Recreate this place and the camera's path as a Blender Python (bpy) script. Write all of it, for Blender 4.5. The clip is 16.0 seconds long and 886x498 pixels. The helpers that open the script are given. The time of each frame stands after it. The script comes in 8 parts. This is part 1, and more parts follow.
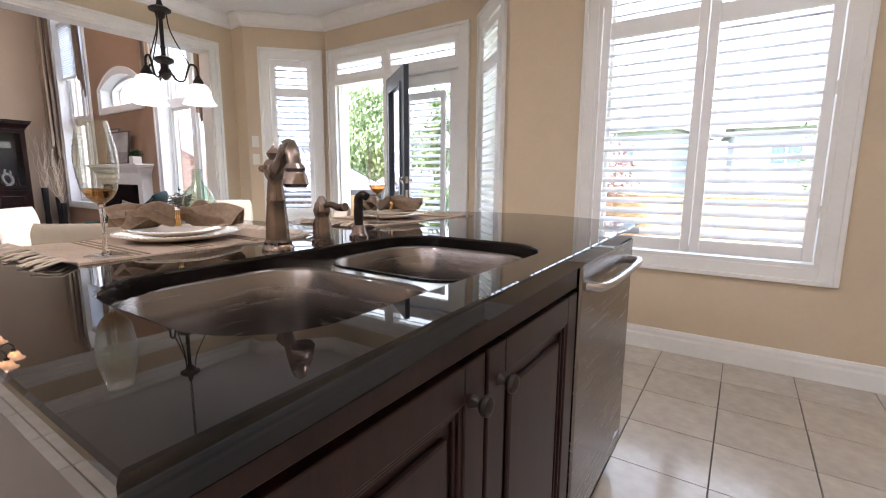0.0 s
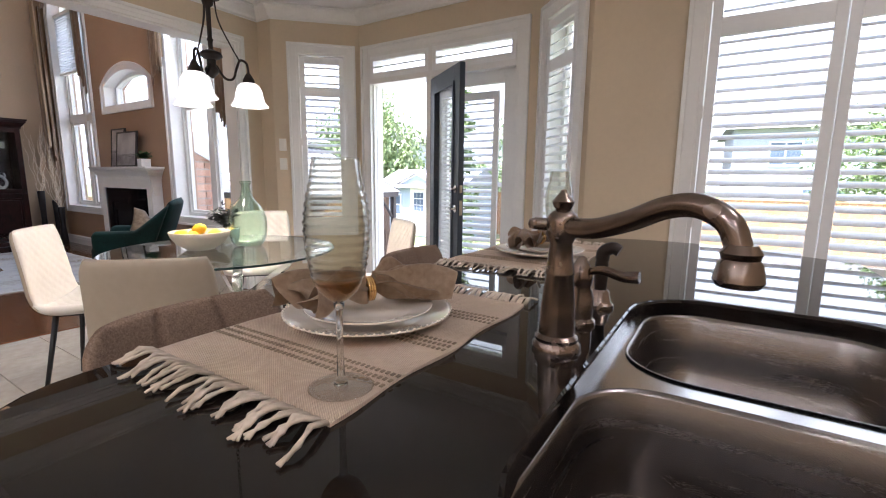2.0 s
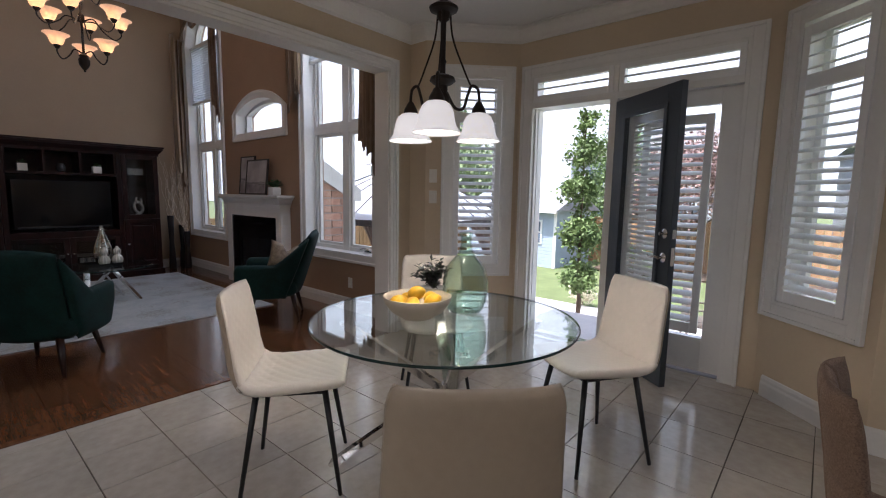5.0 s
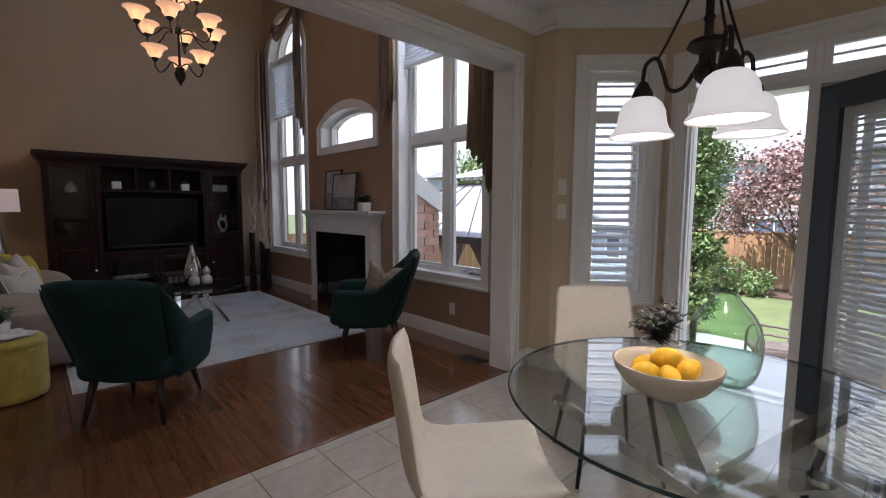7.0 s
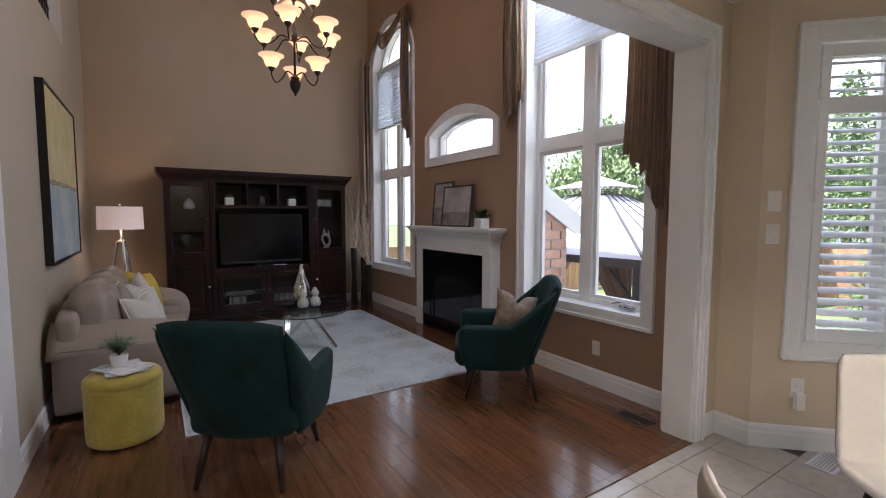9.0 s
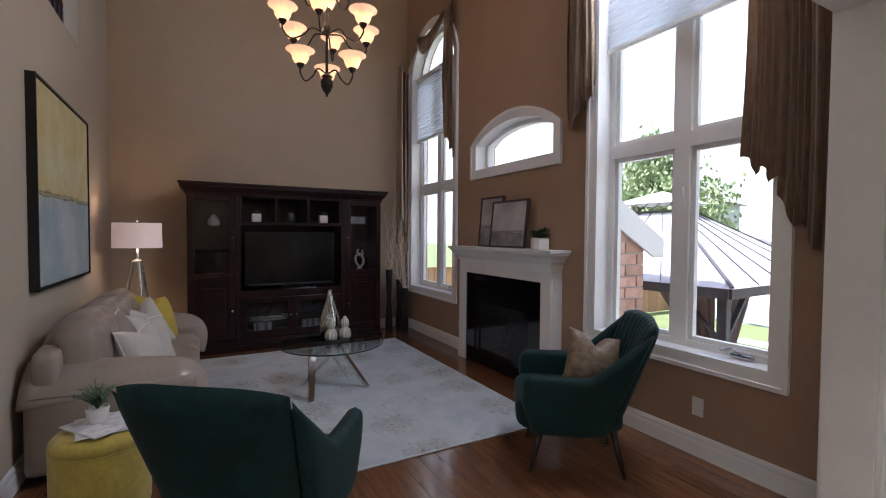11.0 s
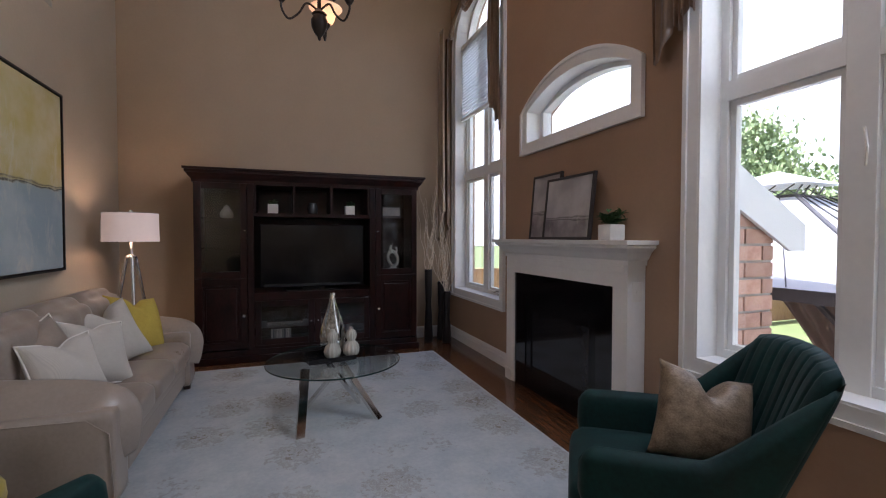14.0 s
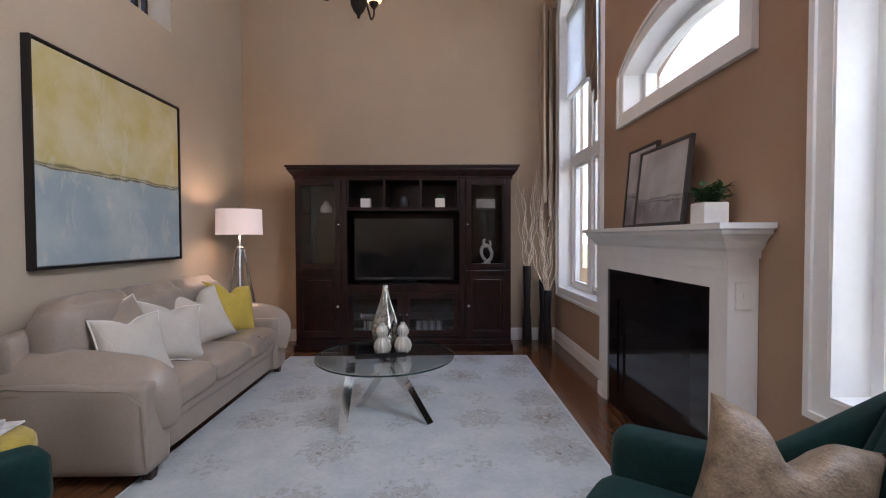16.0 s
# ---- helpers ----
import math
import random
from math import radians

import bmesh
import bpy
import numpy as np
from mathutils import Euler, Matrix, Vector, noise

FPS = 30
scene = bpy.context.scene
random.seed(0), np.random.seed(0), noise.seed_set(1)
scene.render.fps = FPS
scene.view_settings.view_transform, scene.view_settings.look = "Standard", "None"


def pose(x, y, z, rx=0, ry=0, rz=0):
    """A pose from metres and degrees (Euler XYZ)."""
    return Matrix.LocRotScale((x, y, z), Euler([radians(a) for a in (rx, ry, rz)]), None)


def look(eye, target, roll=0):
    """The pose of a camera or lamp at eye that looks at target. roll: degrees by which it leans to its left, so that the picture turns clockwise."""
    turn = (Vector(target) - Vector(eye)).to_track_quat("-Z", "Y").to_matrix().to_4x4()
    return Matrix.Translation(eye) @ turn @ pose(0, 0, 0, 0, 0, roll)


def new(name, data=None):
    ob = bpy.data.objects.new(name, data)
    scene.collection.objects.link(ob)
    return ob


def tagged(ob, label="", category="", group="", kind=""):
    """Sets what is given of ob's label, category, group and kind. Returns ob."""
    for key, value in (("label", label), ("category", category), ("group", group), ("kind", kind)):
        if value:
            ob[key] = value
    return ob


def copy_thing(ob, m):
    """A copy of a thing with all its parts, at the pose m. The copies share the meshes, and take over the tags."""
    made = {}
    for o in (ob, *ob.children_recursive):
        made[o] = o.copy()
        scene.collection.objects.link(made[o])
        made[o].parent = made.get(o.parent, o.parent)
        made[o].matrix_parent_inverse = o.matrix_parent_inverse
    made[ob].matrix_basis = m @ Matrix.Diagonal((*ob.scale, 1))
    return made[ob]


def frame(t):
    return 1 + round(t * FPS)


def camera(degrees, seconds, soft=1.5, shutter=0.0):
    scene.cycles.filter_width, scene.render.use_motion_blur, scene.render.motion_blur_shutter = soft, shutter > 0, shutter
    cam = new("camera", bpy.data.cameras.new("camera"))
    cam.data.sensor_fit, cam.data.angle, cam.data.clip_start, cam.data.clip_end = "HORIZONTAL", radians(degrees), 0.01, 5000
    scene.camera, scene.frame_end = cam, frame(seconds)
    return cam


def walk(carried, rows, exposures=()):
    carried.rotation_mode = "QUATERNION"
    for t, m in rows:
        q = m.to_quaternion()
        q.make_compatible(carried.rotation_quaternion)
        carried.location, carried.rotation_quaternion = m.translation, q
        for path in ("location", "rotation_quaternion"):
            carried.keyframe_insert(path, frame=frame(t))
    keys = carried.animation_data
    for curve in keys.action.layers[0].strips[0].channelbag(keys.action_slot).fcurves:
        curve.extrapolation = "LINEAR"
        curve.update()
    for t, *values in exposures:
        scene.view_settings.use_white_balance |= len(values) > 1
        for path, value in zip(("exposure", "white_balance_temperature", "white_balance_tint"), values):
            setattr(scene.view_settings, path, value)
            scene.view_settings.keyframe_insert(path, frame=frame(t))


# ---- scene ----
cam = camera(89.7, 16.0, soft=1.1)
PATH = [
    (0, (0.752, 1.73, 1.064), (-0.347, 3.372, 0.756), 0.4),
    (0.5, (0.631, 1.706, 1.097), (-0.441, 3.365, 0.786), 0.4),
    (1, (0.44, 1.721, 1.111), (-0.619, 3.388, 0.796), 0.6),
    (1.5, (0.249, 1.741, 1.132), (-0.814, 3.405, 0.814), 0.6),
    (2, (0.099, 1.736, 1.147), (-0.963, 3.402, 0.832), 0.6),
    (2.5, (-0.089, 1.702, 1.166), (-1.168, 3.355, 0.849), 0.6),
    (3, (-0.265, 1.658, 1.198), (-1.374, 3.295, 0.896), 0.6),
    (3.5, (-0.454, 1.651, 1.216), (-1.618, 3.253, 0.933), 0.6),
    (4, (-0.62, 1.675, 1.249), (-1.847, 3.232, 0.983), 0.5),
    (4.2, (-0.684, 1.674, 1.258), (-1.926, 3.221, 0.999), 0.7),
    (6.5, (-1.596, 1.663, 1.306), (-3.002, 3.071, 1.107), 0.4),
    (7, (-1.809, 1.686, 1.302), (-3.267, 3.042, 1.114), 0.3),
    (7.5, (-2.028, 1.663, 1.3), (-3.534, 2.968, 1.131), 0.4),
    (7.8, (-2.146, 1.658, 1.328), (-3.681, 2.927, 1.152), 0.2),
    (8, (-2.22, 1.663, 1.33), (-3.776, 2.908, 1.157), 0.2),
    (8.5, (-2.451, 1.69, 1.348), (-4.069, 2.856, 1.186), 0.1),
    (9, (-2.601, 1.723, 1.369), (-4.275, 2.807, 1.223), 0.1),
    (9.5, (-2.783, 1.744, 1.397), (-4.49, 2.777, 1.261), -0.0),
    (11.8, (-3.505, 2.103, 1.363), (-5.277, 3.03, 1.322), 0.4),
    (12, (-3.58, 2.138, 1.368), (-5.359, 3.051, 1.32), 0.2),
    (12.5, (-3.72, 2.233, 1.359), (-5.524, 3.096, 1.311), 0.2),
    (13, (-3.831, 2.32, 1.324), (-5.656, 3.138, 1.282), 0.1),
    (13.5, (-3.92, 2.493, 1.318), (-5.772, 3.246, 1.27), 0.0),
    (14, (-4.002, 2.635, 1.266), (-5.882, 3.315, 1.214), 0.1),
    (14.5, (-4.113, 2.791, 1.222), (-6.021, 3.388, 1.171), 0.1),
    (15, (-4.192, 2.949, 1.206), (-6.136, 3.417, 1.148), 0.1),
    (15.5, (-4.228, 3.149, 1.205), (-6.21, 3.416, 1.149), -0.2),
    (16, (-4.221, 3.32, 1.194), (-6.22, 3.341, 1.142), -0.2),
]
EXPOSURES = [(t, stops, 5750, 17) for t, stops in ((0.0, 2.95), (0.5, 2.75), (2.0, 2.5), (4.0, 1.6), (6.5, 1.05), (8.0, 1.45), (9.5, 2.0), (12.0, 1.6), (14.0, 1.8), (16.0, 2.45))]
walk(cam, [(t, look(eye, target, roll)) for t, eye, target, roll in PATH], EXPOSURES)

# ---------------------------------------------------------------- world and sun
SUN_EL, SUN_AZ = 67.0, 205.0   # azimuth from north (+y), clockwise
world = bpy.data.worlds.new("world")
scene.world = world
world.use_nodes = True
wn, wl = world.node_tree.nodes, world.node_tree.links
sky = wn.new("ShaderNodeTexSky")
sky.sky_type, sky.sun_disc = "NISHITA", False
sky.sun_elevation, sky.sun_rotation = radians(SUN_EL), radians(SUN_AZ)
sky.air_density, sky.dust_density = 1.0, 3.0
wl.new(sky.outputs[0], wn["Background"].inputs[0])
wn["Background"].inputs[1].default_value = 0.15
sun = new("sun", bpy.data.lights.new("sun", "SUN"))
sun.data.energy, sun.data.angle, sun.data.color = 4.8, radians(0.5), (1.0, 0.95, 0.88)
sa, se = radians(SUN_AZ), radians(SUN_EL)
sun.matrix_world = look((math.sin(sa) * math.cos(se) * 30, math.cos(sa) * math.cos(se) * 30, math.sin(se) * 30), (0, 0, 0))


def lamp(name, kind, power, at, to, size, size_y=None, color=(1, 1, 1)):
    ob = new(name, bpy.data.lights.new(name, kind))
    ob.data.energy, ob.data.color = power, color
    if kind == "AREA":
        ob.data.size = size
        ob.data.shape = "RECTANGLE" if size_y else "DISK"
        if size_y:
            ob.data.size_y = size_y
    else:
        ob.data.shadow_soft_size = size
    ob.matrix_world = look(at, to)
    return ob


# added fill lamp inside the large window's head for sky light; recessed kitchen lamps
lamp("sky_large_window", "AREA", 18, (-5.11, 4.62, 3.75), (-6.2, 2.2, 1.2), 1.1, 0.75, (0.92, 0.96, 1.0))
for px, py in ((1.0, 0.4), (1.0, 2.6), (-0.9, 0.2), (-2.6, 0.3), (-0.9, -1.4), (1.0, -1.4)):
    lamp("recessed_lamp", "AREA", 2.7 if px > 0 else 4.4, (px, py, 2.752), (px, py, 0), 0.13, None, (1.0, 0.96, 0.92))


# ---------------------------------------------------------------- materials
def mat(name, col, rough=0.5, metal=0.0, var=0.12, scale=3.0, fine=40.0, bump=0.0, bscale=120.0, coat=0.0, col2=None, stretch=(1, 1, 1), trans=0.0, ior=1.45, sheen=0.0, rnd=0.0, emit=None, strength=0.0, rvar=0.0):
    """Procedural surface: two scales of colour variation, fine relief, optional shift per object."""
    m = bpy.data.materials.new(name)
    m.use_nodes = True
    n, l = m.node_tree.nodes, m.node_tree.links
    b = n["Principled BSDF"]
    tc, mp = n.new("ShaderNodeTexCoord"), n.new("ShaderNodeMapping")
    mp.inputs["Scale"].default_value = stretch
    l.new(tc.outputs["Object"], mp.inputs[0])
    n1, n2 = n.new("ShaderNodeTexNoise"), n.new("ShaderNodeTexNoise")
    n1.inputs["Scale"].default_value, n1.inputs["Detail"].default_value = scale, 4
    n2.inputs["Scale"].default_value, n2.inputs["Detail"].default_value = fine, 3
    l.new(mp.outputs[0], n1.inputs["Vector"])
    l.new(mp.outputs[0], n2.inputs["Vector"])
    mix = n.new("ShaderNodeMath")
    mix.operation = "MULTIPLY_ADD"
    mix.inputs[1].default_value, mix.inputs[2].default_value = 0.4, 0.0
    l.new(n2.outputs[0], mix.inputs[0])
    add = n.new("ShaderNodeMath")
    add.operation = "MULTIPLY_ADD"
    add.inputs[1].default_value = 0.6
    l.new(n1.outputs[0], add.inputs[0])
    l.new(mix.outputs[0], add.inputs[2])
    ramp = n.new("ShaderNodeValToRGB")
    c2 = col2 or tuple(min(1, c * (1 + var)) for c in col)
    c1 = col if col2 else tuple(c * (1 - var) for c in col)
    ramp.color_ramp.elements[0].position, ramp.color_ramp.elements[1].position = 0.35, 0.65
    ramp.color_ramp.elements[0].color, ramp.color_ramp.elements[1].color = (*c1, 1), (*c2, 1)
    l.new(add.outputs[0], ramp.inputs[0])
    out = ramp.outputs[0]
    if rnd:
        oi, hs, mr = n.new("ShaderNodeObjectInfo"), n.new("ShaderNodeHueSaturation"), n.new("ShaderNodeMapRange")
        mr.inputs[3].default_value, mr.inputs[4].default_value = 1 - rnd, 1 + rnd
        l.new(oi.outputs["Random"], mr.inputs[0])
        l.new(mr.outputs[0], hs.inputs["Value"])
        l.new(out, hs.inputs["Color"])
        out = hs.outputs[0]
    l.new(out, b.inputs["Base Color"])
    b.inputs["Roughness"].default_value, b.inputs["Metallic"].default_value = rough, metal
    if rvar:
        mr2 = n.new("ShaderNodeMapRange")
        mr2.inputs[3].default_value, mr2.inputs[4].default_value = max(0.02, rough - rvar), rough + rvar
        l.new(add.outputs[0], mr2.inputs[0])
        l.new(mr2.outputs[0], b.inputs["Roughness"])
    b.inputs["Coat Weight"].default_value, b.inputs["Coat Roughness"].default_value = coat, 0.08
    b.inputs["Transmission Weight"].default_value, b.inputs["IOR"].default_value = trans, ior
    b.inputs["Sheen Weight"].default_value = sheen
    if emit:
        b.inputs["Emission Color"].default_value, b.inputs["Emission Strength"].default_value = (*emit, 1), strength
    if bump:
        bn, bp = n.new("ShaderNodeTexNoise"), n.new("ShaderNodeBump")
        bn.inputs["Scale"].default_value, bn.inputs["Detail"].default_value = bscale, 3
        l.new(mp.outputs[0], bn.inputs["Vector"])
        l.new(bn.outputs[0], bp.inputs["Height"])
        bp.inputs["Strength"].default_value, bp.inputs["Distance"].default_value = bump, 0.002
        l.new(bp.outputs[0], b.inputs["Normal"])
    return m


def socket_of(m, kind, name):
    return next(x for x in m.node_tree.nodes if x.type == kind).inputs[name]


def weave(m, sx, sy, strength=0.5, dist=0.002, dark=0.75, diagonal=False):
    """Adds a woven or ribbed relief and thread shading to a cloth material."""
    n, l = m.node_tree.nodes, m.node_tree.links
    b = n["Principled BSDF"]
    tc = next(x for x in n if x.type == "TEX_COORD")
    sep = n.new("ShaderNodeSeparateXYZ")
    l.new(tc.outputs["Object"], sep.inputs[0])
    def wave(src, k):
        a = n.new("ShaderNodeMath"); a.operation = "MULTIPLY"; a.inputs[1].default_value = k
        l.new(src, a.inputs[0])
        s = n.new("ShaderNodeMath"); s.operation = "SINE"
        l.new(a.outputs[0], s.inputs[0])
        return s.outputs[0]
    xs, ys = sep.outputs[0], sep.outputs[1]
    if diagonal:
        a1 = n.new("ShaderNodeMath"); a1.operation = "ADD"
        l.new(sep.outputs[1], a1.inputs[0]); l.new(sep.outputs[2], a1.inputs[1])
        xs = ys = a1.outputs[0]
    mul = n.new("ShaderNodeMath"); mul.operation = "MULTIPLY"
    l.new(wave(xs, sx), mul.inputs[0]); l.new(wave(ys, sy), mul.inputs[1])
    bp = n.new("ShaderNodeBump")
    bp.inputs["Strength"].default_value, bp.inputs["Distance"].default_value = strength, dist
    l.new(mul.outputs[0], bp.inputs["Height"])
    l.new(bp.outputs[0], b.inputs["Normal"])
    src = b.inputs["Base Color"].links[0].from_socket
    mr = n.new("ShaderNodeMapRange")
    mr.inputs[1].default_value, mr.inputs[3].default_value, mr.inputs[4].default_value = -1, dark, 1.1
    l.new(mul.outputs[0], mr.inputs[0])
    hs = n.new("ShaderNodeHueSaturation")
    l.new(mr.outputs[0], hs.inputs["Value"]); l.new(src, hs.inputs["Color"]); l.new(hs.outputs[0], b.inputs["Base Color"])
    return m


BEIGE = mat("kitchen_wall_paint", (0.62, 0.51, 0.365), 0.6, var=0.03, bump=0.12, bscale=300)
CREAM = mat("sitting_room_light_paint", (0.46, 0.39, 0.295), 0.6, var=0.03, bump=0.12, bscale=300)
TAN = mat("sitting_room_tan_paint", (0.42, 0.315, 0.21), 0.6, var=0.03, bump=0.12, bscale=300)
# darker and browner than the sitting room's other two wall colours
BROWN = mat("sitting_room_brown_wall", (0.36, 0.235, 0.15), 0.6, var=0.04, bump=0.12, bscale=300)
WHITE = mat("white_trim_paint", (0.80, 0.79, 0.76), 0.35, var=0.03, scale=6, bump=0.04)
CEIL = mat("ceiling_paint", (0.78, 0.77, 0.74), 0.85, var=0.02, bump=0.2, bscale=200)
SHUT = mat("shutter_paint", (0.86, 0.86, 0.85), 0.35, var=0.02)
GRANITE = mat("black_granite", (0.0015, 0.0015, 0.0018), 0.02, var=0.5, scale=12, fine=260, coat=0.0, ior=1.42, col2=(0.016, 0.0115, 0.009))
CHERRY = mat("dark_cherry_wood", (0.012, 0.0045, 0.0035), 0.36, var=0.4, scale=4, fine=30, stretch=(8, 8, 1), col2=(0.028, 0.010, 0.008), bump=0.05, coat=0.06)
ESPRESSO = mat("dark_mahogany_wood", (0.005, 0.0022, 0.0018), 0.34, scale=4, fine=25, stretch=(6, 2, 1), col2=(0.028, 0.0075, 0.006), coat=0.1)
STEEL = mat("brushed_steel", (0.22, 0.195, 0.18), 0.27, 1.0, var=0.04, scale=6, fine=200, stretch=(1, 1, 12), bump=0.01, rvar=0.02)
STEELRIM = mat("satin_steel", (0.55, 0.53, 0.52), 0.22, 1.0, var=0.08, bump=0.03)
BRONZE = mat("brushed_bronze", (0.21, 0.16, 0.13), 0.26, 1.0, var=0.15, scale=20, bump=0.03, rvar=0.06)
IRON = mat("dark_bronze_iron", (0.025, 0.018, 0.014), 0.45, 0.6, var=0.3, scale=20, bump=0.1)
CHROME = mat("polished_chrome", (0.75, 0.74, 0.73), 0.09, 1.0, var=0.03)
BLACKMETAL = mat("black_powder_coat", (0.012, 0.012, 0.012), 0.4, var=0.2, bump=0.05)
TILE = mat("cream_ceramic_tile", (0.44, 0.39, 0.325), 0.14, var=0.07, scale=5, fine=20, col2=(0.53, 0.48, 0.41), rnd=0.05, bump=0.06, bscale=30, rvar=0.05)
GROUT = mat("tile_grout", (0.10, 0.08, 0.065), 0.9, var=0.2)
PLANK = mat("red_brown_hardwood", (0.095, 0.038, 0.016), 0.17, scale=2.2, fine=18, stretch=(1.2, 14, 1), col2=(0.18, 0.078, 0.034), rnd=0.15, bump=0.08, bscale=40, coat=0.35, rvar=0.06)
PLANKGAP = mat("plank_joint", (0.060, 0.026, 0.012), 0.5)
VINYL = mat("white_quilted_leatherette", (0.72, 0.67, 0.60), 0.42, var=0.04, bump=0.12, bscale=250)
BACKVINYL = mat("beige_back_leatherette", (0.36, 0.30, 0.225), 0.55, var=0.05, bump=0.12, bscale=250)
BROWNCLOTH = weave(mat("brown_woven_upholstery", (0.12, 0.078, 0.052), 0.95, scale=260, fine=700, col2=(0.27, 0.185, 0.13), sheen=0.0), 1700, 1700, 0.3, 0.001, 0.5, True)
GREYCLOTH = weave(mat("taupe_brown_tweed", (0.135, 0.085, 0.056), 0.9, scale=260, fine=700, col2=(0.30, 0.21, 0.15)), 1700, 1700, 0.3, 0.001, 0.55, True)
VELVET = mat("dark_green_velvet", (0.0022, 0.022, 0.0195), 0.7, var=0.4, scale=8, fine=60, sheen=0.03, bump=0.08, bscale=400)
for m in (CHERRY, ESPRESSO, VELVET, BROWNCLOTH):
    socket_of(m, "BSDF_PRINCIPLED", "Specular IOR Level").default_value = 0.3
YVELVET = mat("mustard_velvet", (0.42, 0.32, 0.05), 0.7, var=0.18, scale=8, sheen=0.25, bump=0.05, bscale=300)
WALNUT = mat("dark_tapered_leg_wood", (0.025, 0.011, 0.007), 0.35, var=0.3, stretch=(6, 6, 1))
LEATHER = mat("taupe_leather", (0.30, 0.245, 0.20), 0.30, var=0.09, scale=4, fine=60, bump=0.35, bscale=30, rvar=0.08)
PALECLOTH = weave(mat("pale_cushion_cloth", (0.52, 0.48, 0.42), 0.9, var=0.06, sheen=0.2), 1500, 1500, 0.4, 0.001, 0.88)
YCLOTH = weave(mat("yellow_cushion_cloth", (0.48, 0.36, 0.06), 0.9, var=0.1), 1500, 1500, 0.4, 0.001, 0.88)
TAUPESATIN = mat("crackled_gold_cushion_cloth", (0.13, 0.085, 0.05), 0.42, scale=22, fine=150, stretch=(1, 1, 1.3), col2=(0.32, 0.24, 0.16), bump=1.0, bscale=120)
PIPING = mat("white_piping", (0.75, 0.72, 0.66), 0.8, var=0.05)
RUG = mat("pale_grey_rug", (0.38, 0.41, 0.43), 0.95, scale=5, fine=45, col2=(0.49, 0.51, 0.51), bump=0.5, bscale=300)
LINEN = weave(mat("woven_linen", (0.60, 0.45, 0.33), 0.95, scale=8, fine=90, col2=(0.72, 0.57, 0.43), bump=0.0), 1700, 2300, 0.8, 0.0015, 0.72)
FRINGE = mat("linen_fringe", (0.50, 0.41, 0.32), 0.95, var=0.25, scale=60)
NAPKIN = mat("folded_linen_napkin", (0.25, 0.155, 0.085), 0.7, scale=16, fine=90, col2=(0.46, 0.33, 0.215), sheen=0.3, bump=0.2, bscale=400)
CERAMIC = mat("ivory_glazed_china", (0.73, 0.64, 0.53), 0.12, var=0.04, coat=0.4)
GOLD = mat("gold_ring", (0.75, 0.48, 0.20), 0.2, 1.0)
LEMON = mat("lemon_skin", (0.85, 0.50, 0.02), 0.4, var=0.12, scale=20, bump=0.3, bscale=180)
LEAF = mat("house_plant_leaf", (0.035, 0.09, 0.025), 0.5, var=0.4, scale=30, rnd=0.2)
SOIL = mat("potting_soil", (0.03, 0.02, 0.012), 0.95, var=0.3)
POTWHITE = mat("white_pot_glaze", (0.72, 0.70, 0.66), 0.3, var=0.05, bump=0.1)
BLACKGLASS = mat("black_stone_surround", (0.006, 0.006, 0.007), 0.08, var=0.3, coat=0.4)
SCREEN = mat("tv_screen", (0.004, 0.004, 0.005), 0.12, var=0.1)
PLASTIC = mat("gloss_black_plastic", (0.008, 0.008, 0.009), 0.15)
DRAPE = mat("bronze_satin_drape", (0.19, 0.115, 0.065), 0.34, scale=5, fine=30, col2=(0.36, 0.245, 0.15), sheen=0.4, bump=0.1, stretch=(2, 2, 0.4))
DRAPELINE = mat("gold_satin_lining", (0.56, 0.43, 0.28), 0.35, var=0.12, sheen=0.4)
BLIND = mat("cellular_blind_cloth", (0.80, 0.82, 0.85), 0.9, var=0.03)
BRICK = mat("red_brown_brick", (0.46, 0.25, 0.18), 0.9, scale=12, fine=60, col2=(0.62, 0.40, 0.30), rnd=0.18, bump=0.4, bscale=60)
MORTAR = mat("pale_mortar", (0.42, 0.38, 0.34), 0.95, bump=0.3)
BRANCH = mat("pale_curly_willow", (0.66, 0.54, 0.40), 0.7, var=0.2, scale=30)
DARKVASE = mat("dark_floor_vase", (0.015, 0.012, 0.012), 0.35, var=0.3)
SILVER = mat("mercury_glass", (0.22, 0.21, 0.19), 0.09, 1.0, scale=30, fine=90, col2=(0.80, 0.78, 0.73), var=0.3, bump=0.15, bscale=60)
GOURD = mat("pearl_glaze", (0.50, 0.48, 0.42), 0.22, 0.3, var=0.1)
FRAMEGREY = mat("dark_grey_frame", (0.045, 0.038, 0.035), 0.4)
FRAMEBLACK = mat("black_frame", (0.01, 0.009, 0.009), 0.45)
DOORBLUE = mat("dark_slate_door_paint", (0.045, 0.055, 0.068), 0.4, var=0.08, bump=0.05)
SIDING = mat("grey_blue_siding", (0.36, 0.42, 0.50), 0.7, var=0.06, scale=4)
SHINGLE = mat("grey_shingle_roof", (0.28, 0.28, 0.29), 0.9, var=0.15, scale=8, bump=0.4, bscale=30)
FENCE = mat("cedar_fence", (0.42, 0.24, 0.12), 0.85, var=0.2, scale=3, stretch=(4, 4, 0.6), rnd=0.15, bump=0.2, bscale=40)
LAWN = mat("lawn", (0.12, 0.15, 0.055), 0.95, var=0.25, scale=1.5, fine=40, bump=0.6, bscale=60)
PATIO = mat("pale_concrete_paving", (0.52, 0.50, 0.47), 0.85, var=0.1, bump=0.25, bscale=50)
EARTH = mat("garden_bed_mulch", (0.09, 0.06, 0.04), 0.95, var=0.3, bump=0.5)
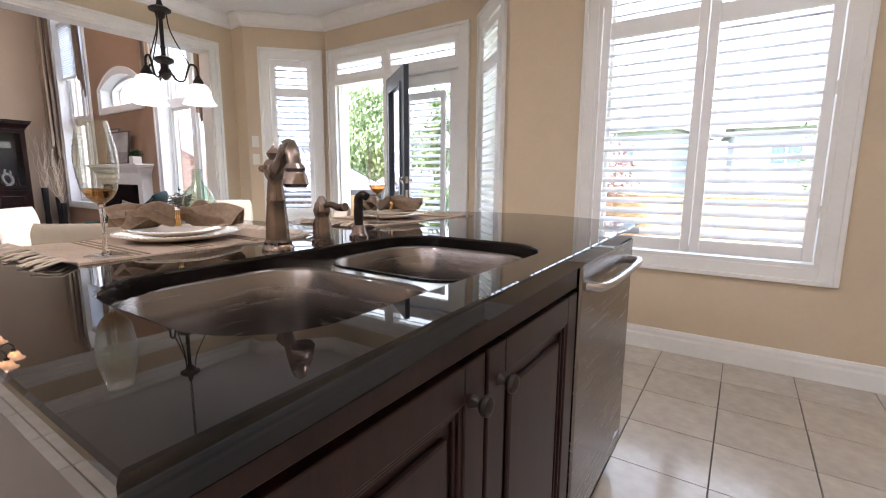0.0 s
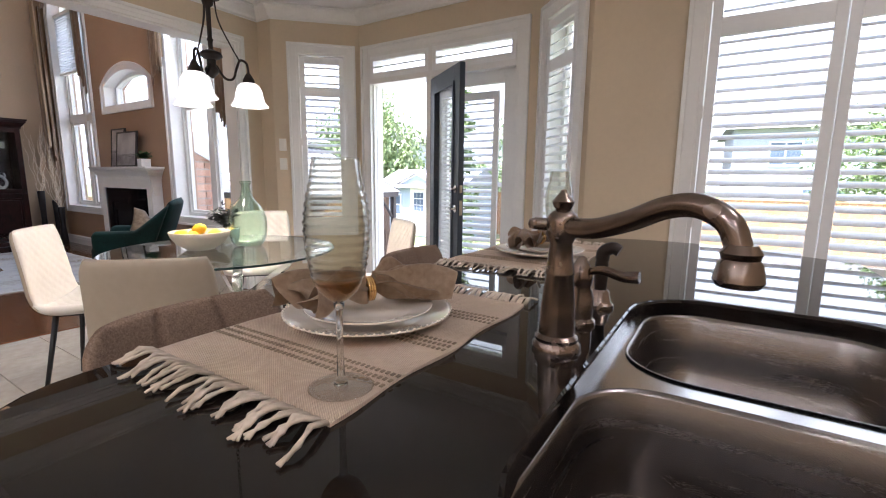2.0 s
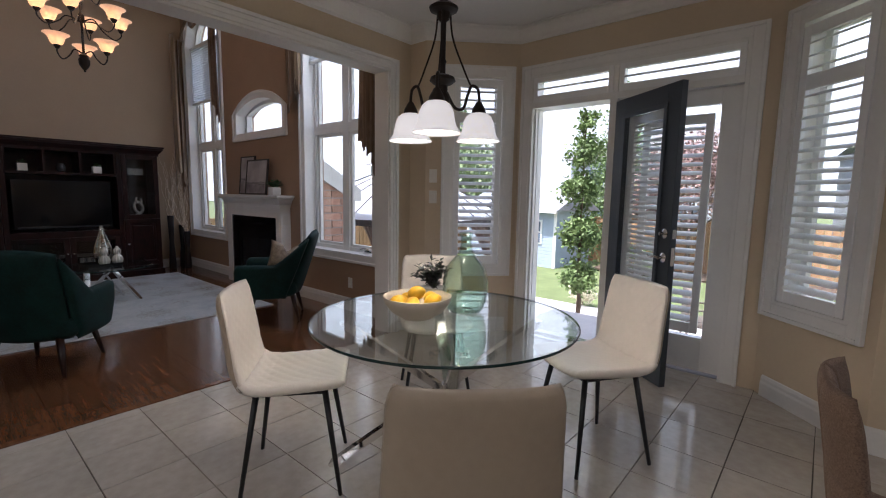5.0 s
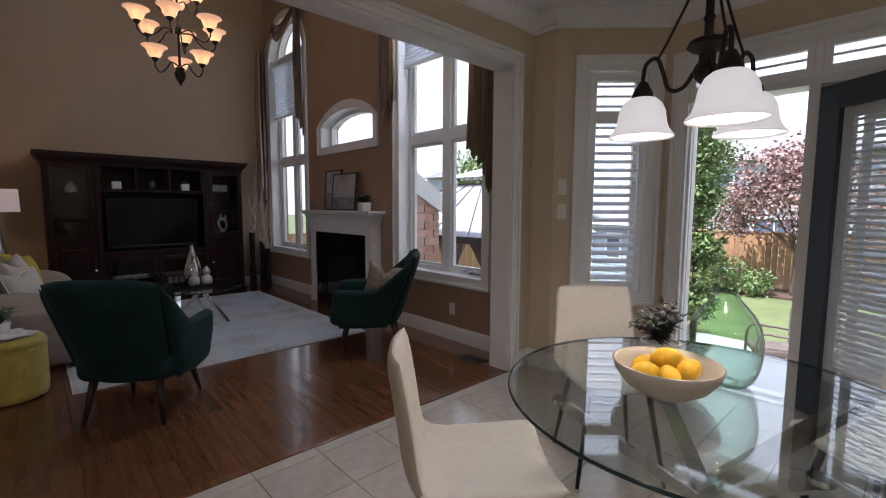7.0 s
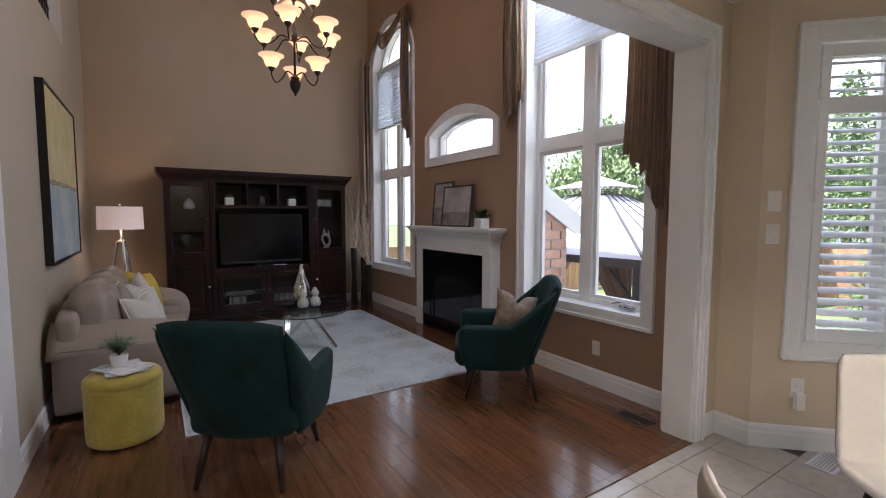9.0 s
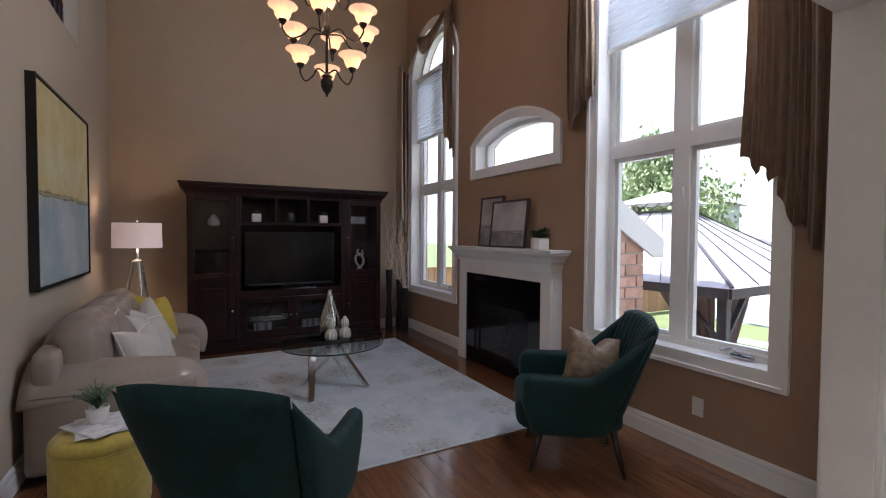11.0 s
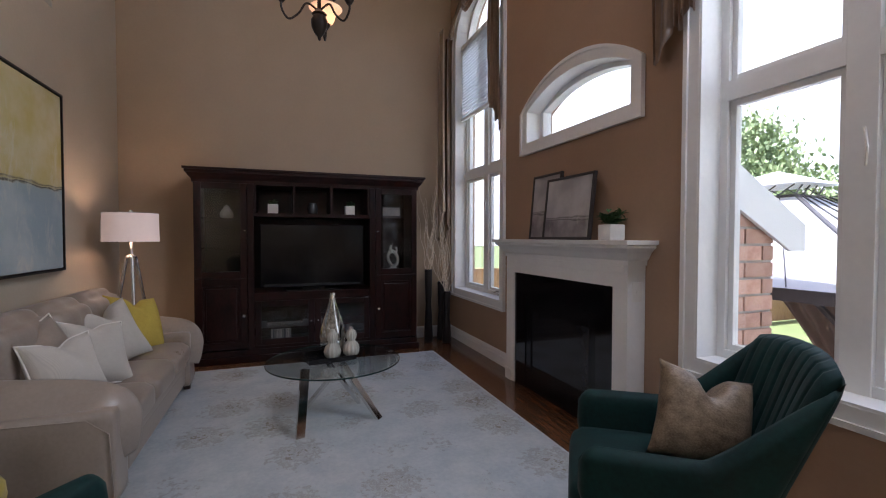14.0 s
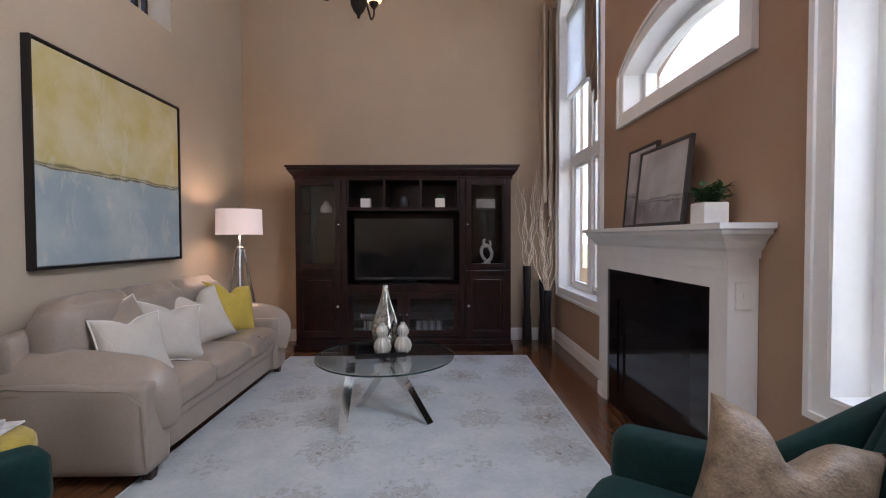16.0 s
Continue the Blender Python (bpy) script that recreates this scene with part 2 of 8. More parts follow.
FOLIAGE = mat("green_foliage", (0.08, 0.13, 0.04), 0.6, var=0.4, scale=2.5, fine=10, col2=(0.20, 0.28, 0.09))
FOLIAGE2 = mat("willow_foliage", (0.14, 0.20, 0.08), 0.6, scale=1.5, fine=10, col2=(0.30, 0.36, 0.17))
PURPLE = mat("plum_tree_foliage", (0.16, 0.085, 0.07), 0.6, scale=2.5, fine=10, col2=(0.42, 0.28, 0.24))
BARK = mat("tree_bark", (0.12, 0.085, 0.06), 0.95, var=0.3, stretch=(4, 4, 1), bump=0.5, bscale=30)
GAZROOF = mat("pale_metal_roof_panel", (0.74, 0.75, 0.78), 0.45, var=0.05)
GAZFRAME = mat("dark_metal_frame", (0.06, 0.055, 0.06), 0.5)
GAZDRAPE = mat("taupe_outdoor_curtain", (0.28, 0.21, 0.17), 0.9, var=0.12, stretch=(6, 6, 0.5))
FARSIDING = mat("white_house_siding", (0.42, 0.43, 0.45), 0.8, var=0.04)
FARROOF = mat("far_roof_shingle", (0.20, 0.19, 0.185), 0.9, var=0.08)
DARKPANE = mat("far_window_pane", (0.10, 0.13, 0.17), 0.1)
BULBGLASS = mat("lit_frosted_glass", (0.9, 0.86, 0.8), 0.4, emit=(1.0, 0.93, 0.84), strength=0.22)
AMBERGLASS = mat("lit_amber_glass", (0.84, 0.63, 0.45), 0.4, emit=(1.0, 0.66, 0.42), strength=0.30)
def lit_glass(m, share):
    """Lets the bulb inside shine through the bowl."""
    n, l = m.node_tree.nodes, m.node_tree.links
    t, mx, b = n.new("ShaderNodeBsdfTranslucent"), n.new("ShaderNodeMixShader"), n["Principled BSDF"]
    l.new(b.inputs["Base Color"].links[0].from_socket, t.inputs[0])
    mx.inputs[0].default_value = share
    l.new(b.outputs[0], mx.inputs[1]); l.new(t.outputs[0], mx.inputs[2])
    l.new(mx.outputs[0], n["Material Output"].inputs[0])


lit_glass(AMBERGLASS, 0.6)
lit_glass(BLIND, 0.75)
BULB = mat("warm_bulb", (1, 0.9, 0.7), 0.4, emit=(1.0, 0.78, 0.46), strength=9.0)
SHADE = mat("lamp_shade_cloth", (0.78, 0.66, 0.60), 0.9, var=0.02, emit=(1.0, 0.72, 0.58), strength=0.07)
PLATEPLASTIC = mat("white_switch_plastic", (0.78, 0.76, 0.70), 0.35, var=0.02)
REGISTER = mat("white_floor_grille", (0.62, 0.61, 0.60), 0.4)
PAPER = mat("printed_paper", (0.45, 0.45, 0.45), 0.6, scale=14, fine=30, col2=(0.78, 0.77, 0.75))
RATTAN = mat("outdoor_wicker", (0.16, 0.13, 0.11), 0.8, var=0.3, bump=0.5)


def glass(name, tint=(1, 1, 1), rough=0.0, solid=False, base=0.035, power=4.0):
    m = bpy.data.materials.new(name)
    m.use_nodes = True
    n, l = m.node_tree.nodes, m.node_tree.links
    b = n["Principled BSDF"]
    if solid:
        b.inputs["Base Color"].default_value = (*tint, 1)
        b.inputs["Transmission Weight"].default_value, b.inputs["Roughness"].default_value, b.inputs["IOR"].default_value = 1.0, rough, 1.45
        return m
    tr, gl, mx, fr = n.new("ShaderNodeBsdfTransparent"), n.new("ShaderNodeBsdfGlossy"), n.new("ShaderNodeMixShader"), n.new("ShaderNodeLayerWeight")
    tr.inputs[0].default_value, gl.inputs["Roughness"].default_value = (*tint, 1), rough
    pw, ml = n.new("ShaderNodeMath"), n.new("ShaderNodeMath")
    pw.operation, pw.inputs[1].default_value = "POWER", power
    ml.operation, ml.inputs[1].default_value, ml.inputs[2].default_value = "MULTIPLY_ADD", 0.85, base
    fr.inputs[0].default_value = 0.5
    l.new(fr.outputs["Facing"], pw.inputs[0]); l.new(pw.outputs[0], ml.inputs[0])
    l.new(ml.outputs[0], mx.inputs[0]); l.new(tr.outputs[0], mx.inputs[1]); l.new(gl.outputs[0], mx.inputs[2])
    l.new(mx.outputs[0], n["Material Output"].inputs[0])
    return m


PANE = glass("window_glass", (0.97, 0.98, 0.98))
TABLEGLASS = glass("table_glass", (0.94, 0.975, 0.965), base=0.07, power=3.3)
WINEGLASS = glass("clear_blown_glass", (0.94, 0.95, 0.93), 0.0, solid=True)
FOOTGLASS = glass("thin_foot_glass", (0.95, 0.95, 0.94), 0.0, base=0.06, power=2.5)
BOWLGLASS = glass("thin_ribbed_glass", (0.95, 0.955, 0.92), 0.0, base=0.07, power=2.2)
AMBERBOTTOM = glass("smoky_amber_glass", (0.80, 0.64, 0.44), 0.0, base=0.08, power=2.4)
GREENGLASS = glass("pale_green_glass", (0.88, 0.955, 0.90), 0.0, base=0.05, power=2.6)
CABGLASS = glass("cabinet_door_glass", (0.85, 0.85, 0.85))
ACRYLIC = glass("clear_acrylic", (0.9, 0.9, 0.9), 0.02)


def streaks(m, horizon_z, top, bottom, dark):
    """An abstract canvas: one colour above a ragged horizon and another below."""
    n, l = m.node_tree.nodes, m.node_tree.links
    b = n["Principled BSDF"]
    tc = next(x for x in n if x.type == "TEX_COORD")
    sep, no, add, gt = n.new("ShaderNodeSeparateXYZ"), n.new("ShaderNodeTexNoise"), n.new("ShaderNodeMath"), n.new("ShaderNodeMapRange")
    mp = n.new("ShaderNodeMapping"); mp.inputs["Scale"].default_value = (4, 4, 14)
    l.new(tc.outputs["Object"], mp.inputs[0]); l.new(mp.outputs[0], no.inputs["Vector"])
    no.inputs["Scale"].default_value, no.inputs["Detail"].default_value = 1.4, 8
    l.new(tc.outputs["Object"], sep.inputs[0])
    add.operation = "MULTIPLY_ADD"; add.inputs[1].default_value = 0.06
    l.new(no.outputs[0], add.inputs[0]); l.new(sep.outputs[2], add.inputs[2])
    gt.inputs[1].default_value, gt.inputs[2].default_value = horizon_z + 0.02, horizon_z + 0.045
    l.new(add.outputs[0], gt.inputs[0])
    def tone(c, c2, sc):
        nz, rp = n.new("ShaderNodeTexNoise"), n.new("ShaderNodeValToRGB")
        nz.inputs["Scale"].default_value, nz.inputs["Detail"].default_value = sc, 9
        l.new(tc.outputs["Object"], nz.inputs["Vector"])
        rp.color_ramp.elements[0].position, rp.color_ramp.elements[1].position = 0.38, 0.62
        rp.color_ramp.elements[0].color, rp.color_ramp.elements[1].color = (*c, 1), (*c2, 1)
        l.new(nz.outputs[0], rp.inputs[0])
        return rp.outputs[0]
    mx = n.new("ShaderNodeMix"); mx.data_type = "RGBA"
    l.new(gt.outputs[0], mx.inputs["Factor"]); l.new(tone(*bottom, 3), mx.inputs["A"]); l.new(tone(*top, 3.5), mx.inputs["B"])
    # the dark broken line along the horizon
    band, pk = n.new("ShaderNodeValToRGB"), n.new("ShaderNodeMapRange")
    pk.inputs[1].default_value, pk.inputs[2].default_value = horizon_z, horizon_z + 0.07
    l.new(add.outputs[0], pk.inputs[0]); l.new(pk.outputs[0], band.inputs[0])
    e = band.color_ramp.elements
    e[0].color = e[1].color = (0, 0, 0, 1)
    x = e.new(0.34); x.color = (0, 0, 0, 1)
    x = e.new(0.46); x.color = (1, 1, 1, 1)
    x = e.new(0.58); x.color = (0.15, 0.15, 0.15, 1)
    x = e.new(0.70); x.color = (0.8, 0.8, 0.8, 1)
    x = e.new(0.86); x.color = (0, 0, 0, 1)
    m2 = n.new("ShaderNodeMix"); m2.data_type = "RGBA"
    l.new(band.outputs[0], m2.inputs["Factor"]); l.new(mx.outputs["Result"], m2.inputs["A"]); m2.inputs["B"].default_value = (*dark, 1)
    # pale scraped paint in long upright and level strokes
    sm, sn, sr, m3 = n.new("ShaderNodeMapping"), n.new("ShaderNodeTexNoise"), n.new("ShaderNodeValToRGB"), n.new("ShaderNodeMix")
    sm.inputs["Scale"].default_value = (2.2, 2.2, 0.9)
    sn.inputs["Scale"].default_value, sn.inputs["Detail"].default_value, sn.inputs["Roughness"].default_value, sn.inputs["Distortion"].default_value = 2.6, 12, 0.72, 0.6
    l.new(tc.outputs["Object"], sm.inputs[0]); l.new(sm.outputs[0], sn.inputs["Vector"])
    sr.color_ramp.elements[0].position, sr.color_ramp.elements[1].position = 0.54, 0.66
    sr.color_ramp.elements[0].color, sr.color_ramp.elements[1].color = (0, 0, 0, 1), (0.6, 0.6, 0.6, 1)
    l.new(sn.outputs[0], sr.inputs[0])
    m3.data_type = "RGBA"
    l.new(sr.outputs[0], m3.inputs["Factor"]); l.new(m2.outputs["Result"], m3.inputs["A"]); m3.inputs["B"].default_value = (0.60, 0.58, 0.48, 1)
    l.new(m3.outputs["Result"], b.inputs["Base Color"])
    return m


CANVAS = streaks(mat("abstract_canvas", (0.5, 0.5, 0.5), 0.6, bump=0.4, bscale=30), 1.60, ((0.50, 0.42, 0.16), (0.58, 0.52, 0.33)), ((0.30, 0.37, 0.40), (0.42, 0.47, 0.47)), (0.05, 0.04, 0.035))
PRINT = streaks(mat("grey_ink_print", (0.5, 0.5, 0.5), 0.5), 1.45, ((0.30, 0.27, 0.27), (0.52, 0.49, 0.47)), ((0.16, 0.14, 0.15), (0.50, 0.47, 0.45)), (0.1, 0.09, 0.09))


# ---------------------------------------------------------------- mesh tools
def part(name, bm, material, parent=None, label="", smooth=False, at=None, **tags):
    """Links a bmesh as one mesh object."""
    me = bpy.data.meshes.new(name)
    bmesh.ops.recalc_face_normals(bm, faces=bm.faces)
    bm.to_mesh(me)
    bm.free()
    me.materials.append(material)
    if smooth:
        me.polygons.foreach_set("use_smooth", [True] * len(me.polygons))
        if smooth != "all":
            me.set_sharp_from_angle(angle=radians(40))
    ob = new(name, me)
    if parent:
        ob.parent = parent
    if at is not None:
        ob.location = at
    return tagged(ob, label, **tags)


def thing(name, label, category, at=(0, 0, 0), rz=0, group="", kind=""):
    ob = new(name)
    ob.location, ob.rotation_euler = at, (0, 0, radians(rz))
    return tagged(ob, label, category, group, kind)


def box(bm, x0, x1, y0, y1, z0, z1, bev=0.0, m=None):
    vs = [bm.verts.new((x, y, z)) for x in (x0, x1) for y in (y0, y1) for z in (z0, z1)]
    fs = [bm.faces.new([vs[i] for i in f]) for f in ((0, 1, 3, 2), (4, 6, 7, 5), (0, 4, 5, 1), (2, 3, 7, 6), (0, 2, 6, 4), (1, 5, 7, 3))]
    bmesh.ops.recalc_face_normals(bm, faces=fs)
    if bev:
        es = list({e for f in fs for e in f.edges})
        r = bmesh.ops.bevel(bm, geom=es, offset=bev, segments=2, affect="EDGES", profile=0.5)
        vs = list({v for f in r["faces"] for v in f.verts} | {v for v in vs if v.is_valid})
    if m is not None:
        bmesh.ops.transform(bm, matrix=m, verts=vs)
    return bm


def boxes(*bs, bev=0.0):
    bm = bmesh.new()
    for b in bs:
        box(bm, *b, bev=bev)
    return bm


def prism(bm, pts, lo, hi, axis="z"):
    """Extrudes a 2D outline between lo and hi along an axis."""
    def p(a, b, c):
        return {"z": (a, b, c), "y": (a, c, b), "x": (c, a, b)}[axis]
    a = [bm.verts.new(p(u, v, lo)) for u, v in pts]
    b = [bm.verts.new(p(u, v, hi)) for u, v in pts]
    bm.faces.new(a); bm.faces.new(b[::-1])
    for i in range(len(pts)):
        j = (i + 1) % len(pts)
        bm.faces.new((a[i], b[i], b[j], a[j]))
    return bm


def lathe(bm, prof, seg=24, c=(0, 0, 0), rib=0.0, ribs=0):
    """Turns (radius, height) points about the upright axis; joins the profile to a closed skin where radius is 0."""
    rings = []
    for r, z in prof:
        if r < 1e-6:
            rings.append([bm.verts.new((c[0], c[1], c[2] + z))])
        else:
            rings.append([bm.verts.new((c[0] + r * (1 + rib * math.cos(ribs * k * math.tau / seg)) * math.cos(k * math.tau / seg), c[1] + r * (1 + rib * math.cos(ribs * k * math.tau / seg)) * math.sin(k * math.tau / seg), c[2] + z)) for k in range(seg)])
    for a, b in zip(rings, rings[1:]):
        for k in range(seg):
            j = (k + 1) % seg
            if len(a) == 1 and len(b) == 1:
                continue
            if len(a) == 1:
                bm.faces.new((a[0], b[k], b[j]))
            elif len(b) == 1:
                bm.faces.new((a[k], b[0], a[j]))
            else:
                bm.faces.new((a[k], b[k], b[j], a[j]))
    return bm


def tube(bm, pts, r, seg=8, r1=None, square=False, flat=1.0):
    """A rod along points; radius r to r1; flat squashes it one way."""
    pts = [Vector(p) for p in pts]
    n = len(pts)
    rings, up = [], None
    for i, p in enumerate(pts):
        d = (pts[min(i + 1, n - 1)] - pts[max(i - 1, 0)]).normalized()
        if up is None:
            up = d.orthogonal().normalized() if abs(d.z) < 0.99 else Vector((1, 0, 0))
        side = d.cross(up).normalized()
        up = side.cross(d).normalized()
        rr = r + ((r1 if r1 is not None else r) - r) * i / (n - 1)
        k0 = 0.5 if square else 0
        rings.append([bm.verts.new(p + (side * math.cos((k + k0) * math.tau / seg) + up * flat * math.sin((k + k0) * math.tau / seg)) * rr) for k in range(seg)])
    for a, b in zip(rings, rings[1:]):
        for k in range(seg):
            j = (k + 1) % seg
            bm.faces.new((a[k], a[j], b[j], b[k]))
    bm.faces.new(rings[0][::-1]); bm.faces.new(rings[-1])
    return bm


def bar(bm, a, b, w, t, up=(0, 0, 1)):
    """A flat bar from a to b, w wide and t thick."""
    a, b, up = Vector(a), Vector(b), Vector(up)
    d = (b - a).normalized()
    s = d.cross(up).normalized()
    u = s.cross(d)
    v = [bm.verts.new(p + s * w / 2 * i + u * t / 2 * j) for p in (a, b) for i, j in ((-1, -1), (1, -1), (1, 1), (-1, 1))]
    for f in ((0, 1, 2, 3), (7, 6, 5, 4), (0, 4, 5, 1), (1, 5, 6, 2), (2, 6, 7, 3), (3, 7, 4, 0)):
        bm.faces.new([v[i] for i in f])
    return bm


def curve_pts(ctrl, n=16):
    """Smooth points through control points."""
    c = [Vector(p) for p in ctrl]
    c = [c[0] * 2 - c[1]] + c + [c[-1] * 2 - c[-2]]
    out = []
    for i in range(1, len(c) - 2):
        for k in range(n):
            t = k / n
            p0, p1, p2, p3 = c[i - 1:i + 3]
            out.append(0.5 * ((2 * p1) + (p2 - p0) * t + (2 * p0 - 5 * p1 + 4 * p2 - p3) * t * t + (3 * p1 - p0 - 3 * p2 + p3) * t ** 3))
    out.append(c[-2])
    return out


def pad(bm, f, nu, nv, thick, edge=5, relief=None, back=1.0):
    """A closed padded skin: f(u, v) gives the middle surface; its thickness falls to nothing at the rim."""
    def at(u, v):
        return Vector(f(u, v))
    top, bot = [], []
    for i in range(nu + 1):
        ra, rb = [], []
        u = i / nu
        for j in range(nv + 1):
            v = j / nv
            p = at(u, v)
            du = at(min(1, u + 1e-3), v) - at(max(0, u - 1e-3), v)
            dv = at(u, min(1, v + 1e-3)) - at(u, max(0, v - 1e-3))
            nn = du.cross(dv).normalized()
            h = (max(0, 1 - abs(2 * u - 1) ** edge) * max(0, 1 - abs(2 * v - 1) ** edge)) ** 0.5 * thick / 2
            rim = i in (0, nu) or j in (0, nv)
            ra.append(bm.verts.new(p + nn * (h + (relief(u, v, p) if relief and not rim else 0))))
            rb.append(ra[-1] if rim else bm.verts.new(p - nn * h * back))
        top.append(ra); bot.append(rb)
    for i in range(nu):
        for j in range(nv):
            bm.faces.new((top[i][j], top[i + 1][j], top[i + 1][j + 1], top[i][j + 1]))
            q = (bot[i][j + 1], bot[i + 1][j + 1], bot[i + 1][j], bot[i][j])
            if len(set(q)) == 4 and not all(a is b for a, b in zip(q, (top[i][j + 1], top[i + 1][j + 1], top[i + 1][j], top[i][j]))):
                bm.faces.new(q)
    return bm


def block(bm, cx, cy, cz, sx, sy, sz, r=0.05, puff=0.0, n=10):
    """A soft upholstered block: a box with round edges and slightly swollen faces."""
    pts = {}
    def key(i, j, k):
        if (i, j, k) not in pts:
            q = Vector((2 * i / n - 1, 2 * j / n - 1, 2 * k / n - 1))
            h = Vector((sx, sy, sz)) / 2
            w = Vector(q)
            inner = Vector((max(0, h[a] - r) for a in range(3)))
            e = Vector((math.copysign(abs(w[a]) ** 0.75, w[a]) * h[a] for a in range(3)))
            cl = Vector((max(-inner[a], min(inner[a], e[a])) for a in range(3)))
            d = e - cl
            if d.length > 1e-9:
                e = cl + d.normalized() * r
            f = [1 - abs(q[a]) ** 4 for a in range(3)]
            for a in range(3):
                o = [x for x in range(3) if x != a]
                e[a] += math.copysign(1, q[a]) * puff * f[o[0]] * f[o[1]] * (abs(q[a]) ** 3)
            pts[i, j, k] = bm.verts.new(e + Vector((cx, cy, cz)))
        return pts[i, j, k]
    for i in range(n):
        for j in range(n):
            for s in (0, n):
                for q in (((i, j, s), (i + 1, j, s), (i + 1, j + 1, s), (i, j + 1, s)), ((i, s, j), (i + 1, s, j), (i + 1, s, j + 1), (i, s, j + 1)), ((s, i, j), (s, i + 1, j), (s, i + 1, j + 1), (s, i, j + 1))):
                    bm.faces.new([key(*c) for c in q])
    return bm


def ring(bm, ptsa, ptsb):
    """Joins two closed loops of the same length by a band."""
    a, b = [bm.verts.new(p) for p in ptsa], [bm.verts.new(p) for p in ptsb]
    for i in range(len(a)):
        j = (i + 1) % len(a)
        bm.faces.new((a[i], a[j], b[j], b[i]))
    return bm


def moulding(bm, path, prof, closed=False):
    """Sweeps a profile (out, up) along a plan path of (x, y); out is to the left of the way walked."""
    P = [Vector((*p, 0)) for p in path]
    n = len(P)
    rings = []
    for i, p in enumerate(P):
        a = (P[i] - P[i - 1]).normalized() if i or closed else (P[1] - P[0]).normalized()
        b = (P[(i + 1) % n] - P[i]).normalized() if i < n - 1 or closed else a
        if not i and not closed:
            a = b
        na, nb = Vector((-a.y, a.x, 0)), Vector((-b.y, b.x, 0))
        m = (na + nb).normalized()
        k = 1 / max(0.3, m.dot(na))
        rings.append([bm.verts.new(p + m * o * k + Vector((0, 0, z))) for o, z in prof])
    for i in range(n if closed else n - 1):
        a, b = rings[i], rings[(i + 1) % n]
        for k in range(len(prof)):
            j = (k + 1) % len(prof)
            bm.faces.new((a[k], a[j], b[j], b[k]))
    if not closed:
        bm.faces.new(rings[0]); bm.faces.new(rings[-1][::-1])
    return bm


BASE = [(0, 0), (0.016, 0), (0.016, 0.085), (0.012, 0.10), (0.012, 0.118), (0.006, 0.135), (0, 0.14)]
CROWN = [(0, 0), (0, -0.12), (0.012, -0.12), (0.016, -0.10), (0.035, -0.085), (0.06, -0.05), (0.085, -0.03), (0.09, -0.012), (0.105, -0.01), (0.105, 0)]


# ---------------------------------------------------------------- large structure
WALL = 0.25
YL, YN, XT, XO = 4.68, 1.08, -9.38, -3.98     # window wall, picture wall, tv wall, opening wall
CEIL_K, CEIL_L = 2.76, 5.3


def arch_z(x, c, half, spring, top):
    """Height of a segmental arch above x."""
    rise = top - spring
    R = (half * half + rise * rise) / (2 * rise)
    return spring + math.sqrt(max(0, R * R - (x - c) ** 2)) - (R - rise)


def wall_along_x(name, x0, x1, y0, y1, z0, z1, openings, material, label=""):
    """A wall with openings (xa, xb, za, zb, spring or None); spring below zb makes an arched head."""
    bm = bmesh.new()
    cuts = sorted({x0, x1, *[v for o in openings for v in o[:2]]})
    for a, b in zip(cuts, cuts[1:]):
        o = next((o for o in openings if o[0] <= a + 1e-6 and b <= o[1] + 1e-6), None)
        if not o:
            box(bm, a, b, y0, y1, z0, z1)
            continue
        if o[2] > z0 + 1e-4:
            box(bm, a, b, y0, y1, z0, o[2])
        if o[4] is None:
            if o[3] < z1 - 1e-4:
                box(bm, a, b, y0, y1, o[3], z1)
        else:
            N = 20
            c, h = (a + b) / 2, (b - a) / 2
            for k in range(N):
                u, v = a + (b - a) * k / N, a + (b - a) * (k + 1) / N
                prism(bm, [(u, arch_z(u, c, h, o[4], o[3])), (v, arch_z(v, c, h, o[4], o[3])), (v, z1), (u, z1)], y0, y1, "y")
    bmesh.ops.remove_doubles(bm, verts=bm.verts, dist=1e-4)
    return part(name, bm, material, label=label, kind="structure")


LW = (-5.73, -4.49, 0.63, 4.12, 3.62)     # large window opening
FW = (-9.17, -7.95, 0.63, 4.12, 3.62)     # far window opening
AW = (-7.46, -6.20, 2.08, 2.53, 2.36)     # arched window over the fireplace
wall_along_x("wall_window_side", XT - WALL, -4.07, YL, YL + WALL, 0, CEIL_L, [LW, FW, AW], BROWN, "brown wall with tall arched windows")
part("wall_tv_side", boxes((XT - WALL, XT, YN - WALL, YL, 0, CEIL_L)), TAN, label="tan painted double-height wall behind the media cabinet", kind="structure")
# picture wall with the landing's opening above and a cased doorway at its end
bm = bmesh.new()
box(bm, XT, -5.52, YN - 0.14, YN, 0, 2.92)
box(bm, XT, -8.04, YN - 0.14, YN, 2.92, CEIL_L)
box(bm, -8.04, XO, YN - 0.14, YN, 4.6, CEIL_L)
box(bm, -5.52, XO - 0.17, YN - 0.14, YN, 2.42, 2.92)
part("wall_picture_side", bm, CREAM, label="cream painted wall under the upper landing", kind="structure")
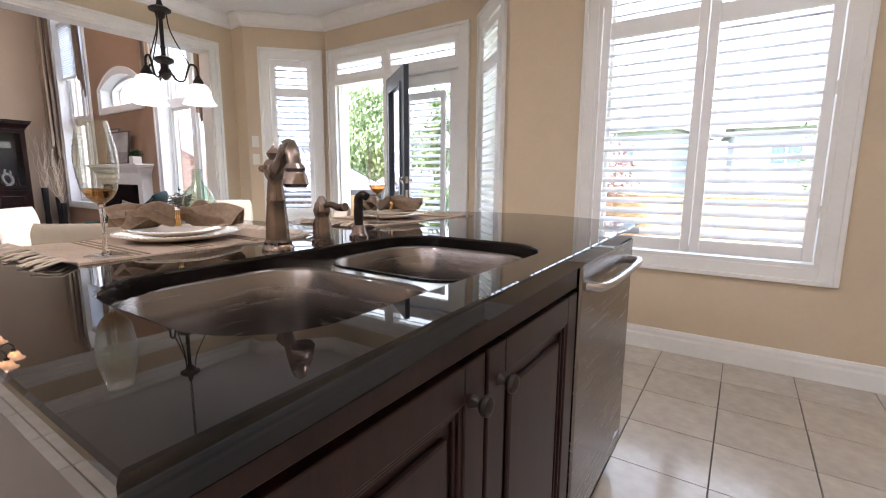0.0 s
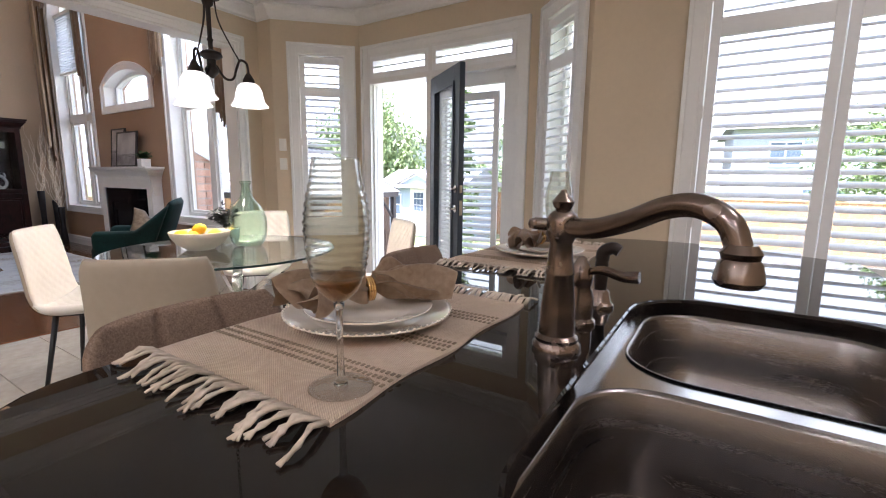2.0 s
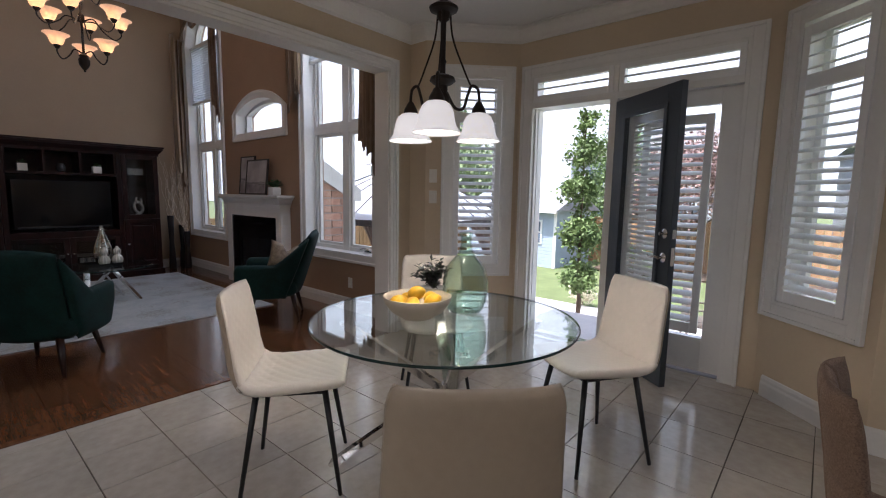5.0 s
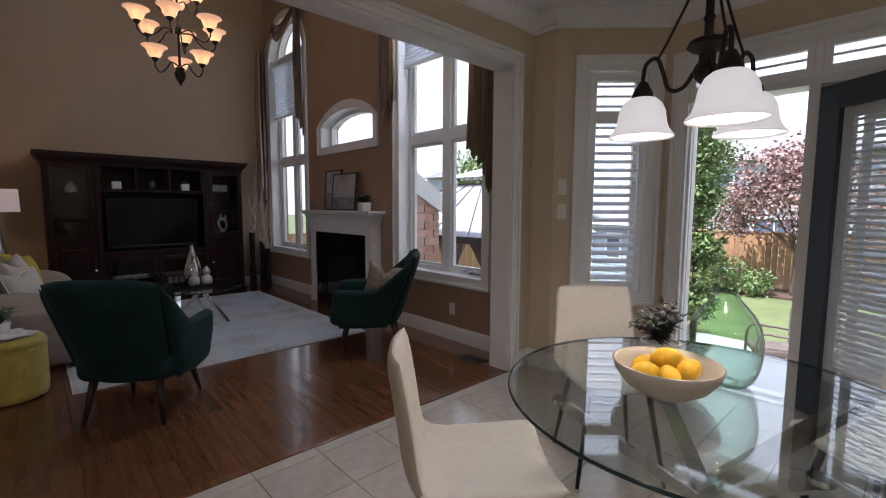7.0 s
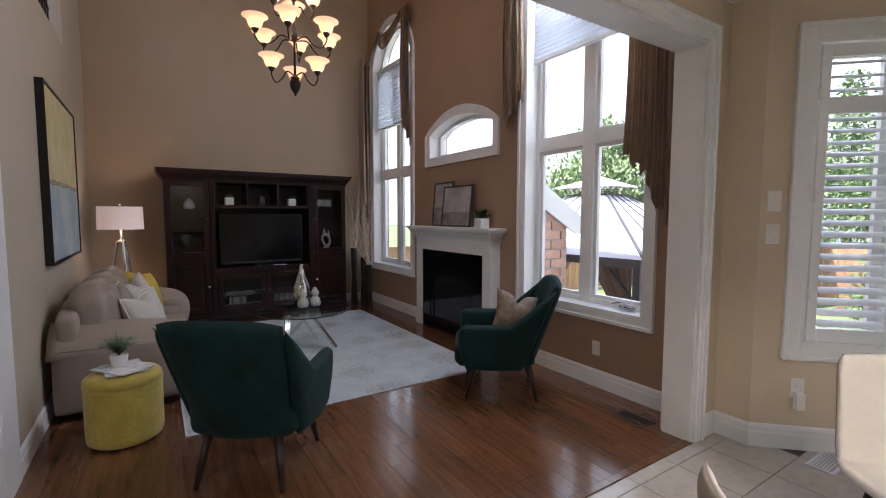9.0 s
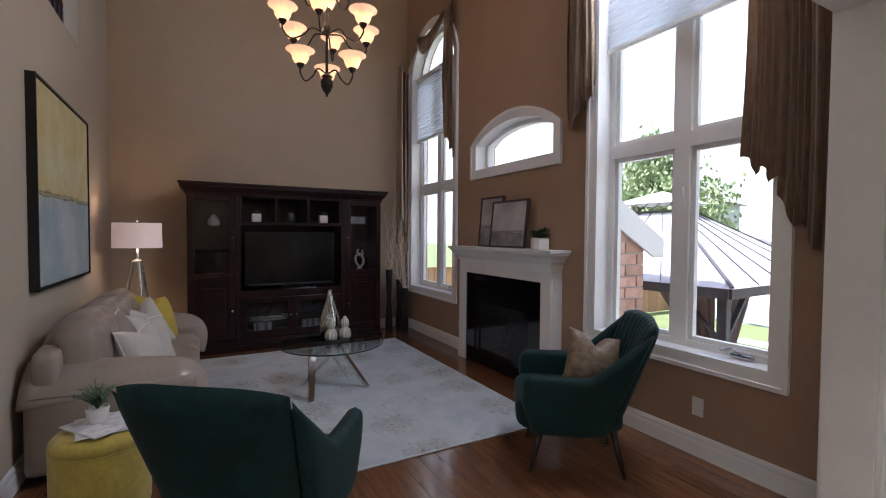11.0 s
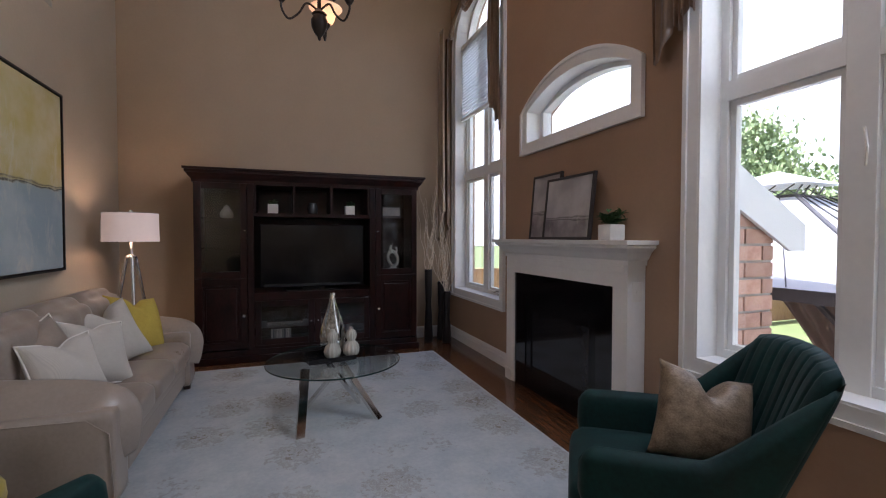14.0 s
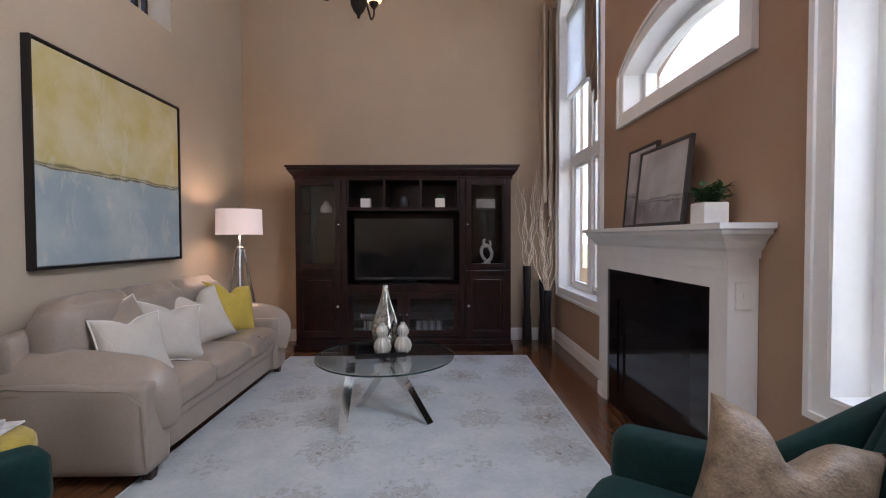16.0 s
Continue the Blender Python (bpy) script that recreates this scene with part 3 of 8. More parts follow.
# wall between kitchen and sitting room with its wide opening (y 0.35 to 4.42)
bm = bmesh.new()
box(bm, XO - 0.17, XO, 4.42, YL + WALL, 0, CEIL_K + 0.3)
box(bm, XO - 0.17, XO, 0.35, 4.42, 2.37, CEIL_K + 0.3)
box(bm, XO - 0.17, XO, -2.2, 0.35, 0, CEIL_K + 0.3)
part("wall_between_rooms", bm, BEIGE, label="beige wall with a wide cased opening", kind="structure")
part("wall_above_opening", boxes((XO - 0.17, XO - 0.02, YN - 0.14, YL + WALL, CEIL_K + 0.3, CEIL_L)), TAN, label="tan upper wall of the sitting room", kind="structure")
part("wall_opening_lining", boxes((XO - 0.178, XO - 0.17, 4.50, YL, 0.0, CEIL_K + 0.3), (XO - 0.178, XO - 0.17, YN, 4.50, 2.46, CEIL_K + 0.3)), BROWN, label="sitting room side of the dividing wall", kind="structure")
# hall and landing behind the picture wall
part("wall_hall", boxes((-9.4, -9.26, -1.6, YN - 0.14, 0, CEIL_L), (-9.26, XO - 0.17, -1.74, -1.6, 0, CEIL_L)), CREAM, label="cream hall wall", kind="structure")
part("landing_floor", boxes((-9.26, XO - 0.17, -1.6, YN - 0.14, 2.66, 2.9)), CEIL, label="upper landing slab", kind="structure")
# kitchen stub, bay and kitchen wall
BAY = [(-3.78, YL), (-3.185, 5.275), (-1.25, 5.275), (-0.72, 4.76)]


def skewed_wall(name, a, b, z1, hole, material, depth=0.2):
    """A wall standing from a to b in plan, with one opening (from, to along it, sill, head)."""
    a, b = Vector((*a, 0)), Vector((*b, 0))
    L = (b - a).length
    bm = bmesh.new()
    if hole:
        h0, h1, s, t = hole
        for q in ((0, h0, 0, depth, 0, z1), (h1, L, 0, depth, 0, z1), (h0, h1, 0, depth, 0, s), (h0, h1, 0, depth, t, z1)):
            if q[1] - q[0] > 1e-3 and q[5] - q[4] > 1e-3:
                box(bm, *q)
    else:
        box(bm, 0, L, 0, depth, 0, z1)
    ang = math.atan2(b.y - a.y, b.x - a.x)
    bmesh.ops.transform(bm, matrix=Matrix.Translation(a) @ Matrix.Rotation(ang, 4, "Z"), verts=bm.verts)
    return part(name, bm, material, label="beige painted bay wall", kind="structure")


part("wall_stub", boxes((XO, -3.78, YL, YL + 0.2, 0, CEIL_K + 0.3)), BEIGE, label="beige stub wall beside the bay", kind="structure")
skewed_wall("wall_bay_west", BAY[0], BAY[1], CEIL_K + 0.3, (0.23, 0.712, 0.63, 2.35), BEIGE)
skewed_wall("wall_bay_centre", BAY[1], BAY[2], CEIL_K + 0.3, (0.13, 1.75, 0, 2.34), BEIGE)
skewed_wall("wall_bay_east", BAY[2], BAY[3], CEIL_K + 0.3, (0.10, 0.594, 0.63, 2.36), BEIGE)
KW = (-0.10, 1.115, 0.61, 2.45)
wall_along_x("wall_kitchen_window", -0.72, 3.2, 4.76, 4.96, 0, CEIL_K + 0.3, [(*KW, None)], BEIGE, "beige kitchen wall with a wide shuttered window")
part("wall_kitchen_east", boxes((1.66, 1.86, -2.2, 4.76, 0, CEIL_K + 0.3)), BEIGE, label="beige kitchen wall", kind="structure")
part("wall_kitchen_south", boxes((XO, 1.86, -2.4, -2.2, 0, CEIL_K + 0.3)), BEIGE, label="beige kitchen wall", kind="structure")
bm = bmesh.new()
prism(bm, [(XO - 0.10, -2.3), (1.76, -2.3), (1.76, 4.9), (-0.62, 4.9), (-1.15, 5.45), (-3.2, 5.45), (-3.9, 4.9), (XO - 0.10, 4.9)], CEIL_K, CEIL_K + 0.1)
part("ceiling_kitchen", bm, CEIL, label="white kitchen ceiling", kind="structure")
part("ceiling_sitting_room", boxes((XT - WALL, XO, -1.74, YL + WALL, CEIL_L, CEIL_L + 0.15)), CEIL, label="white high ceiling", kind="structure")
# subfloors
bm = bmesh.new()
prism(bm, [(XO, -2.4), (1.86, -2.4), (1.86, 4.96), (-0.58, 4.96), (-1.14, 5.51), (-3.24, 5.51), (-3.98, 4.9)], -0.25, -0.008)
part("floor_tile_bed", bm, GROUT, label="dark grout bed of the tiled floor", kind="structure")
part("floor_wood_bed", boxes((XT - WALL, XO, -1.74, YL + WALL, -0.25, -0.006)), PLANKGAP, label="joint layer under the wooden floor", kind="structure")

# trim: crown, baseboards, casings
bm = bmesh.new()
moulding(bm, [(-2.5, -2.2), (1.66, -2.2), (1.66, 4.76), BAY[3], BAY[2], BAY[1], BAY[0], (XO, YL), (XO, -2.2)][1:], [(o, CEIL_K - 0.001 + z) for o, z in CROWN])
part("trim_crown", bm, WHITE, label="white crown moulding", kind="structure")
bm = bmesh.new()
moulding(bm, [(1.66, -2.2), (1.66, 4.76), BAY[3], (-1.20, 5.226)], BASE)
moulding(bm, [(-3.235, 5.225), BAY[0], (XO, YL), (XO, 4.52)], BASE)
moulding(bm, [(XO, 0.25), (XO, -2.2), (1.66, -2.2)], BASE)
moulding(bm, [(XO - 0.178, YL), (-6.02, YL)], BASE)
moulding(bm, [(-7.62, YL), (XT, YL), (XT, YN), (-5.62, YN)], BASE)
part("baseboard", bm, WHITE, label="white moulded baseboard", kind="structure")


def frame_casing(bm, x0, x1, z0, z1, w=0.085, d=0.022, bottom=True):
    """A mitred casing round an opening, in a local frame: x along the wall, -y into the room."""
    for q in ((x0 - w, x0, z0 - (w if bottom else 0), z1 + w), (x1, x1 + w, z0 - (w if bottom else 0), z1 + w), (x0, x1, z1, z1 + w)) + (((x0, x1, z0 - w, z0),) if bottom else ()):
        box(bm, q[0], q[1], -d, -0.001, q[2], q[3], bev=0.003)
        # raised outer bead
    o = 0.022
    for q in ((x0 - w - 0.004, x0 - w + o, z0 - (w if bottom else 0) - 0.004, z1 + w + 0.004), (x1 + w - o, x1 + w + 0.004, z0 - (w if bottom else 0) - 0.004, z1 + w + 0.004), (x0 - w + o, x1 + w - o, z1 + w - o, z1 + w + 0.004)) + (((x0 - w + o, x1 + w - o, z0 - w - 0.004, z0 - w + o),) if bottom else ()):
        box(bm, q[0], q[1], -d - 0.012, -0.002, q[2], q[3], bev=0.004)


def place(ob, a, ang):
    ob.matrix_basis = Matrix.Translation(a) @ Matrix.Rotation(ang, 4, "Z")
    return ob


def louvers(panel, x0, x1, z0, z1, y, pitch=0.062, tilt=28, w=0.068):
    """Slats of a shutter panel, sharing one mesh."""
    n = max(1, int((z1 - z0) / pitch))
    step = (z1 - z0) / n
    me = None
    for k in range(n):
        if me is None:
            bm = bmesh.new()
            prof = [(-w / 2, 0), (-w / 4, 0.0045), (0, 0.0055), (w / 4, 0.0045), (w / 2, 0), (w / 4, -0.0045), (0, -0.0055), (-w / 4, -0.0045)]
            prism(bm, prof, x0 + 0.002, x1 - 0.002, "x")
            s = part("slat", bm, SHUT, panel, smooth=True)
            me = s.data
        else:
            s = new("slat", me)
            s.parent = panel
        s.location, s.rotation_euler = (0, y, z0 + (k + 0.5) * step), (radians(tilt), 0, 0)


def shutter_panel(parent, x0, x1, zs, y=-0.005, st=0.048, name="shutter_panel", tilt=28, pitch=0.062):
    """One framed shutter panel; zs lists the z breaks: bottom, (rail, rail)..., top. Louvers fill between rails."""
    bm = bmesh.new()
    z0, z1 = zs[0][0] - 0.075, zs[-1][1] + 0.065
    t = 0.014
    box(bm, x0, x0 + st, y - t, y + t, z0, z1, bev=0.003)
    box(bm, x1 - st, x1, y - t, y + t, z0, z1, bev=0.003)
    prev = z0
    for a, b in zs + [(z1, z1)]:
        box(bm, x0 + st, x1 - st, y - t, y + t, prev, a, bev=0.003)
        prev = b
    p = part(name, bm, SHUT, parent, "white framed shutter panel")
    for a, b in zs:
        louvers(p, x0 + st, x1 - st, a, b, y, pitch, tilt, pitch * 1.1)
    return p


def hinge(parent, x, z, y=-0.03):
    bm = bmesh.new()
    tube(bm, [(x, y, z - 0.035), (x, y, z + 0.035)], 0.005, 6)
    box(bm, x - 0.012, x + 0.012, y, y + 0.006, z - 0.03, z + 0.03)
    part("hinge", bm, WHITE, parent)


def shutter_window(name, origin, ang, x0, x1, z0, z1, panels, zs, label, depth=0.2):
    """A cased window with plantation shutters: casing, lining, shutters and the glazed frame behind."""
    w = new(name)
    place(w, origin, ang)
    tagged(w, label, kind="structure")
    bm = bmesh.new()
    frame_casing(bm, x0, x1, z0, z1)
    part("casing", bm, WHITE, w)
    bm = bmesh.new()
    t = 0.022
    for q in ((x0, x0 + t, z0, z1), (x1 - t, x1, z0, z1), (x0 + t, x1 - t, z0, z0 + t), (x0 + t, x1 - t, z1 - t, z1)):
        box(bm, q[0], q[1], -0.018, depth - 0.03, q[2], q[3])
    part("window_frame", bm, WHITE, w)
    a = x0 + t + 0.004
    width = (x1 - x0 - 2 * t - 0.008) / panels
    for k in range(panels):
        shutter_panel(w, a + k * width + 0.003, a + (k + 1) * width - 0.003, zs)
        for hz in (z0 + 0.3, (z0 + z1) / 2, z1 - 0.3):
            hinge(w, a + (k * width if k == 0 else (k + 1) * width), hz)
    bm = bmesh.new()
    fy0, fy1 = depth - 0.07, depth - 0.035
    f = 0.045
    xm = (x0 + x1) / 2
    qs = [(x0 + t, x0 + t + f, z0 + t, z1 - t), (x1 - t - f, x1 - t, z0 + t, z1 - t), (x0 + t, x1 - t, z0 + t, z0 + t + f), (x0 + t, x1 - t, z1 - t - f, z1 - t)]
    if panels > 1:
        qs.append((xm - 0.03, xm + 0.03, z0 + t, z1 - t))
    for q in qs:
        box(bm, q[0], q[1], fy0, fy1, q[2], q[3])
    part("sash", bm, WHITE, w)
    g = part("pane", boxes((x0 + t + f, x1 - t - f, fy0 + 0.012, fy0 + 0.016, z0 + t + f, z1 - t - f)), PANE, w)
    g.visible_shadow = False
    return w


ZS = [(0.73, 1.94), (2.03, 2.25)]
shutter_window("window_bay_west", (*BAY[0], 0), radians(45), 0.23, 0.712, 0.63, 2.35, 1, ZS, "narrow shuttered bay window")
shutter_window("window_bay_east", (*BAY[2], 0), math.atan2(-0.515, 0.53), 0.10, 0.594, 0.63, 2.36, 1, ZS, "narrow shuttered bay window")
shutter_window("window_kitchen", (0, 4.76, 0), 0, KW[0], KW[1], KW[2], KW[3], 2, [(0.72, 1.93), (2.03, 2.35)], "wide window with two white plantation shutters")

# patio door unit in the bay: x from the bay corner
door = place(tagged(new("door_patio"), "white patio door unit with shuttered transom and an open dark door leaf", kind="structure"), (*BAY[1], 0), 0)
bm = bmesh.new()
frame_casing(bm, 0.13, 1.75, 0.0, 2.34, bottom=False)
part("casing", bm, WHITE, door)
bm = bmesh.new()
for q in ((0.13, 0.155, 0, 2.34), (1.725, 1.75, 0, 2.34), (0.155, 1.725, 2.315, 2.34), (0.155, 1.725, 2.06, 2.11), (0.84, 0.90, 0, 2.06), (0.86, 0.90, 2.11, 2.315)):
    box(bm, q[0], q[1], -0.02, 0.17, q[2], q[3], bev=0.002)
part("door_frame", bm, WHITE, door)
shutter_panel(door, 0.157, 0.858, [(2.165, 2.275)], st=0.04, name="transom_shutter")
shutter_panel(door, 0.902, 1.723, [(2.165, 2.275)], st=0.04, name="transom_shutter")
g = part("pane", boxes((0.155, 1.725, 0.12, 0.124, 2.11, 2.315)), PANE, door)
g.visible_shadow = False
bm = bmesh.new()
box(bm, 0.155, 0.84, -0.03, 0.20, -0.005, 0.018, bev=0.004)
box(bm, 0.155, 0.84, 0.06, 0.10, 0.018, 0.035, bev=0.003)
part("threshold", bm, STEELRIM, door, "metal door threshold")
bm = bmesh.new()   # dark jamb lining with weather strip
box(bm, 0.155, 0.172, 0.02, 0.15, 0.018, 2.06)
box(bm, 0.172, 0.176, 0.06, 0.075, 0.035, 2.06)
part("jamb_lining", bm, WHITE, door)
# fixed right leaf with its own shutter
bm = bmesh.new()
x0, x1 = 0.90, 1.725
for q in ((x0, x0 + 0.13, 0.02, 2.06), (x1 - 0.13, x1, 0.02, 2.06), (x0 + 0.13, x1 - 0.13, 0.02, 0.27), (x0 + 0.13, x1 - 0.13, 1.95, 2.06)):
    box(bm, q[0], q[1], 0.05, 0.095, q[2], q[3], bev=0.003)
part("fixed_leaf", bm, WHITE, door, "white fixed door leaf")
sp = shutter_panel(door, x0 + 0.20, x1 - 0.16, [(0.38, 1.82)], y=0.03, st=0.05, name="leaf_shutter")
g = part("pane", boxes((x0 + 0.13, x1 - 0.13, 0.07, 0.074, 0.27, 1.95)), PANE, door)
g.visible_shadow = False
# the open leaf, hinged at the mid post
leaf = part("door_leaf", bmesh.new(), DOORBLUE, door, "dark slate glazed door leaf standing open")
leaf.location, leaf.rotation_euler = (0.925, 0.0, 0), (0, 0, radians(-37))
bm = bmesh.new()
W, H = 0.70, 2.03
for q in ((0, 0.12, 0.02, H), (W - 0.12, W, 0.02, H), (0.12, W - 0.12, 0.02, 0.26), (0.12, W - 0.12, H - 0.13, H)):
    box(bm, q[0], q[1], -0.045, 0.0, q[2], q[3], bev=0.003)
box(bm, 0.11, W - 0.11, -0.056, -0.045, 0.25, 0.28, bev=0.003)
box(bm, 0.11, W - 0.11, -0.056, -0.045, H - 0.15, H - 0.12, bev=0.003)
box(bm, 0.11, 0.14, -0.056, -0.045, 0.28, H - 0.15, bev=0.003)
box(bm, W - 0.14, W - 0.11, -0.056, -0.045, 0.28, H - 0.15, bev=0.003)
bm.to_mesh(leaf.data)
bm.free()
shutter_panel(leaf, 0.13, W - 0.13, [(0.36, 1.83)], y=0.02, st=0.045, name="leaf_blind", tilt=30, pitch=0.036)
g = part("pane", boxes((0.13, W - 0.13, -0.028, -0.02, 0.27, H - 0.14)), PANE, leaf)
g.visible_shadow = False

def knob_set(parent, x, z, y, sgn, lever):
    bm = bmesh.new()
    lathe(bm, [(0, 0), (0.031, 0), (0.032, 0.006), (0.024, 0.012), (0.013, 0.02), (0.012, 0.04), (0, 0.042)], 18)
    if lever:
        tube(bm, curve_pts([(0, 0, 0.04), (-0.04, 0.004, 0.045), (-0.08, -0.004, 0.042), (-0.11, 0.008, 0.04)], 5), 0.009, 8, 0.006)
    bmesh.ops.transform(bm, matrix=Matrix.Translation((x, y, z)) @ Matrix.Rotation(radians(90 * sgn), 4, "X"), verts=bm.verts)
    part("door_handle" if lever else "deadbolt", bm, CHROME, parent, "satin metal door handle" if lever else "round metal deadbolt", smooth=True)
for sgn, y in ((1, -0.045), (-1, 0.0)):
    knob_set(leaf, W - 0.055, 1.06, y, sgn, False)
    knob_set(leaf, W - 0.055, 0.90, y, sgn, True)
part("latch", boxes((W, W + 0.004, -0.035, -0.01, 0.85, 0.97), (W, W + 0.004, -0.035, -0.01, 1.03, 1.09)), CHROME, leaf)

# cased opening between the rooms
bm = bmesh.new()
def yz_casing(bm, x, sgn, y0, y1, z1, w=0.085):
    """Casing round an opening in a wall that faces x."""
    def bx(ya, yb, za, zb, d):
        xa, xb = sorted((x + sgn * 0.001, x + sgn * d))
        box(bm, xa, xb, ya, yb, za, zb, bev=0.003)
    bx(y0 - w, y0, 0, z1 + w, 0.02); bx(y1, y1 + w, 0, z1 + w, 0.02); bx(y0, y1, z1, z1 + w, 0.02)
    bx(y1 + w - 0.022, y1 + w + 0.004, 0, z1 + w + 0.004, 0.034); bx(y0 - w - 0.004, y0 - w + 0.022, 0, z1 + w + 0.004, 0.034)
    bx(y0 - w + 0.022, y1 + w - 0.022, z1 + w - 0.022, z1 + w + 0.004, 0.034)
    bx(y1 + 0.03, y1 + 0.042, 0, z1 + 0.03, 0.026); bx(y0 - w + 0.03, y1 + w - 0.03, z1 + 0.03, z1 + 0.042, 0.026)
yz_casing(bm, XO, 1, 0.35, 4.42, 2.37)
yz_casing(bm, XO - 0.178, -1, 0.35, 4.42, 2.37)
box(bm, XO - 0.18, XO + 0.002, 4.404, 4.42, 0, 2.354)
box(bm, XO - 0.18, XO + 0.002, 0.35, 0.366, 0, 2.354)
box(bm, XO - 0.18, XO + 0.002, 0.35, 4.42, 2.354, 2.37)
part("trim_opening", bm, WHITE, label="white casing and lining of the wide opening", kind="structure")
part("trim_hall_doorway", boxes((-5.64, -5.36, YN - 0.16, YN + 0.02, 0, 2.42), (-5.64, XO - 0.18, YN, YN + 0.02, 2.42, 2.52), bev=0.003), WHITE, label="white casing of the hall doorway", kind="structure")
part("threshold_strip", boxes((XO - 0.03, XO + 0.015, 0.36, 4.40, 0.0, 0.008), bev=0.002), PLANK, label="wooden edge strip between tiles and boards", kind="structure")

# landing balustrade
bal = thing("balustrade", "dark-stained wooden landing balustrade above the picture wall", "railing")
bal["kind"] = "structure"
part("sill", boxes((-8.06, -5.2, YN - 0.15, YN + 0.03, 2.86, 2.92), bev=0.004), ESPRESSO, bal, "dark wooden sill")
part("rail", boxes((-8.0, -5.2, YN - 0.10, YN - 0.04, 3.80, 3.86), bev=0.01), ESPRESSO, bal)
me = None
for k in range(24):
    if me is None:
        bm = bmesh.new()
        box(bm, -0.016, 0.016, -0.016, 0.016, 0, 0.2)
        lathe(bm, [(0.014, 0.2), (0.02, 0.23), (0.012, 0.28), (0.018, 0.5), (0.012, 0.7), (0.016, 0.72), (0.016, 0.88)], 8)
        me = part("baluster", bm, ESPRESSO, bal).data
        bal.children[-1].location = (-7.92, YN - 0.07, 2.92)
    else:
        o = new("baluster", me)
        o.parent, o.location = bal, (-7.92 + 0.115 * k, YN - 0.07, 2.92)


# tall windows
def tall_window(name, o, label):
    x0, x1, z0, z1, sp = o
    w = tagged(new(name), label, kind="structure")
    w.location = (0, YL, 0)
    c, h = (x0 + x1) / 2, (x1 - x0) / 2
    def outline(g):
        """Outline grown by g: sides, then the arch."""
        pts = [(x1 + g, z0 - g), (x1 + g, sp)]
        N = 24
        for k in range(1, N):
            x = x1 + g - 2 * (h + g) * k / N
            pts.append((x, arch_z(x, c, h + g, sp, z1 + g)))
        pts += [(x0 - g, sp), (x0 - g, z0 - g)]
        return pts
    def band(bm, g0, g1, y0, y1):
        a, b = outline(g0), outline(g1)
        ring(bm, [(x, y0, z) for x, z in a], [(x, y0, z) for x, z in b])
        ring(bm, [(x, y1, z) for x, z in a], [(x, y1, z) for x, z in b])
        ring(bm, [(x, y0, z) for x, z in a], [(x, y1, z) for x, z in a])
        ring(bm, [(x, y0, z) for x, z in b], [(x, y1, z) for x, z in b])
        bmesh.ops.remove_doubles(bm, verts=bm.verts, dist=1e-5)
    bm = bmesh.new(); band(bm, 0, 0.085, -0.022, -0.001)
    part("casing", bm, WHITE, w)
    bm = bmesh.new(); band(bm, 0.063, 0.089, -0.034, -0.002)
    part("casing_bead", bm, WHITE, w)
    bm = bmesh.new(); band(bm, -0.012, 0, -0.02, 0.20)
    part("lining", bm, WHITE, w)
    bm = bmesh.new(); band(bm, -0.055, -0.012, 0.12, 0.20)
    part("window_frame", bm, WHITE, w)
    if z1 - z0 > 1:
        bm = bmesh.new()
        box(bm, c - 0.055, c + 0.055, 0.115, 0.195, z0, sp - 0.02, bev=0.003)
        box(bm, x0 + 0.012, c - 0.055, 0.117, 0.193, 1.97, 2.07)
        box(bm, c + 0.055, x1 - 0.012, 0.117, 0.193, 1.97, 2.07)
        box(bm, x0 + 0.012, x1 - 0.012, 0.115, 0.195, sp - 0.06, sp + 0.04, bev=0.003)
        part("mullion", bm, WHITE, w)
        for xa, xb in ((x0 + 0.055, c - 0.055), (c + 0.055, x1 - 0.055)):
            for za, zb in ((z0 + 0.055, 1.97), (2.07, sp - 0.06)):
                bm = bmesh.new()
                for q in ((xa, xa + 0.03, za, zb), (xb - 0.03, xb, za, zb), (xa + 0.03, xb - 0.03, za, za + 0.03), (xa + 0.03, xb - 0.03, zb - 0.03, zb)):
                    box(bm, q[0], q[1], 0.14, 0.18, q[2], q[3], bev=0.002)
                part("sash", bm, WHITE, w)
                g = part("pane", boxes((xa + 0.03, xb - 0.03, 0.158, 0.162, za + 0.03, zb - 0.03)), PANE, w)
                g.visible_shadow = False
        # crank handle and latches
        bm = bmesh.new()
        tube(bm, curve_pts([(c + 0.42, 0.10, z0 + 0.045), (c + 0.38, 0.08, z0 + 0.07), (c + 0.30, 0.075, z0 + 0.05)], 4), 0.008, 8)
        box(bm, c + 0.36, c + 0.48, 0.075, 0.12, z0 + 0.02, z0 + 0.045, bev=0.004)
        part("crank", bm, STEELRIM, w, smooth=True)
        bm = bmesh.new()
        tube(bm, [(c + 0.025, 0.10, 1.55), (c + 0.035, 0.09, 1.62), (c + 0.02, 0.10, 1.70)], 0.006, 6)
        part("latch", bm, PLATEPLASTIC, w)
    bm = bmesh.new()
    pts = [(x, z) for x, z in outline(-0.05)]
    if z1 - z0 > 1:
        pts = [(x, z) for x, z in pts if z >= sp - 0.01]
    prism(bm, pts, 0.158, 0.162, "y")
    g = part("pane", bm, PANE, w)
    g.visible_shadow = False
    return w


tall_window("window_large", LW, "tall white window with an arched head beside the fireplace")
tall_window("window_far", FW, "tall white arched window beside the media wall")
tall_window("window_arched", AW, "low arched white window above the fireplace")


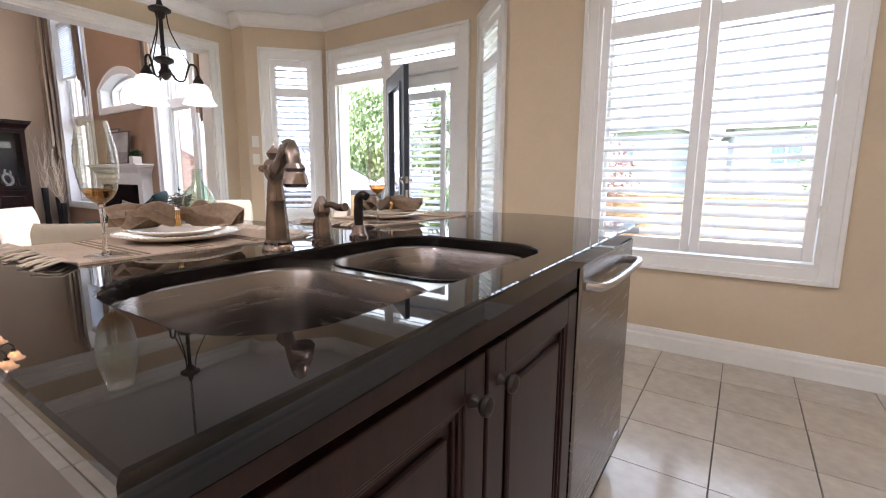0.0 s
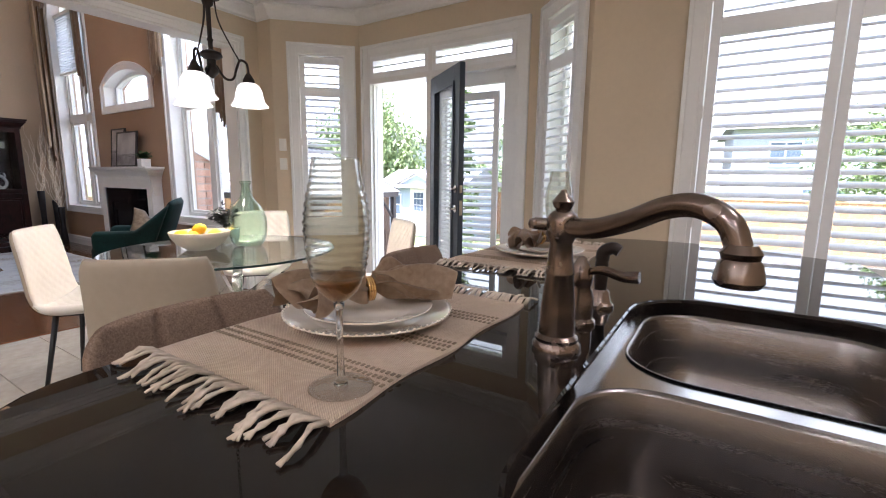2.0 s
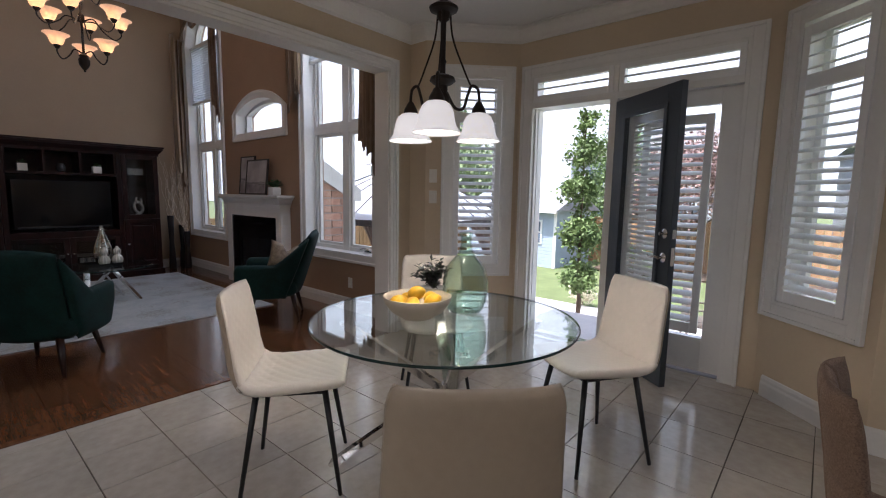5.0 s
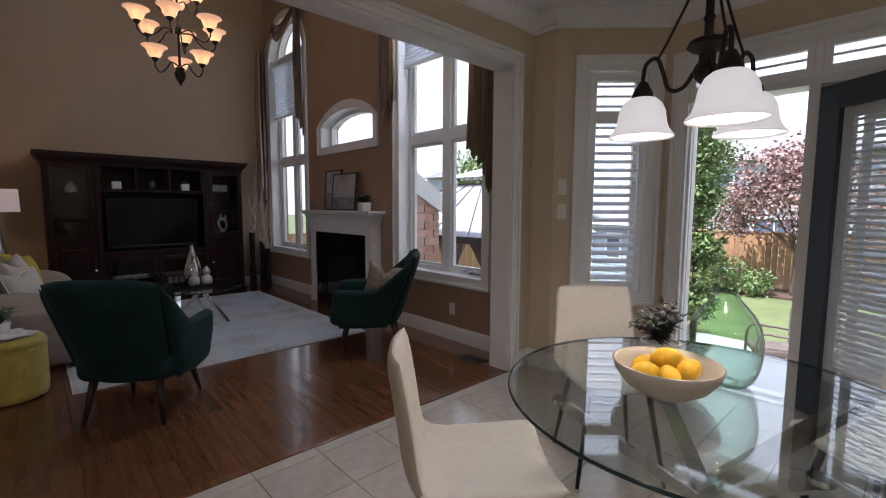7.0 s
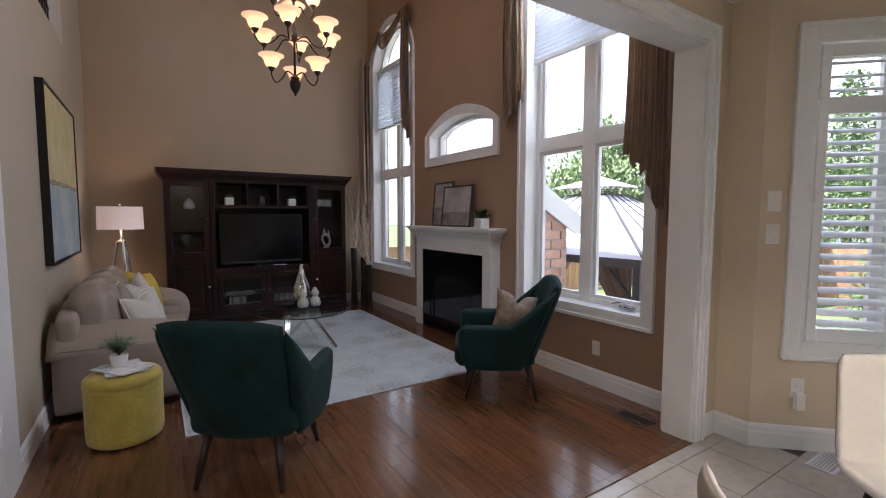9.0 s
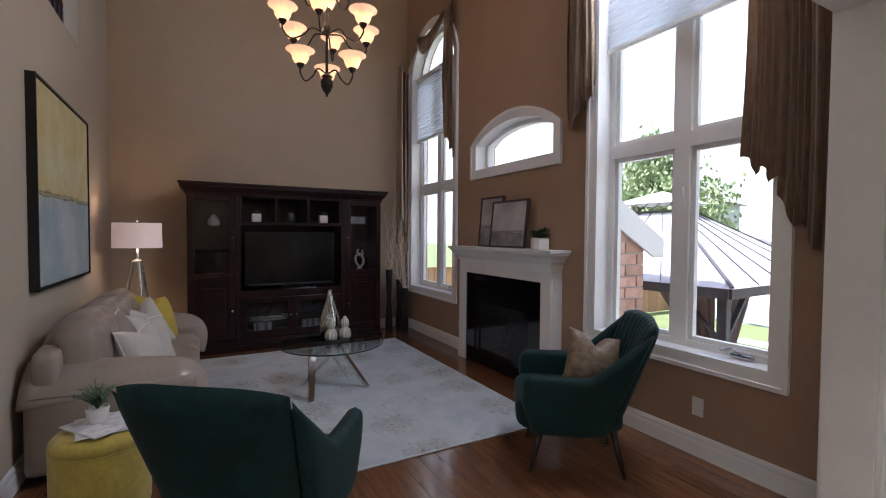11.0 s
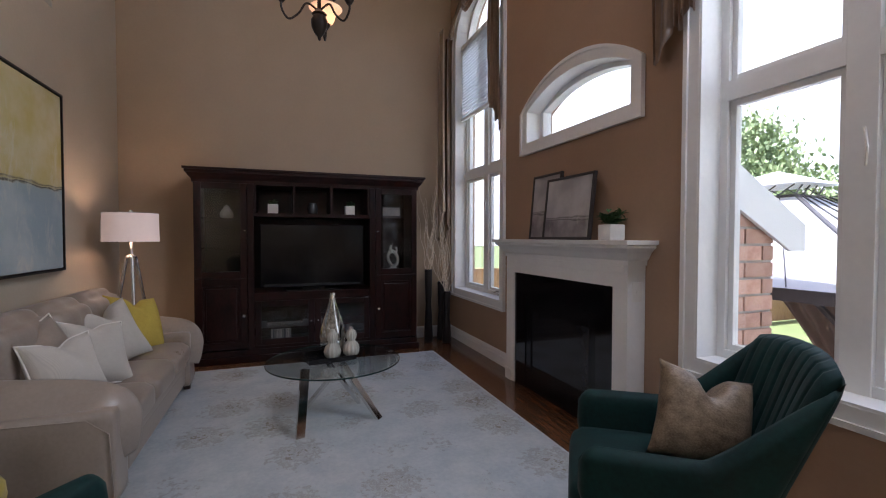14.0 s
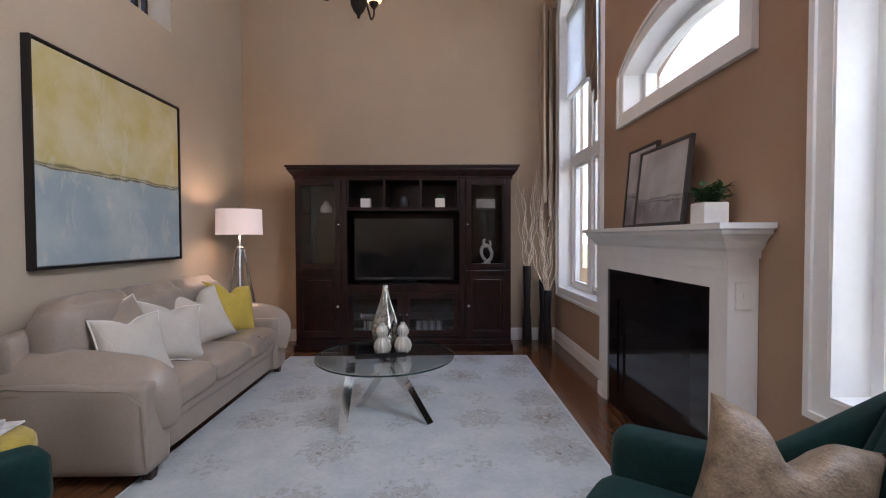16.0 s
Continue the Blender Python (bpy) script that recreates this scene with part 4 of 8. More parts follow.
def blind(o, z, zt):
    x0, x1 = o[0] + 0.03, o[1] - 0.03
    b = thing("cellular_blind", "pale grey cellular blind half lowered behind the window head", "blind", (0, YL + 0.06, 0), group="cellular blinds")
    bm = bmesh.new()
    n = 2 * int((zt - z) / 0.036)
    pts = []
    for k in range(n + 1):
        pts.append((0.007 if k % 2 else -0.007, z + (zt - z) * k / n))
    back = [(y + 0.014, zz) for y, zz in pts][::-1]
    prism(bm, pts + back, x0, x1, "x")
    part("fabric", bm, BLIND, b)
    part("bottom_rail", boxes((x0, x1, -0.015, 0.028, z - 0.028, z), bev=0.004), WHITE, b)
    part("head_rail", boxes((x0, x1, -0.02, 0.03, zt, zt + 0.05), bev=0.004), WHITE, b)


blind(FW, 2.72, 3.55)
blind(LW, 2.80, 3.55)


# ---------------------------------------------------------------- kitchen island
island = thing("kitchen_island", "dark cherry kitchen island with a black granite top and undermount sink", "kitchen island")
IX0, IX1, IY0, IY1 = -0.60, 0.495, 1.81, 3.48


def island_outline(g=0.0):
    pts = [(IX1 + g, IY0 - g)]
    pts += [(IX1 + g - 0.05 * k / 8, IY0 + (IY1 - IY0) * k / 8) for k in range(1, 8)]
    for k in range(0, 15):   # bowed far end
        t = k / 14
        x = (IX1 - 0.05 + g) + ((IX0 - g) - (IX1 - 0.05 + g)) * t
        pts.append((x, IY1 + g + 0.20 * math.sin(math.pi * t)))
    near = IX0 + 0.055
    pts += [(near - g, IY0 + 0.12)]
    for k in range(1, 7):
        a = math.pi + k * math.pi / 12
        pts.append((near - g + 0.12 + 0.12 * math.cos(a), IY0 + 0.12 - g + 0.12 * math.sin(a)))
    return pts


def round_rect(x0, x1, y0, y1, r, n=7):
    out = []
    for cx, cy, a0 in ((x1 - r, y1 - r, 0), (x0 + r, y1 - r, 90), (x0 + r, y0 + r, 180), (x1 - r, y0 + r, 270)):
        for k in range(n + 1):
            a = radians(a0 + 90 * k / n)
            out.append((cx + r * math.cos(a), cy + r * math.sin(a)))
    return out


HOLE = round_rect(-0.035, 0.395, 1.945, 2.735, 0.13)
outer, inner = island_outline(), HOLE
bm = bmesh.new()
for z0, z1 in ((0.872, 0.91),):
    lev = []
    for pts, sgn in ((outer, 1), (inner, -1)):
        c = (sum(p[0] for p in pts) / len(pts), sum(p[1] for p in pts) / len(pts))
        rows = []
        for inset, z in ((0.004, z0), (0, z0 + 0.004), (0, z1 - 0.005), (0.0015, z1 - 0.0015), (0.005, z1)):
            rows.append([bm.verts.new((x - sgn * inset * (1 if x > c[0] else -1), y - sgn * inset * (1 if y > c[1] else -1), z)) for x, y in pts])
        for a, b in zip(rows, rows[1:]):
            for i in range(len(a)):
                j = (i + 1) % len(a)
                bm.faces.new((a[i], a[j], b[j], b[i]))
        lev.append(rows)
    for row in (0, -1):
        es = []
        for rows in lev:
            r = rows[row]
            for i in range(len(r)):
                es.append(bm.edges.get((r[i], r[(i + 1) % len(r)])))
        bmesh.ops.triangle_fill(bm, use_beauty=True, use_dissolve=False, edges=es)
part("countertop", bm, GRANITE, island, "polished black granite worktop")


def basin(bm, x0, x1, y0, y1, depth, top):
    loops = []
    for g, z in ((0.003, 0), (0.0, 0), (-0.004, -0.006), (-0.012, -depth * 0.5), (-0.02, -depth * 0.85), (-0.045, -depth * 0.97), (-0.09, -depth)):
        r = 0.095 + g if g > -0.03 else 0.07
        loops.append([bm.verts.new((x, y, top + z)) for x, y in round_rect(x0 - g, x1 + g, y0 - g, y1 + g, max(0.03, r), 8)])
    for a, b in zip(loops, loops[1:]):
        for i in range(len(a)):
            j = (i + 1) % len(a)
            bm.faces.new((a[i], a[j], b[j], b[i]))
    bm.faces.new(loops[-1][::-1])
    return loops[0]


sink = thing("sink", "double-bowl stainless steel undermount sink in the black worktop", "sink")
B1, B2 = (-0.035, 0.37, 1.965, 2.325), (-0.015, 0.36, 2.375, 2.715)
bm = bmesh.new()
basin(bm, *B1, 0.21, 0.884)
part("large_bowl", bm, STEEL, sink, "deep rounded steel bowl", smooth="all")
bm = bmesh.new()
basin(bm, *B2, 0.16, 0.884)
part("small_bowl", bm, STEEL, sink, "shallower rounded steel bowl", smooth="all")
bm = bmesh.new()
a = [bm.verts.new((x, y, 0.8805)) for x, y in round_rect(-0.065, 0.42, 1.92, 2.76, 0.13)]
es = [bm.edges.new((a[i], a[(i + 1) % len(a)])) for i in range(len(a))]
for q in (B1, B2):
    r = [bm.verts.new((x, y, 0.8805)) for x, y in round_rect(*q, 0.095, 8)]
    es += [bm.edges.new((r[i], r[(i + 1) % len(r)])) for i in range(len(r))]
bmesh.ops.triangle_fill(bm, use_beauty=True, use_dissolve=False, edges=es)
part("rim", bm, STEELRIM, sink, "bright steel flange")
for q, d in ((B1, 0.21), (B2, 0.16)):
    bm = bmesh.new()
    lathe(bm, [(0.0, 0.001), (0.018, 0.001), (0.03, 0.004), (0.042, 0.003), (0.044, 0.0)], 20, ((q[0] + q[1]) / 2, (q[2] + q[3]) / 2, 0.884 - d + 0.0005))
    part("drain", bm, CHROME, sink, smooth=True)

# cabinets: plinth, body, doors, end panel, dishwasher
part("plinth", boxes((IX0 + 0.32, IX1 - 0.13, IY0 + 0.08, IY1 - 0.05, 0.0, 0.10)), ESPRESSO, island)
part("body", boxes((IX0 + 0.28, IX1 - 0.075, IY0 + 0.03, 2.78, 0.10, 0.66), (IX0 + 0.28, IX0 + 0.32, 2.78, IY1 - 0.03, 0.10, 0.872), (IX0 + 0.28, IX1 - 0.08, IY1 - 0.05, IY1 - 0.03, 0.10, 0.872),
     (IX0 + 0.28, IX1 - 0.075, IY0 + 0.03, IY0 + 0.05, 0.66, 0.872), (IX0 + 0.28, IX0 + 0.30, IY0 + 0.05, 2.78, 0.66, 0.872), (IX1 - 0.10, IX1 - 0.075, IY0 + 0.05, 2.78, 0.66, 0.872)), CHERRY, island, "dark cherry cabinet carcass")


def panel_door(parent, x, y0, y1, z0, z1, knob=None, material=None, name="door"):
    """A raised-panel door facing +x at x."""
    material = material or CHERRY
    bm = bmesh.new()
    f = 0.062
    for q in ((y0, y0 + f, z0, z1), (y1 - f, y1, z0, z1), (y0 + f, y1 - f, z0, z0 + f), (y0 + f, y1 - f, z1 - f, z1)):
        box(bm, x, x + 0.02, q[0], q[1], q[2], q[3], bev=0.003)
    for g, d in ((0.0, 0.016), (0.010, 0.011)):
        for q in ((y0 + f + g, y0 + f + g + 0.008, z0 + f + g, z1 - f - g), (y1 - f - g - 0.008, y1 - f - g, z0 + f + g, z1 - f - g), (y0 + f + g, y1 - f - g, z0 + f + g, z0 + f + g + 0.008), (y0 + f + g, y1 - f - g, z1 - f - g - 0.008, z1 - f - g)):
            box(bm, x, x + d, q[0], q[1], q[2], q[3], bev=0.002)
    box(bm, x, x + 0.005, y0 + f, y1 - f, z0 + f, z1 - f)
    box(bm, x, x + 0.015, y0 + f + 0.035, y1 - f - 0.035, z0 + f + 0.035, z1 - f - 0.035, bev=0.006)
    d = part(name, bm, material, parent, "raised-panel door")
    if knob:
        bm = bmesh.new()
        lathe(bm, [(0.0, 0), (0.011, 0), (0.008, 0.006), (0.006, 0.012), (0.013, 0.017), (0.017, 0.023), (0.015, 0.030), (0.006, 0.034), (0, 0.034)], 16)
        bmesh.ops.transform(bm, matrix=Matrix.Translation((x + 0.02, knob[0], knob[1])) @ Matrix.Rotation(radians(90), 4, "Y"), verts=bm.verts)
        part("knob", bm, CHROME if material is ESPRESSO else IRON, d, "round metal knob", smooth=True)
    return d


XD = IX1 - 0.073
panel_door(island, XD, 1.86, 2.315, 0.115, 0.80, (2.275, 0.735))
panel_door(island, XD, 2.325, 2.775, 0.115, 0.80, (2.365, 0.735))
part("top_rail", boxes((XD, XD + 0.018, 1.86, 2.775, 0.81, 0.868), bev=0.003), CHERRY, island)
part("end_stile", boxes((XD - 0.01, XD + 0.016, 1.835, 1.858, 0.10, 0.868), bev=0.002), CHERRY, island)
dw = thing("dishwasher", "stainless steel dishwasher with a bar handle built into the island", "dishwasher")
part("front", boxes((XD - 0.01, XD + 0.025, 2.79, 3.38, 0.115, 0.868), bev=0.006), STEEL, dw, "brushed steel front")
part("tub", boxes((IX0 + 0.33, XD - 0.01, 2.80, 3.37, 0.11, 0.86)), BLACKMETAL, dw)
part("toe_panel", boxes((XD - 0.06, XD - 0.05, 2.80, 3.38, 0.01, 0.11)), BLACKMETAL, dw)
bm = bmesh.new()
tube(bm, curve_pts([(XD + 0.02, 2.84, 0.80), (XD + 0.055, 2.86, 0.80), (XD + 0.066, 2.95, 0.80), (XD + 0.066, 3.22, 0.80), (XD + 0.055, 3.31, 0.80), (XD + 0.02, 3.33, 0.80)], 6), 0.016, 10, flat=0.7)
part("handle", bm, STEELRIM, dw, "curved steel bar handle", smooth=True)
part("badge", boxes((XD + 0.025, XD + 0.028, 3.27, 3.33, 0.16, 0.165)), STEELRIM, dw)

# faucet, lever and side spray
fau = thing("faucet", "brushed bronze kitchen faucet with a long curved spout on black granite", "faucet", (-0.09, 2.335, 0.91))
bm = bmesh.new()
lathe(bm, [(0, 0), (0.034, 0), (0.034, 0.006), (0.029, 0.012), (0.030, 0.017), (0.025, 0.022), (0.0235, 0.06), (0.019, 0.105), (0.020, 0.108), (0.019, 0.112), (0.015, 0.15), (0.018, 0.156), (0.021, 0.162), (0.021, 0.186), (0.017, 0.192), (0.010, 0.196), (0.013, 0.201), (0.015, 0.207), (0.010, 0.214), (0.005, 0.219), (0.004, 0.223), (0, 0.224)], 28)
part("column", bm, BRONZE, fau, smooth=True)
bm = bmesh.new()
tube(bm, curve_pts([(0.012, 0.0, 0.174), (0.055, 0.0, 0.176), (0.105, 0.0, 0.190), (0.150, 0.0, 0.208), (0.185, 0.0, 0.212), (0.215, 0.0, 0.198), (0.228, 0.0, 0.172)], 8), 0.0135, 14, 0.012)
lathe(bm, [(0, 0.0), (0.018, 0.0), (0.022, 0.006), (0.019, 0.022), (0.016, 0.026), (0.018, 0.032), (0.013, 0.04), (0, 0.04)], 20, (0.229, 0, 0.139))
bmesh.ops.transform(bm, matrix=Matrix.Rotation(radians(-27.5), 4, "Z"), verts=bm.verts)
part("spout", bm, BRONZE, fau, smooth=True)
bm = bmesh.new()
tube(bm, [(-0.015, 0, 0.175), (-0.034, 0, 0.175)], 0.009, 12)
lathe(bm, [(0, -0.009), (0.009, -0.006), (0.011, 0), (0.009, 0.006), (0, 0.009)], 12, (-0.038, 0, 0.175))
part("side_button", bm, BRONZE, fau, smooth=True)
lev = thing("faucet_lever", "brushed bronze single lever beside the faucet", "faucet handle", (-0.095, 2.465, 0.91))
bm = bmesh.new()
lathe(bm, [(0, 0), (0.027, 0), (0.027, 0.006), (0.022, 0.011), (0.0225, 0.045), (0.016, 0.062), (0.018, 0.068), (0.02, 0.078), (0.016, 0.095), (0.012, 0.101), (0.006, 0.112), (0, 0.114)], 24)
part("post", bm, BRONZE, lev, smooth=True)
bm = bmesh.new()
tube(bm, curve_pts([(0.01, 0, 0.088), (0.035, -0.003, 0.094), (0.065, -0.006, 0.088), (0.09, -0.008, 0.090)], 6), 0.006, 10, 0.010)
part("lever", bm, BRONZE, lev, smooth=True)
spr = thing("side_spray", "bronze side spray in its holder on the worktop", "sprayer", (-0.09, 2.585, 0.91))
bm = bmesh.new()
lathe(bm, [(0, 0), (0.026, 0), (0.026, 0.006), (0.02, 0.012), (0.017, 0.03), (0.013, 0.034), (0, 0.034)], 20)
part("holder", bm, BRONZE, spr, smooth=True)
bm = bmesh.new()
lathe(bm, [(0, 0.03), (0.011, 0.034), (0.013, 0.06), (0.012, 0.085), (0.009, 0.095), (0, 0.097)], 16)
tube(bm, curve_pts([(0, 0, 0.09), (0.003, 0, 0.105), (0.018, 0, 0.113), (0.03, 0, 0.108)], 5), 0.013, 12, 0.011)
part("wand", bm, IRON, spr, "dark spray head", smooth=True)


# ---------------------------------------------------------------- place settings
def placemat(x0, x1, y0, y1, seed):
    p = thing("placemat", "woven beige placemat with frayed fringes on the black granite", "placemat", ((x0 + x1) / 2, (y0 + y1) / 2, 0.91), group="placemats")
    a, b = (x1 - x0) / 2, (y1 - y0) / 2
    rng = random.Random(seed)
    bm = bmesh.new()
    n, m = 22, 30
    top = [[bm.verts.new((-a + 2 * a * i / n + (0.004 * math.sin(j * 0.5 + seed) if i in (0, n) else 0), -b + 2 * b * j / m, 0.0045 + 0.0012 * math.sin(i * 0.9 + seed) * math.sin(j * 0.7))) for j in range(m + 1)] for i in range(n + 1)]
    for i in range(n):
        for j in range(m):
            bm.faces.new((top[i][j], top[i + 1][j], top[i + 1][j + 1], top[i][j + 1]))
    ext = bmesh.ops.extrude_face_region(bm, geom=list(bm.faces))
    for v in ext["geom"]:
        if isinstance(v, bmesh.types.BMVert):
            v.co.z = 0.0006
    part("cloth", bm, LINEN, p, smooth=True)
    # openwork rows of raised thread loops
    bm = bmesh.new()
    for row in (-0.66, -0.60, -0.54, -0.14, -0.08, -0.02, 0.42, 0.48, 0.54):
        k = int(2 * a / 0.008)
        for q in range(k):
            x = -a + 0.006 + q * 0.008
            y = b * row
            box(bm, x, x + 0.0038, y, y + 0.0065, 0.0052, 0.0066)
    part("thread_border", bm, mats_thread, p, "darker openwork thread rows", kind="stuff")
    bm = bmesh.new()
    for s in (-1, 1):
        k = int(2 * a / 0.0125)
        for q in range(k + 1):
            x = -a + q * 2 * a / k
            L = rng.uniform(0.048, 0.068)
            dx, dz = rng.uniform(-0.016, 0.016), rng.uniform(0, 0.004)
            base = Vector((x, s * b, 0.0045))
            for t in range(5):
                o = rng.uniform(-0.0035, 0.0035)
                tube(bm, [base + Vector((o, 0, 0)), base + Vector((dx * 0.3 + o, s * L * 0.35, 0.005 + dz)), base + Vector((dx * 0.7 - o, s * L * 0.7, 0.003 + dz * 0.5)), base + Vector((dx + o * 1.6, s * L * rng.uniform(0.9, 1.05), -0.001))], 0.0026, 5, 0.0016)
    part("fringe", bm, FRINGE, p, "frayed pale fringe", smooth="all", kind="stuff")
    return p


mats_thread = mat("dark_linen_thread", (0.27, 0.20, 0.135), 0.95, var=0.3, scale=60)
placemat(-0.538, -0.205, 2.01, 2.50, 1)
placemat(-0.575, -0.235, 2.80, 3.36, 2)


def setting(x, y, rz, seed):
    plate = thing("dinner_plate", "ivory china dinner plate with a beaded rim on a woven placemat", "plate", (x, y, 0.9165), group="dinner plates")
    bm = bmesh.new()
    R = 0.135
    lathe(bm, [(0, 0.004), (R * 0.62, 0.004), (R * 0.7, 0.009), (R * 0.97, 0.017), (R, 0.019), (R * 1.0, 0.0165), (R * 0.72, 0.005), (R * 0.6, 0.0), (0, 0.0)], 48)
    part("dish", bm, CERAMIC, plate, smooth="all")
    bm = bmesh.new()
    for k in range(72):
        a = k * math.tau / 72
        bmesh.ops.create_icosphere(bm, subdivisions=1, radius=0.0024, matrix=Matrix.Translation((R * math.cos(a), R * math.sin(a), 0.019)))
    part("beaded_edge", bm, CERAMIC, plate, smooth="all")
    small = thing("salad_plate", "smaller ivory china plate stacked on the dinner plate", "plate", (x + 0.004, y - 0.004, 0.928), group="salad plates")
    R = 0.104
    bm = bmesh.new()
    lathe(bm, [(0, 0.004), (R * 0.62, 0.004), (R * 0.7, 0.008), (R * 0.97, 0.014), (R, 0.016), (R * 1.0, 0.0135), (R * 0.72, 0.004), (R * 0.6, 0.0), (0, 0.0)], 44)
    part("dish", bm, CERAMIC, small, smooth="all")
    nap = thing("napkin", "brown linen napkin gathered through a gold ring on stacked plates", "napkin", (x, y, 0.945), rz, group="napkins")
    rng = random.Random(seed)
    for s in (-1, 1):
        bm = bmesh.new()
        nu, nv = 26, 40
        ph = [rng.uniform(0, 6) for _ in range(6)]
        lay = []
        for L in range(2):
            rows = []
            for i in range(nu + 1):
                t = i / nu
                w = 0.016 + 0.040 * (min(1, t * 1.15) ** 0.6) * (1.0 + 0.2 * math.sin(ph[0] + 3 * L + 4 * t))
                row = []
                for j in range(nv + 1):
                    u = 2 * j / nv - 1
                    fold = (0.007 + 0.019 * min(1, t * 2)) * math.sin(u * (4.6 + L) + ph[1 + L] + t * 2.6) + 0.006 * math.sin(u * 11 + ph[3] + 3 * t) + 0.008 * math.sin(t * 7 + ph[5] + 2 * u)
                    tip = 1 + 0.22 * math.cos(u * 2.6 + ph[4] + L) * t
                    z = 0.024 + 0.012 * L + fold * (1 - 0.25 * t) - 0.012 * t * t
                    row.append(bm.verts.new((s * (0.006 + 0.115 * t * tip), u * w + 0.016 * t * math.sin(ph[2] + 3 * t), max(0.002 + 0.003 * L, z))))
                rows.append(row)
            for i in range(nu):
                for j in range(nv):
                    bm.faces.new((rows[i][j], rows[i + 1][j], rows[i + 1][j + 1], rows[i][j + 1]))
        ext = bmesh.ops.solidify(bm, geom=list(bm.faces), thickness=0.0016)
        part("cloth_end", bm, NAPKIN, nap, smooth="all")
    bm = bmesh.new()
    for k in range(3):
        pts = [(0.004 * (k - 1), 0.019 * math.cos(a), 0.022 + 0.018 * math.sin(a)) for a in [q * math.tau / 20 for q in range(21)]]
        tube(bm, pts, 0.0028, 6)
    part("ring", bm, GOLD, nap, "gold napkin ring", smooth="all")


setting(-0.385, 2.27, 62, 3)
setting(-0.385, 3.05, 75, 9)


def wine_glass(x, y):
    g = thing("wine_glass", "tall ribbed wine glass with a smoky amber base on a placemat", "wine glass", (x, y, 0.9165), group="wine glasses")
    bm = bmesh.new()
    lathe(bm, [(0, 0.003), (0.008, 0.0035), (0.034, 0.0015), (0.036, 0.0008), (0.034, 0), (0, 0)], 32)
    part("foot", bm, FOOTGLASS, g, smooth="all")
    bm = bmesh.new()
    lathe(bm, [(0, 0.0041), (0.008, 0.0041), (0.0045, 0.012), (0.0035, 0.05), (0.0042, 0.088), (0.006, 0.0965), (0, 0.0965)], 16)
    part("stem", bm, WINEGLASS, g, smooth="all")
    low = [(0.004, 0.097), (0.012, 0.102), (0.0195, 0.109), (0.0248, 0.118), (0.028, 0.126)]
    bm = bmesh.new()
    low = low + [(r - 0.0012, z + 0.001) for r, z in low[::-1]] + [(0, 0.0985)]
    low = [(0, 0.097)] + low
    lathe(bm, low, 36)
    part("bowl_base", bm, AMBERBOTTOM, g, "smoky amber lower bowl", smooth="all")
    bm = bmesh.new()
    prof = []
    N = 40
    for k in range(N + 1):
        t = k / N
        z = 0.126 + 0.124 * t
        r = 0.028 + 0.0088 * math.sin(math.pi * min(1, t * 1.25) * 0.75) - 0.0105 * t * t
        r += 0.0009 * math.sin(k * math.pi / 1.5) if t < 0.85 else 0
        prof.append((r, z))
    prof = prof + [(r - 0.0011, z) for r, z in prof[::-1]] + prof[:1]
    lathe(bm, prof, 40)
    part("bowl", bm, BOWLGLASS, g, smooth="all")


wine_glass(-0.245, 2.068)
wine_glass(-0.266, 2.855)


# ---------------------------------------------------------------- dining table and chairs
TC = (-2.22, 3.14)
tab = thing("dining_table", "round glass dining table on crossed chrome bars", "dining table", (*TC, 0))
bm = bmesh.new()
lathe(bm, [(0, 0.738), (0.57, 0.738), (0.578, 0.741), (0.58, 0.745), (0.577, 0.749), (0.57, 0.75), (0, 0.75)], 72)
part("tabletop", bm, TABLEGLASS, tab, "clear round glass top")
bm = bmesh.new()
lathe(bm, [(0.5785, 0.7385), (0.5815, 0.742), (0.5815, 0.747), (0.5785, 0.7495)], 72)
part("glass_edge", bm, mat("dark_green_glass_edge", (0.012, 0.03, 0.026), 0.1, var=0.1), tab, "dark green glass edge", smooth="all")
feet = [(0.33, 0.44), (-0.42, -0.32), (0.38, -0.30), (-0.36, 0.36)]
for i, (fx, fy) in enumerate(feet):
    a, b = Vector((fx, fy, 0.0)), Vector((-fx * 0.78, -fy * 0.78, 0.725))
    sh = Vector((-fy, fx, 0)).normalized() * (0.033 if i in (0, 2) else -0.033)
    bm = bmesh.new()
    bar(bm, a + sh, b + sh, 0.055, 0.03)
    bmesh.ops.bisect_plane(bm, geom=list(bm.verts) + list(bm.edges) + list(bm.faces), plane_co=(0, 0, 0.001), plane_no=(0, 0, 1), clear_inner=True)
    part("leg", bm, CHROME, tab, "polished chrome bar leg")
    bm = bmesh.new()
    lathe(bm, [(0, 0), (0.026, 0), (0.026, 0.012), (0, 0.012)], 16, (b.x + sh.x, b.y + sh.y, 0.7255))
    part("disc", bm, CHROME, tab, smooth=True)


def quilt(cell, depth):
    def f(u, v, p):
        s = (p.y + (p.x if abs(p.x) < 0.19 else p.z)) / cell
        d = (p.y - (p.x if abs(p.x) < 0.19 else p.z)) / cell
        e = min(abs(s - round(s)), abs(d - round(d)))
        return -depth * math.exp(-(e / 0.10) ** 2)
    return f


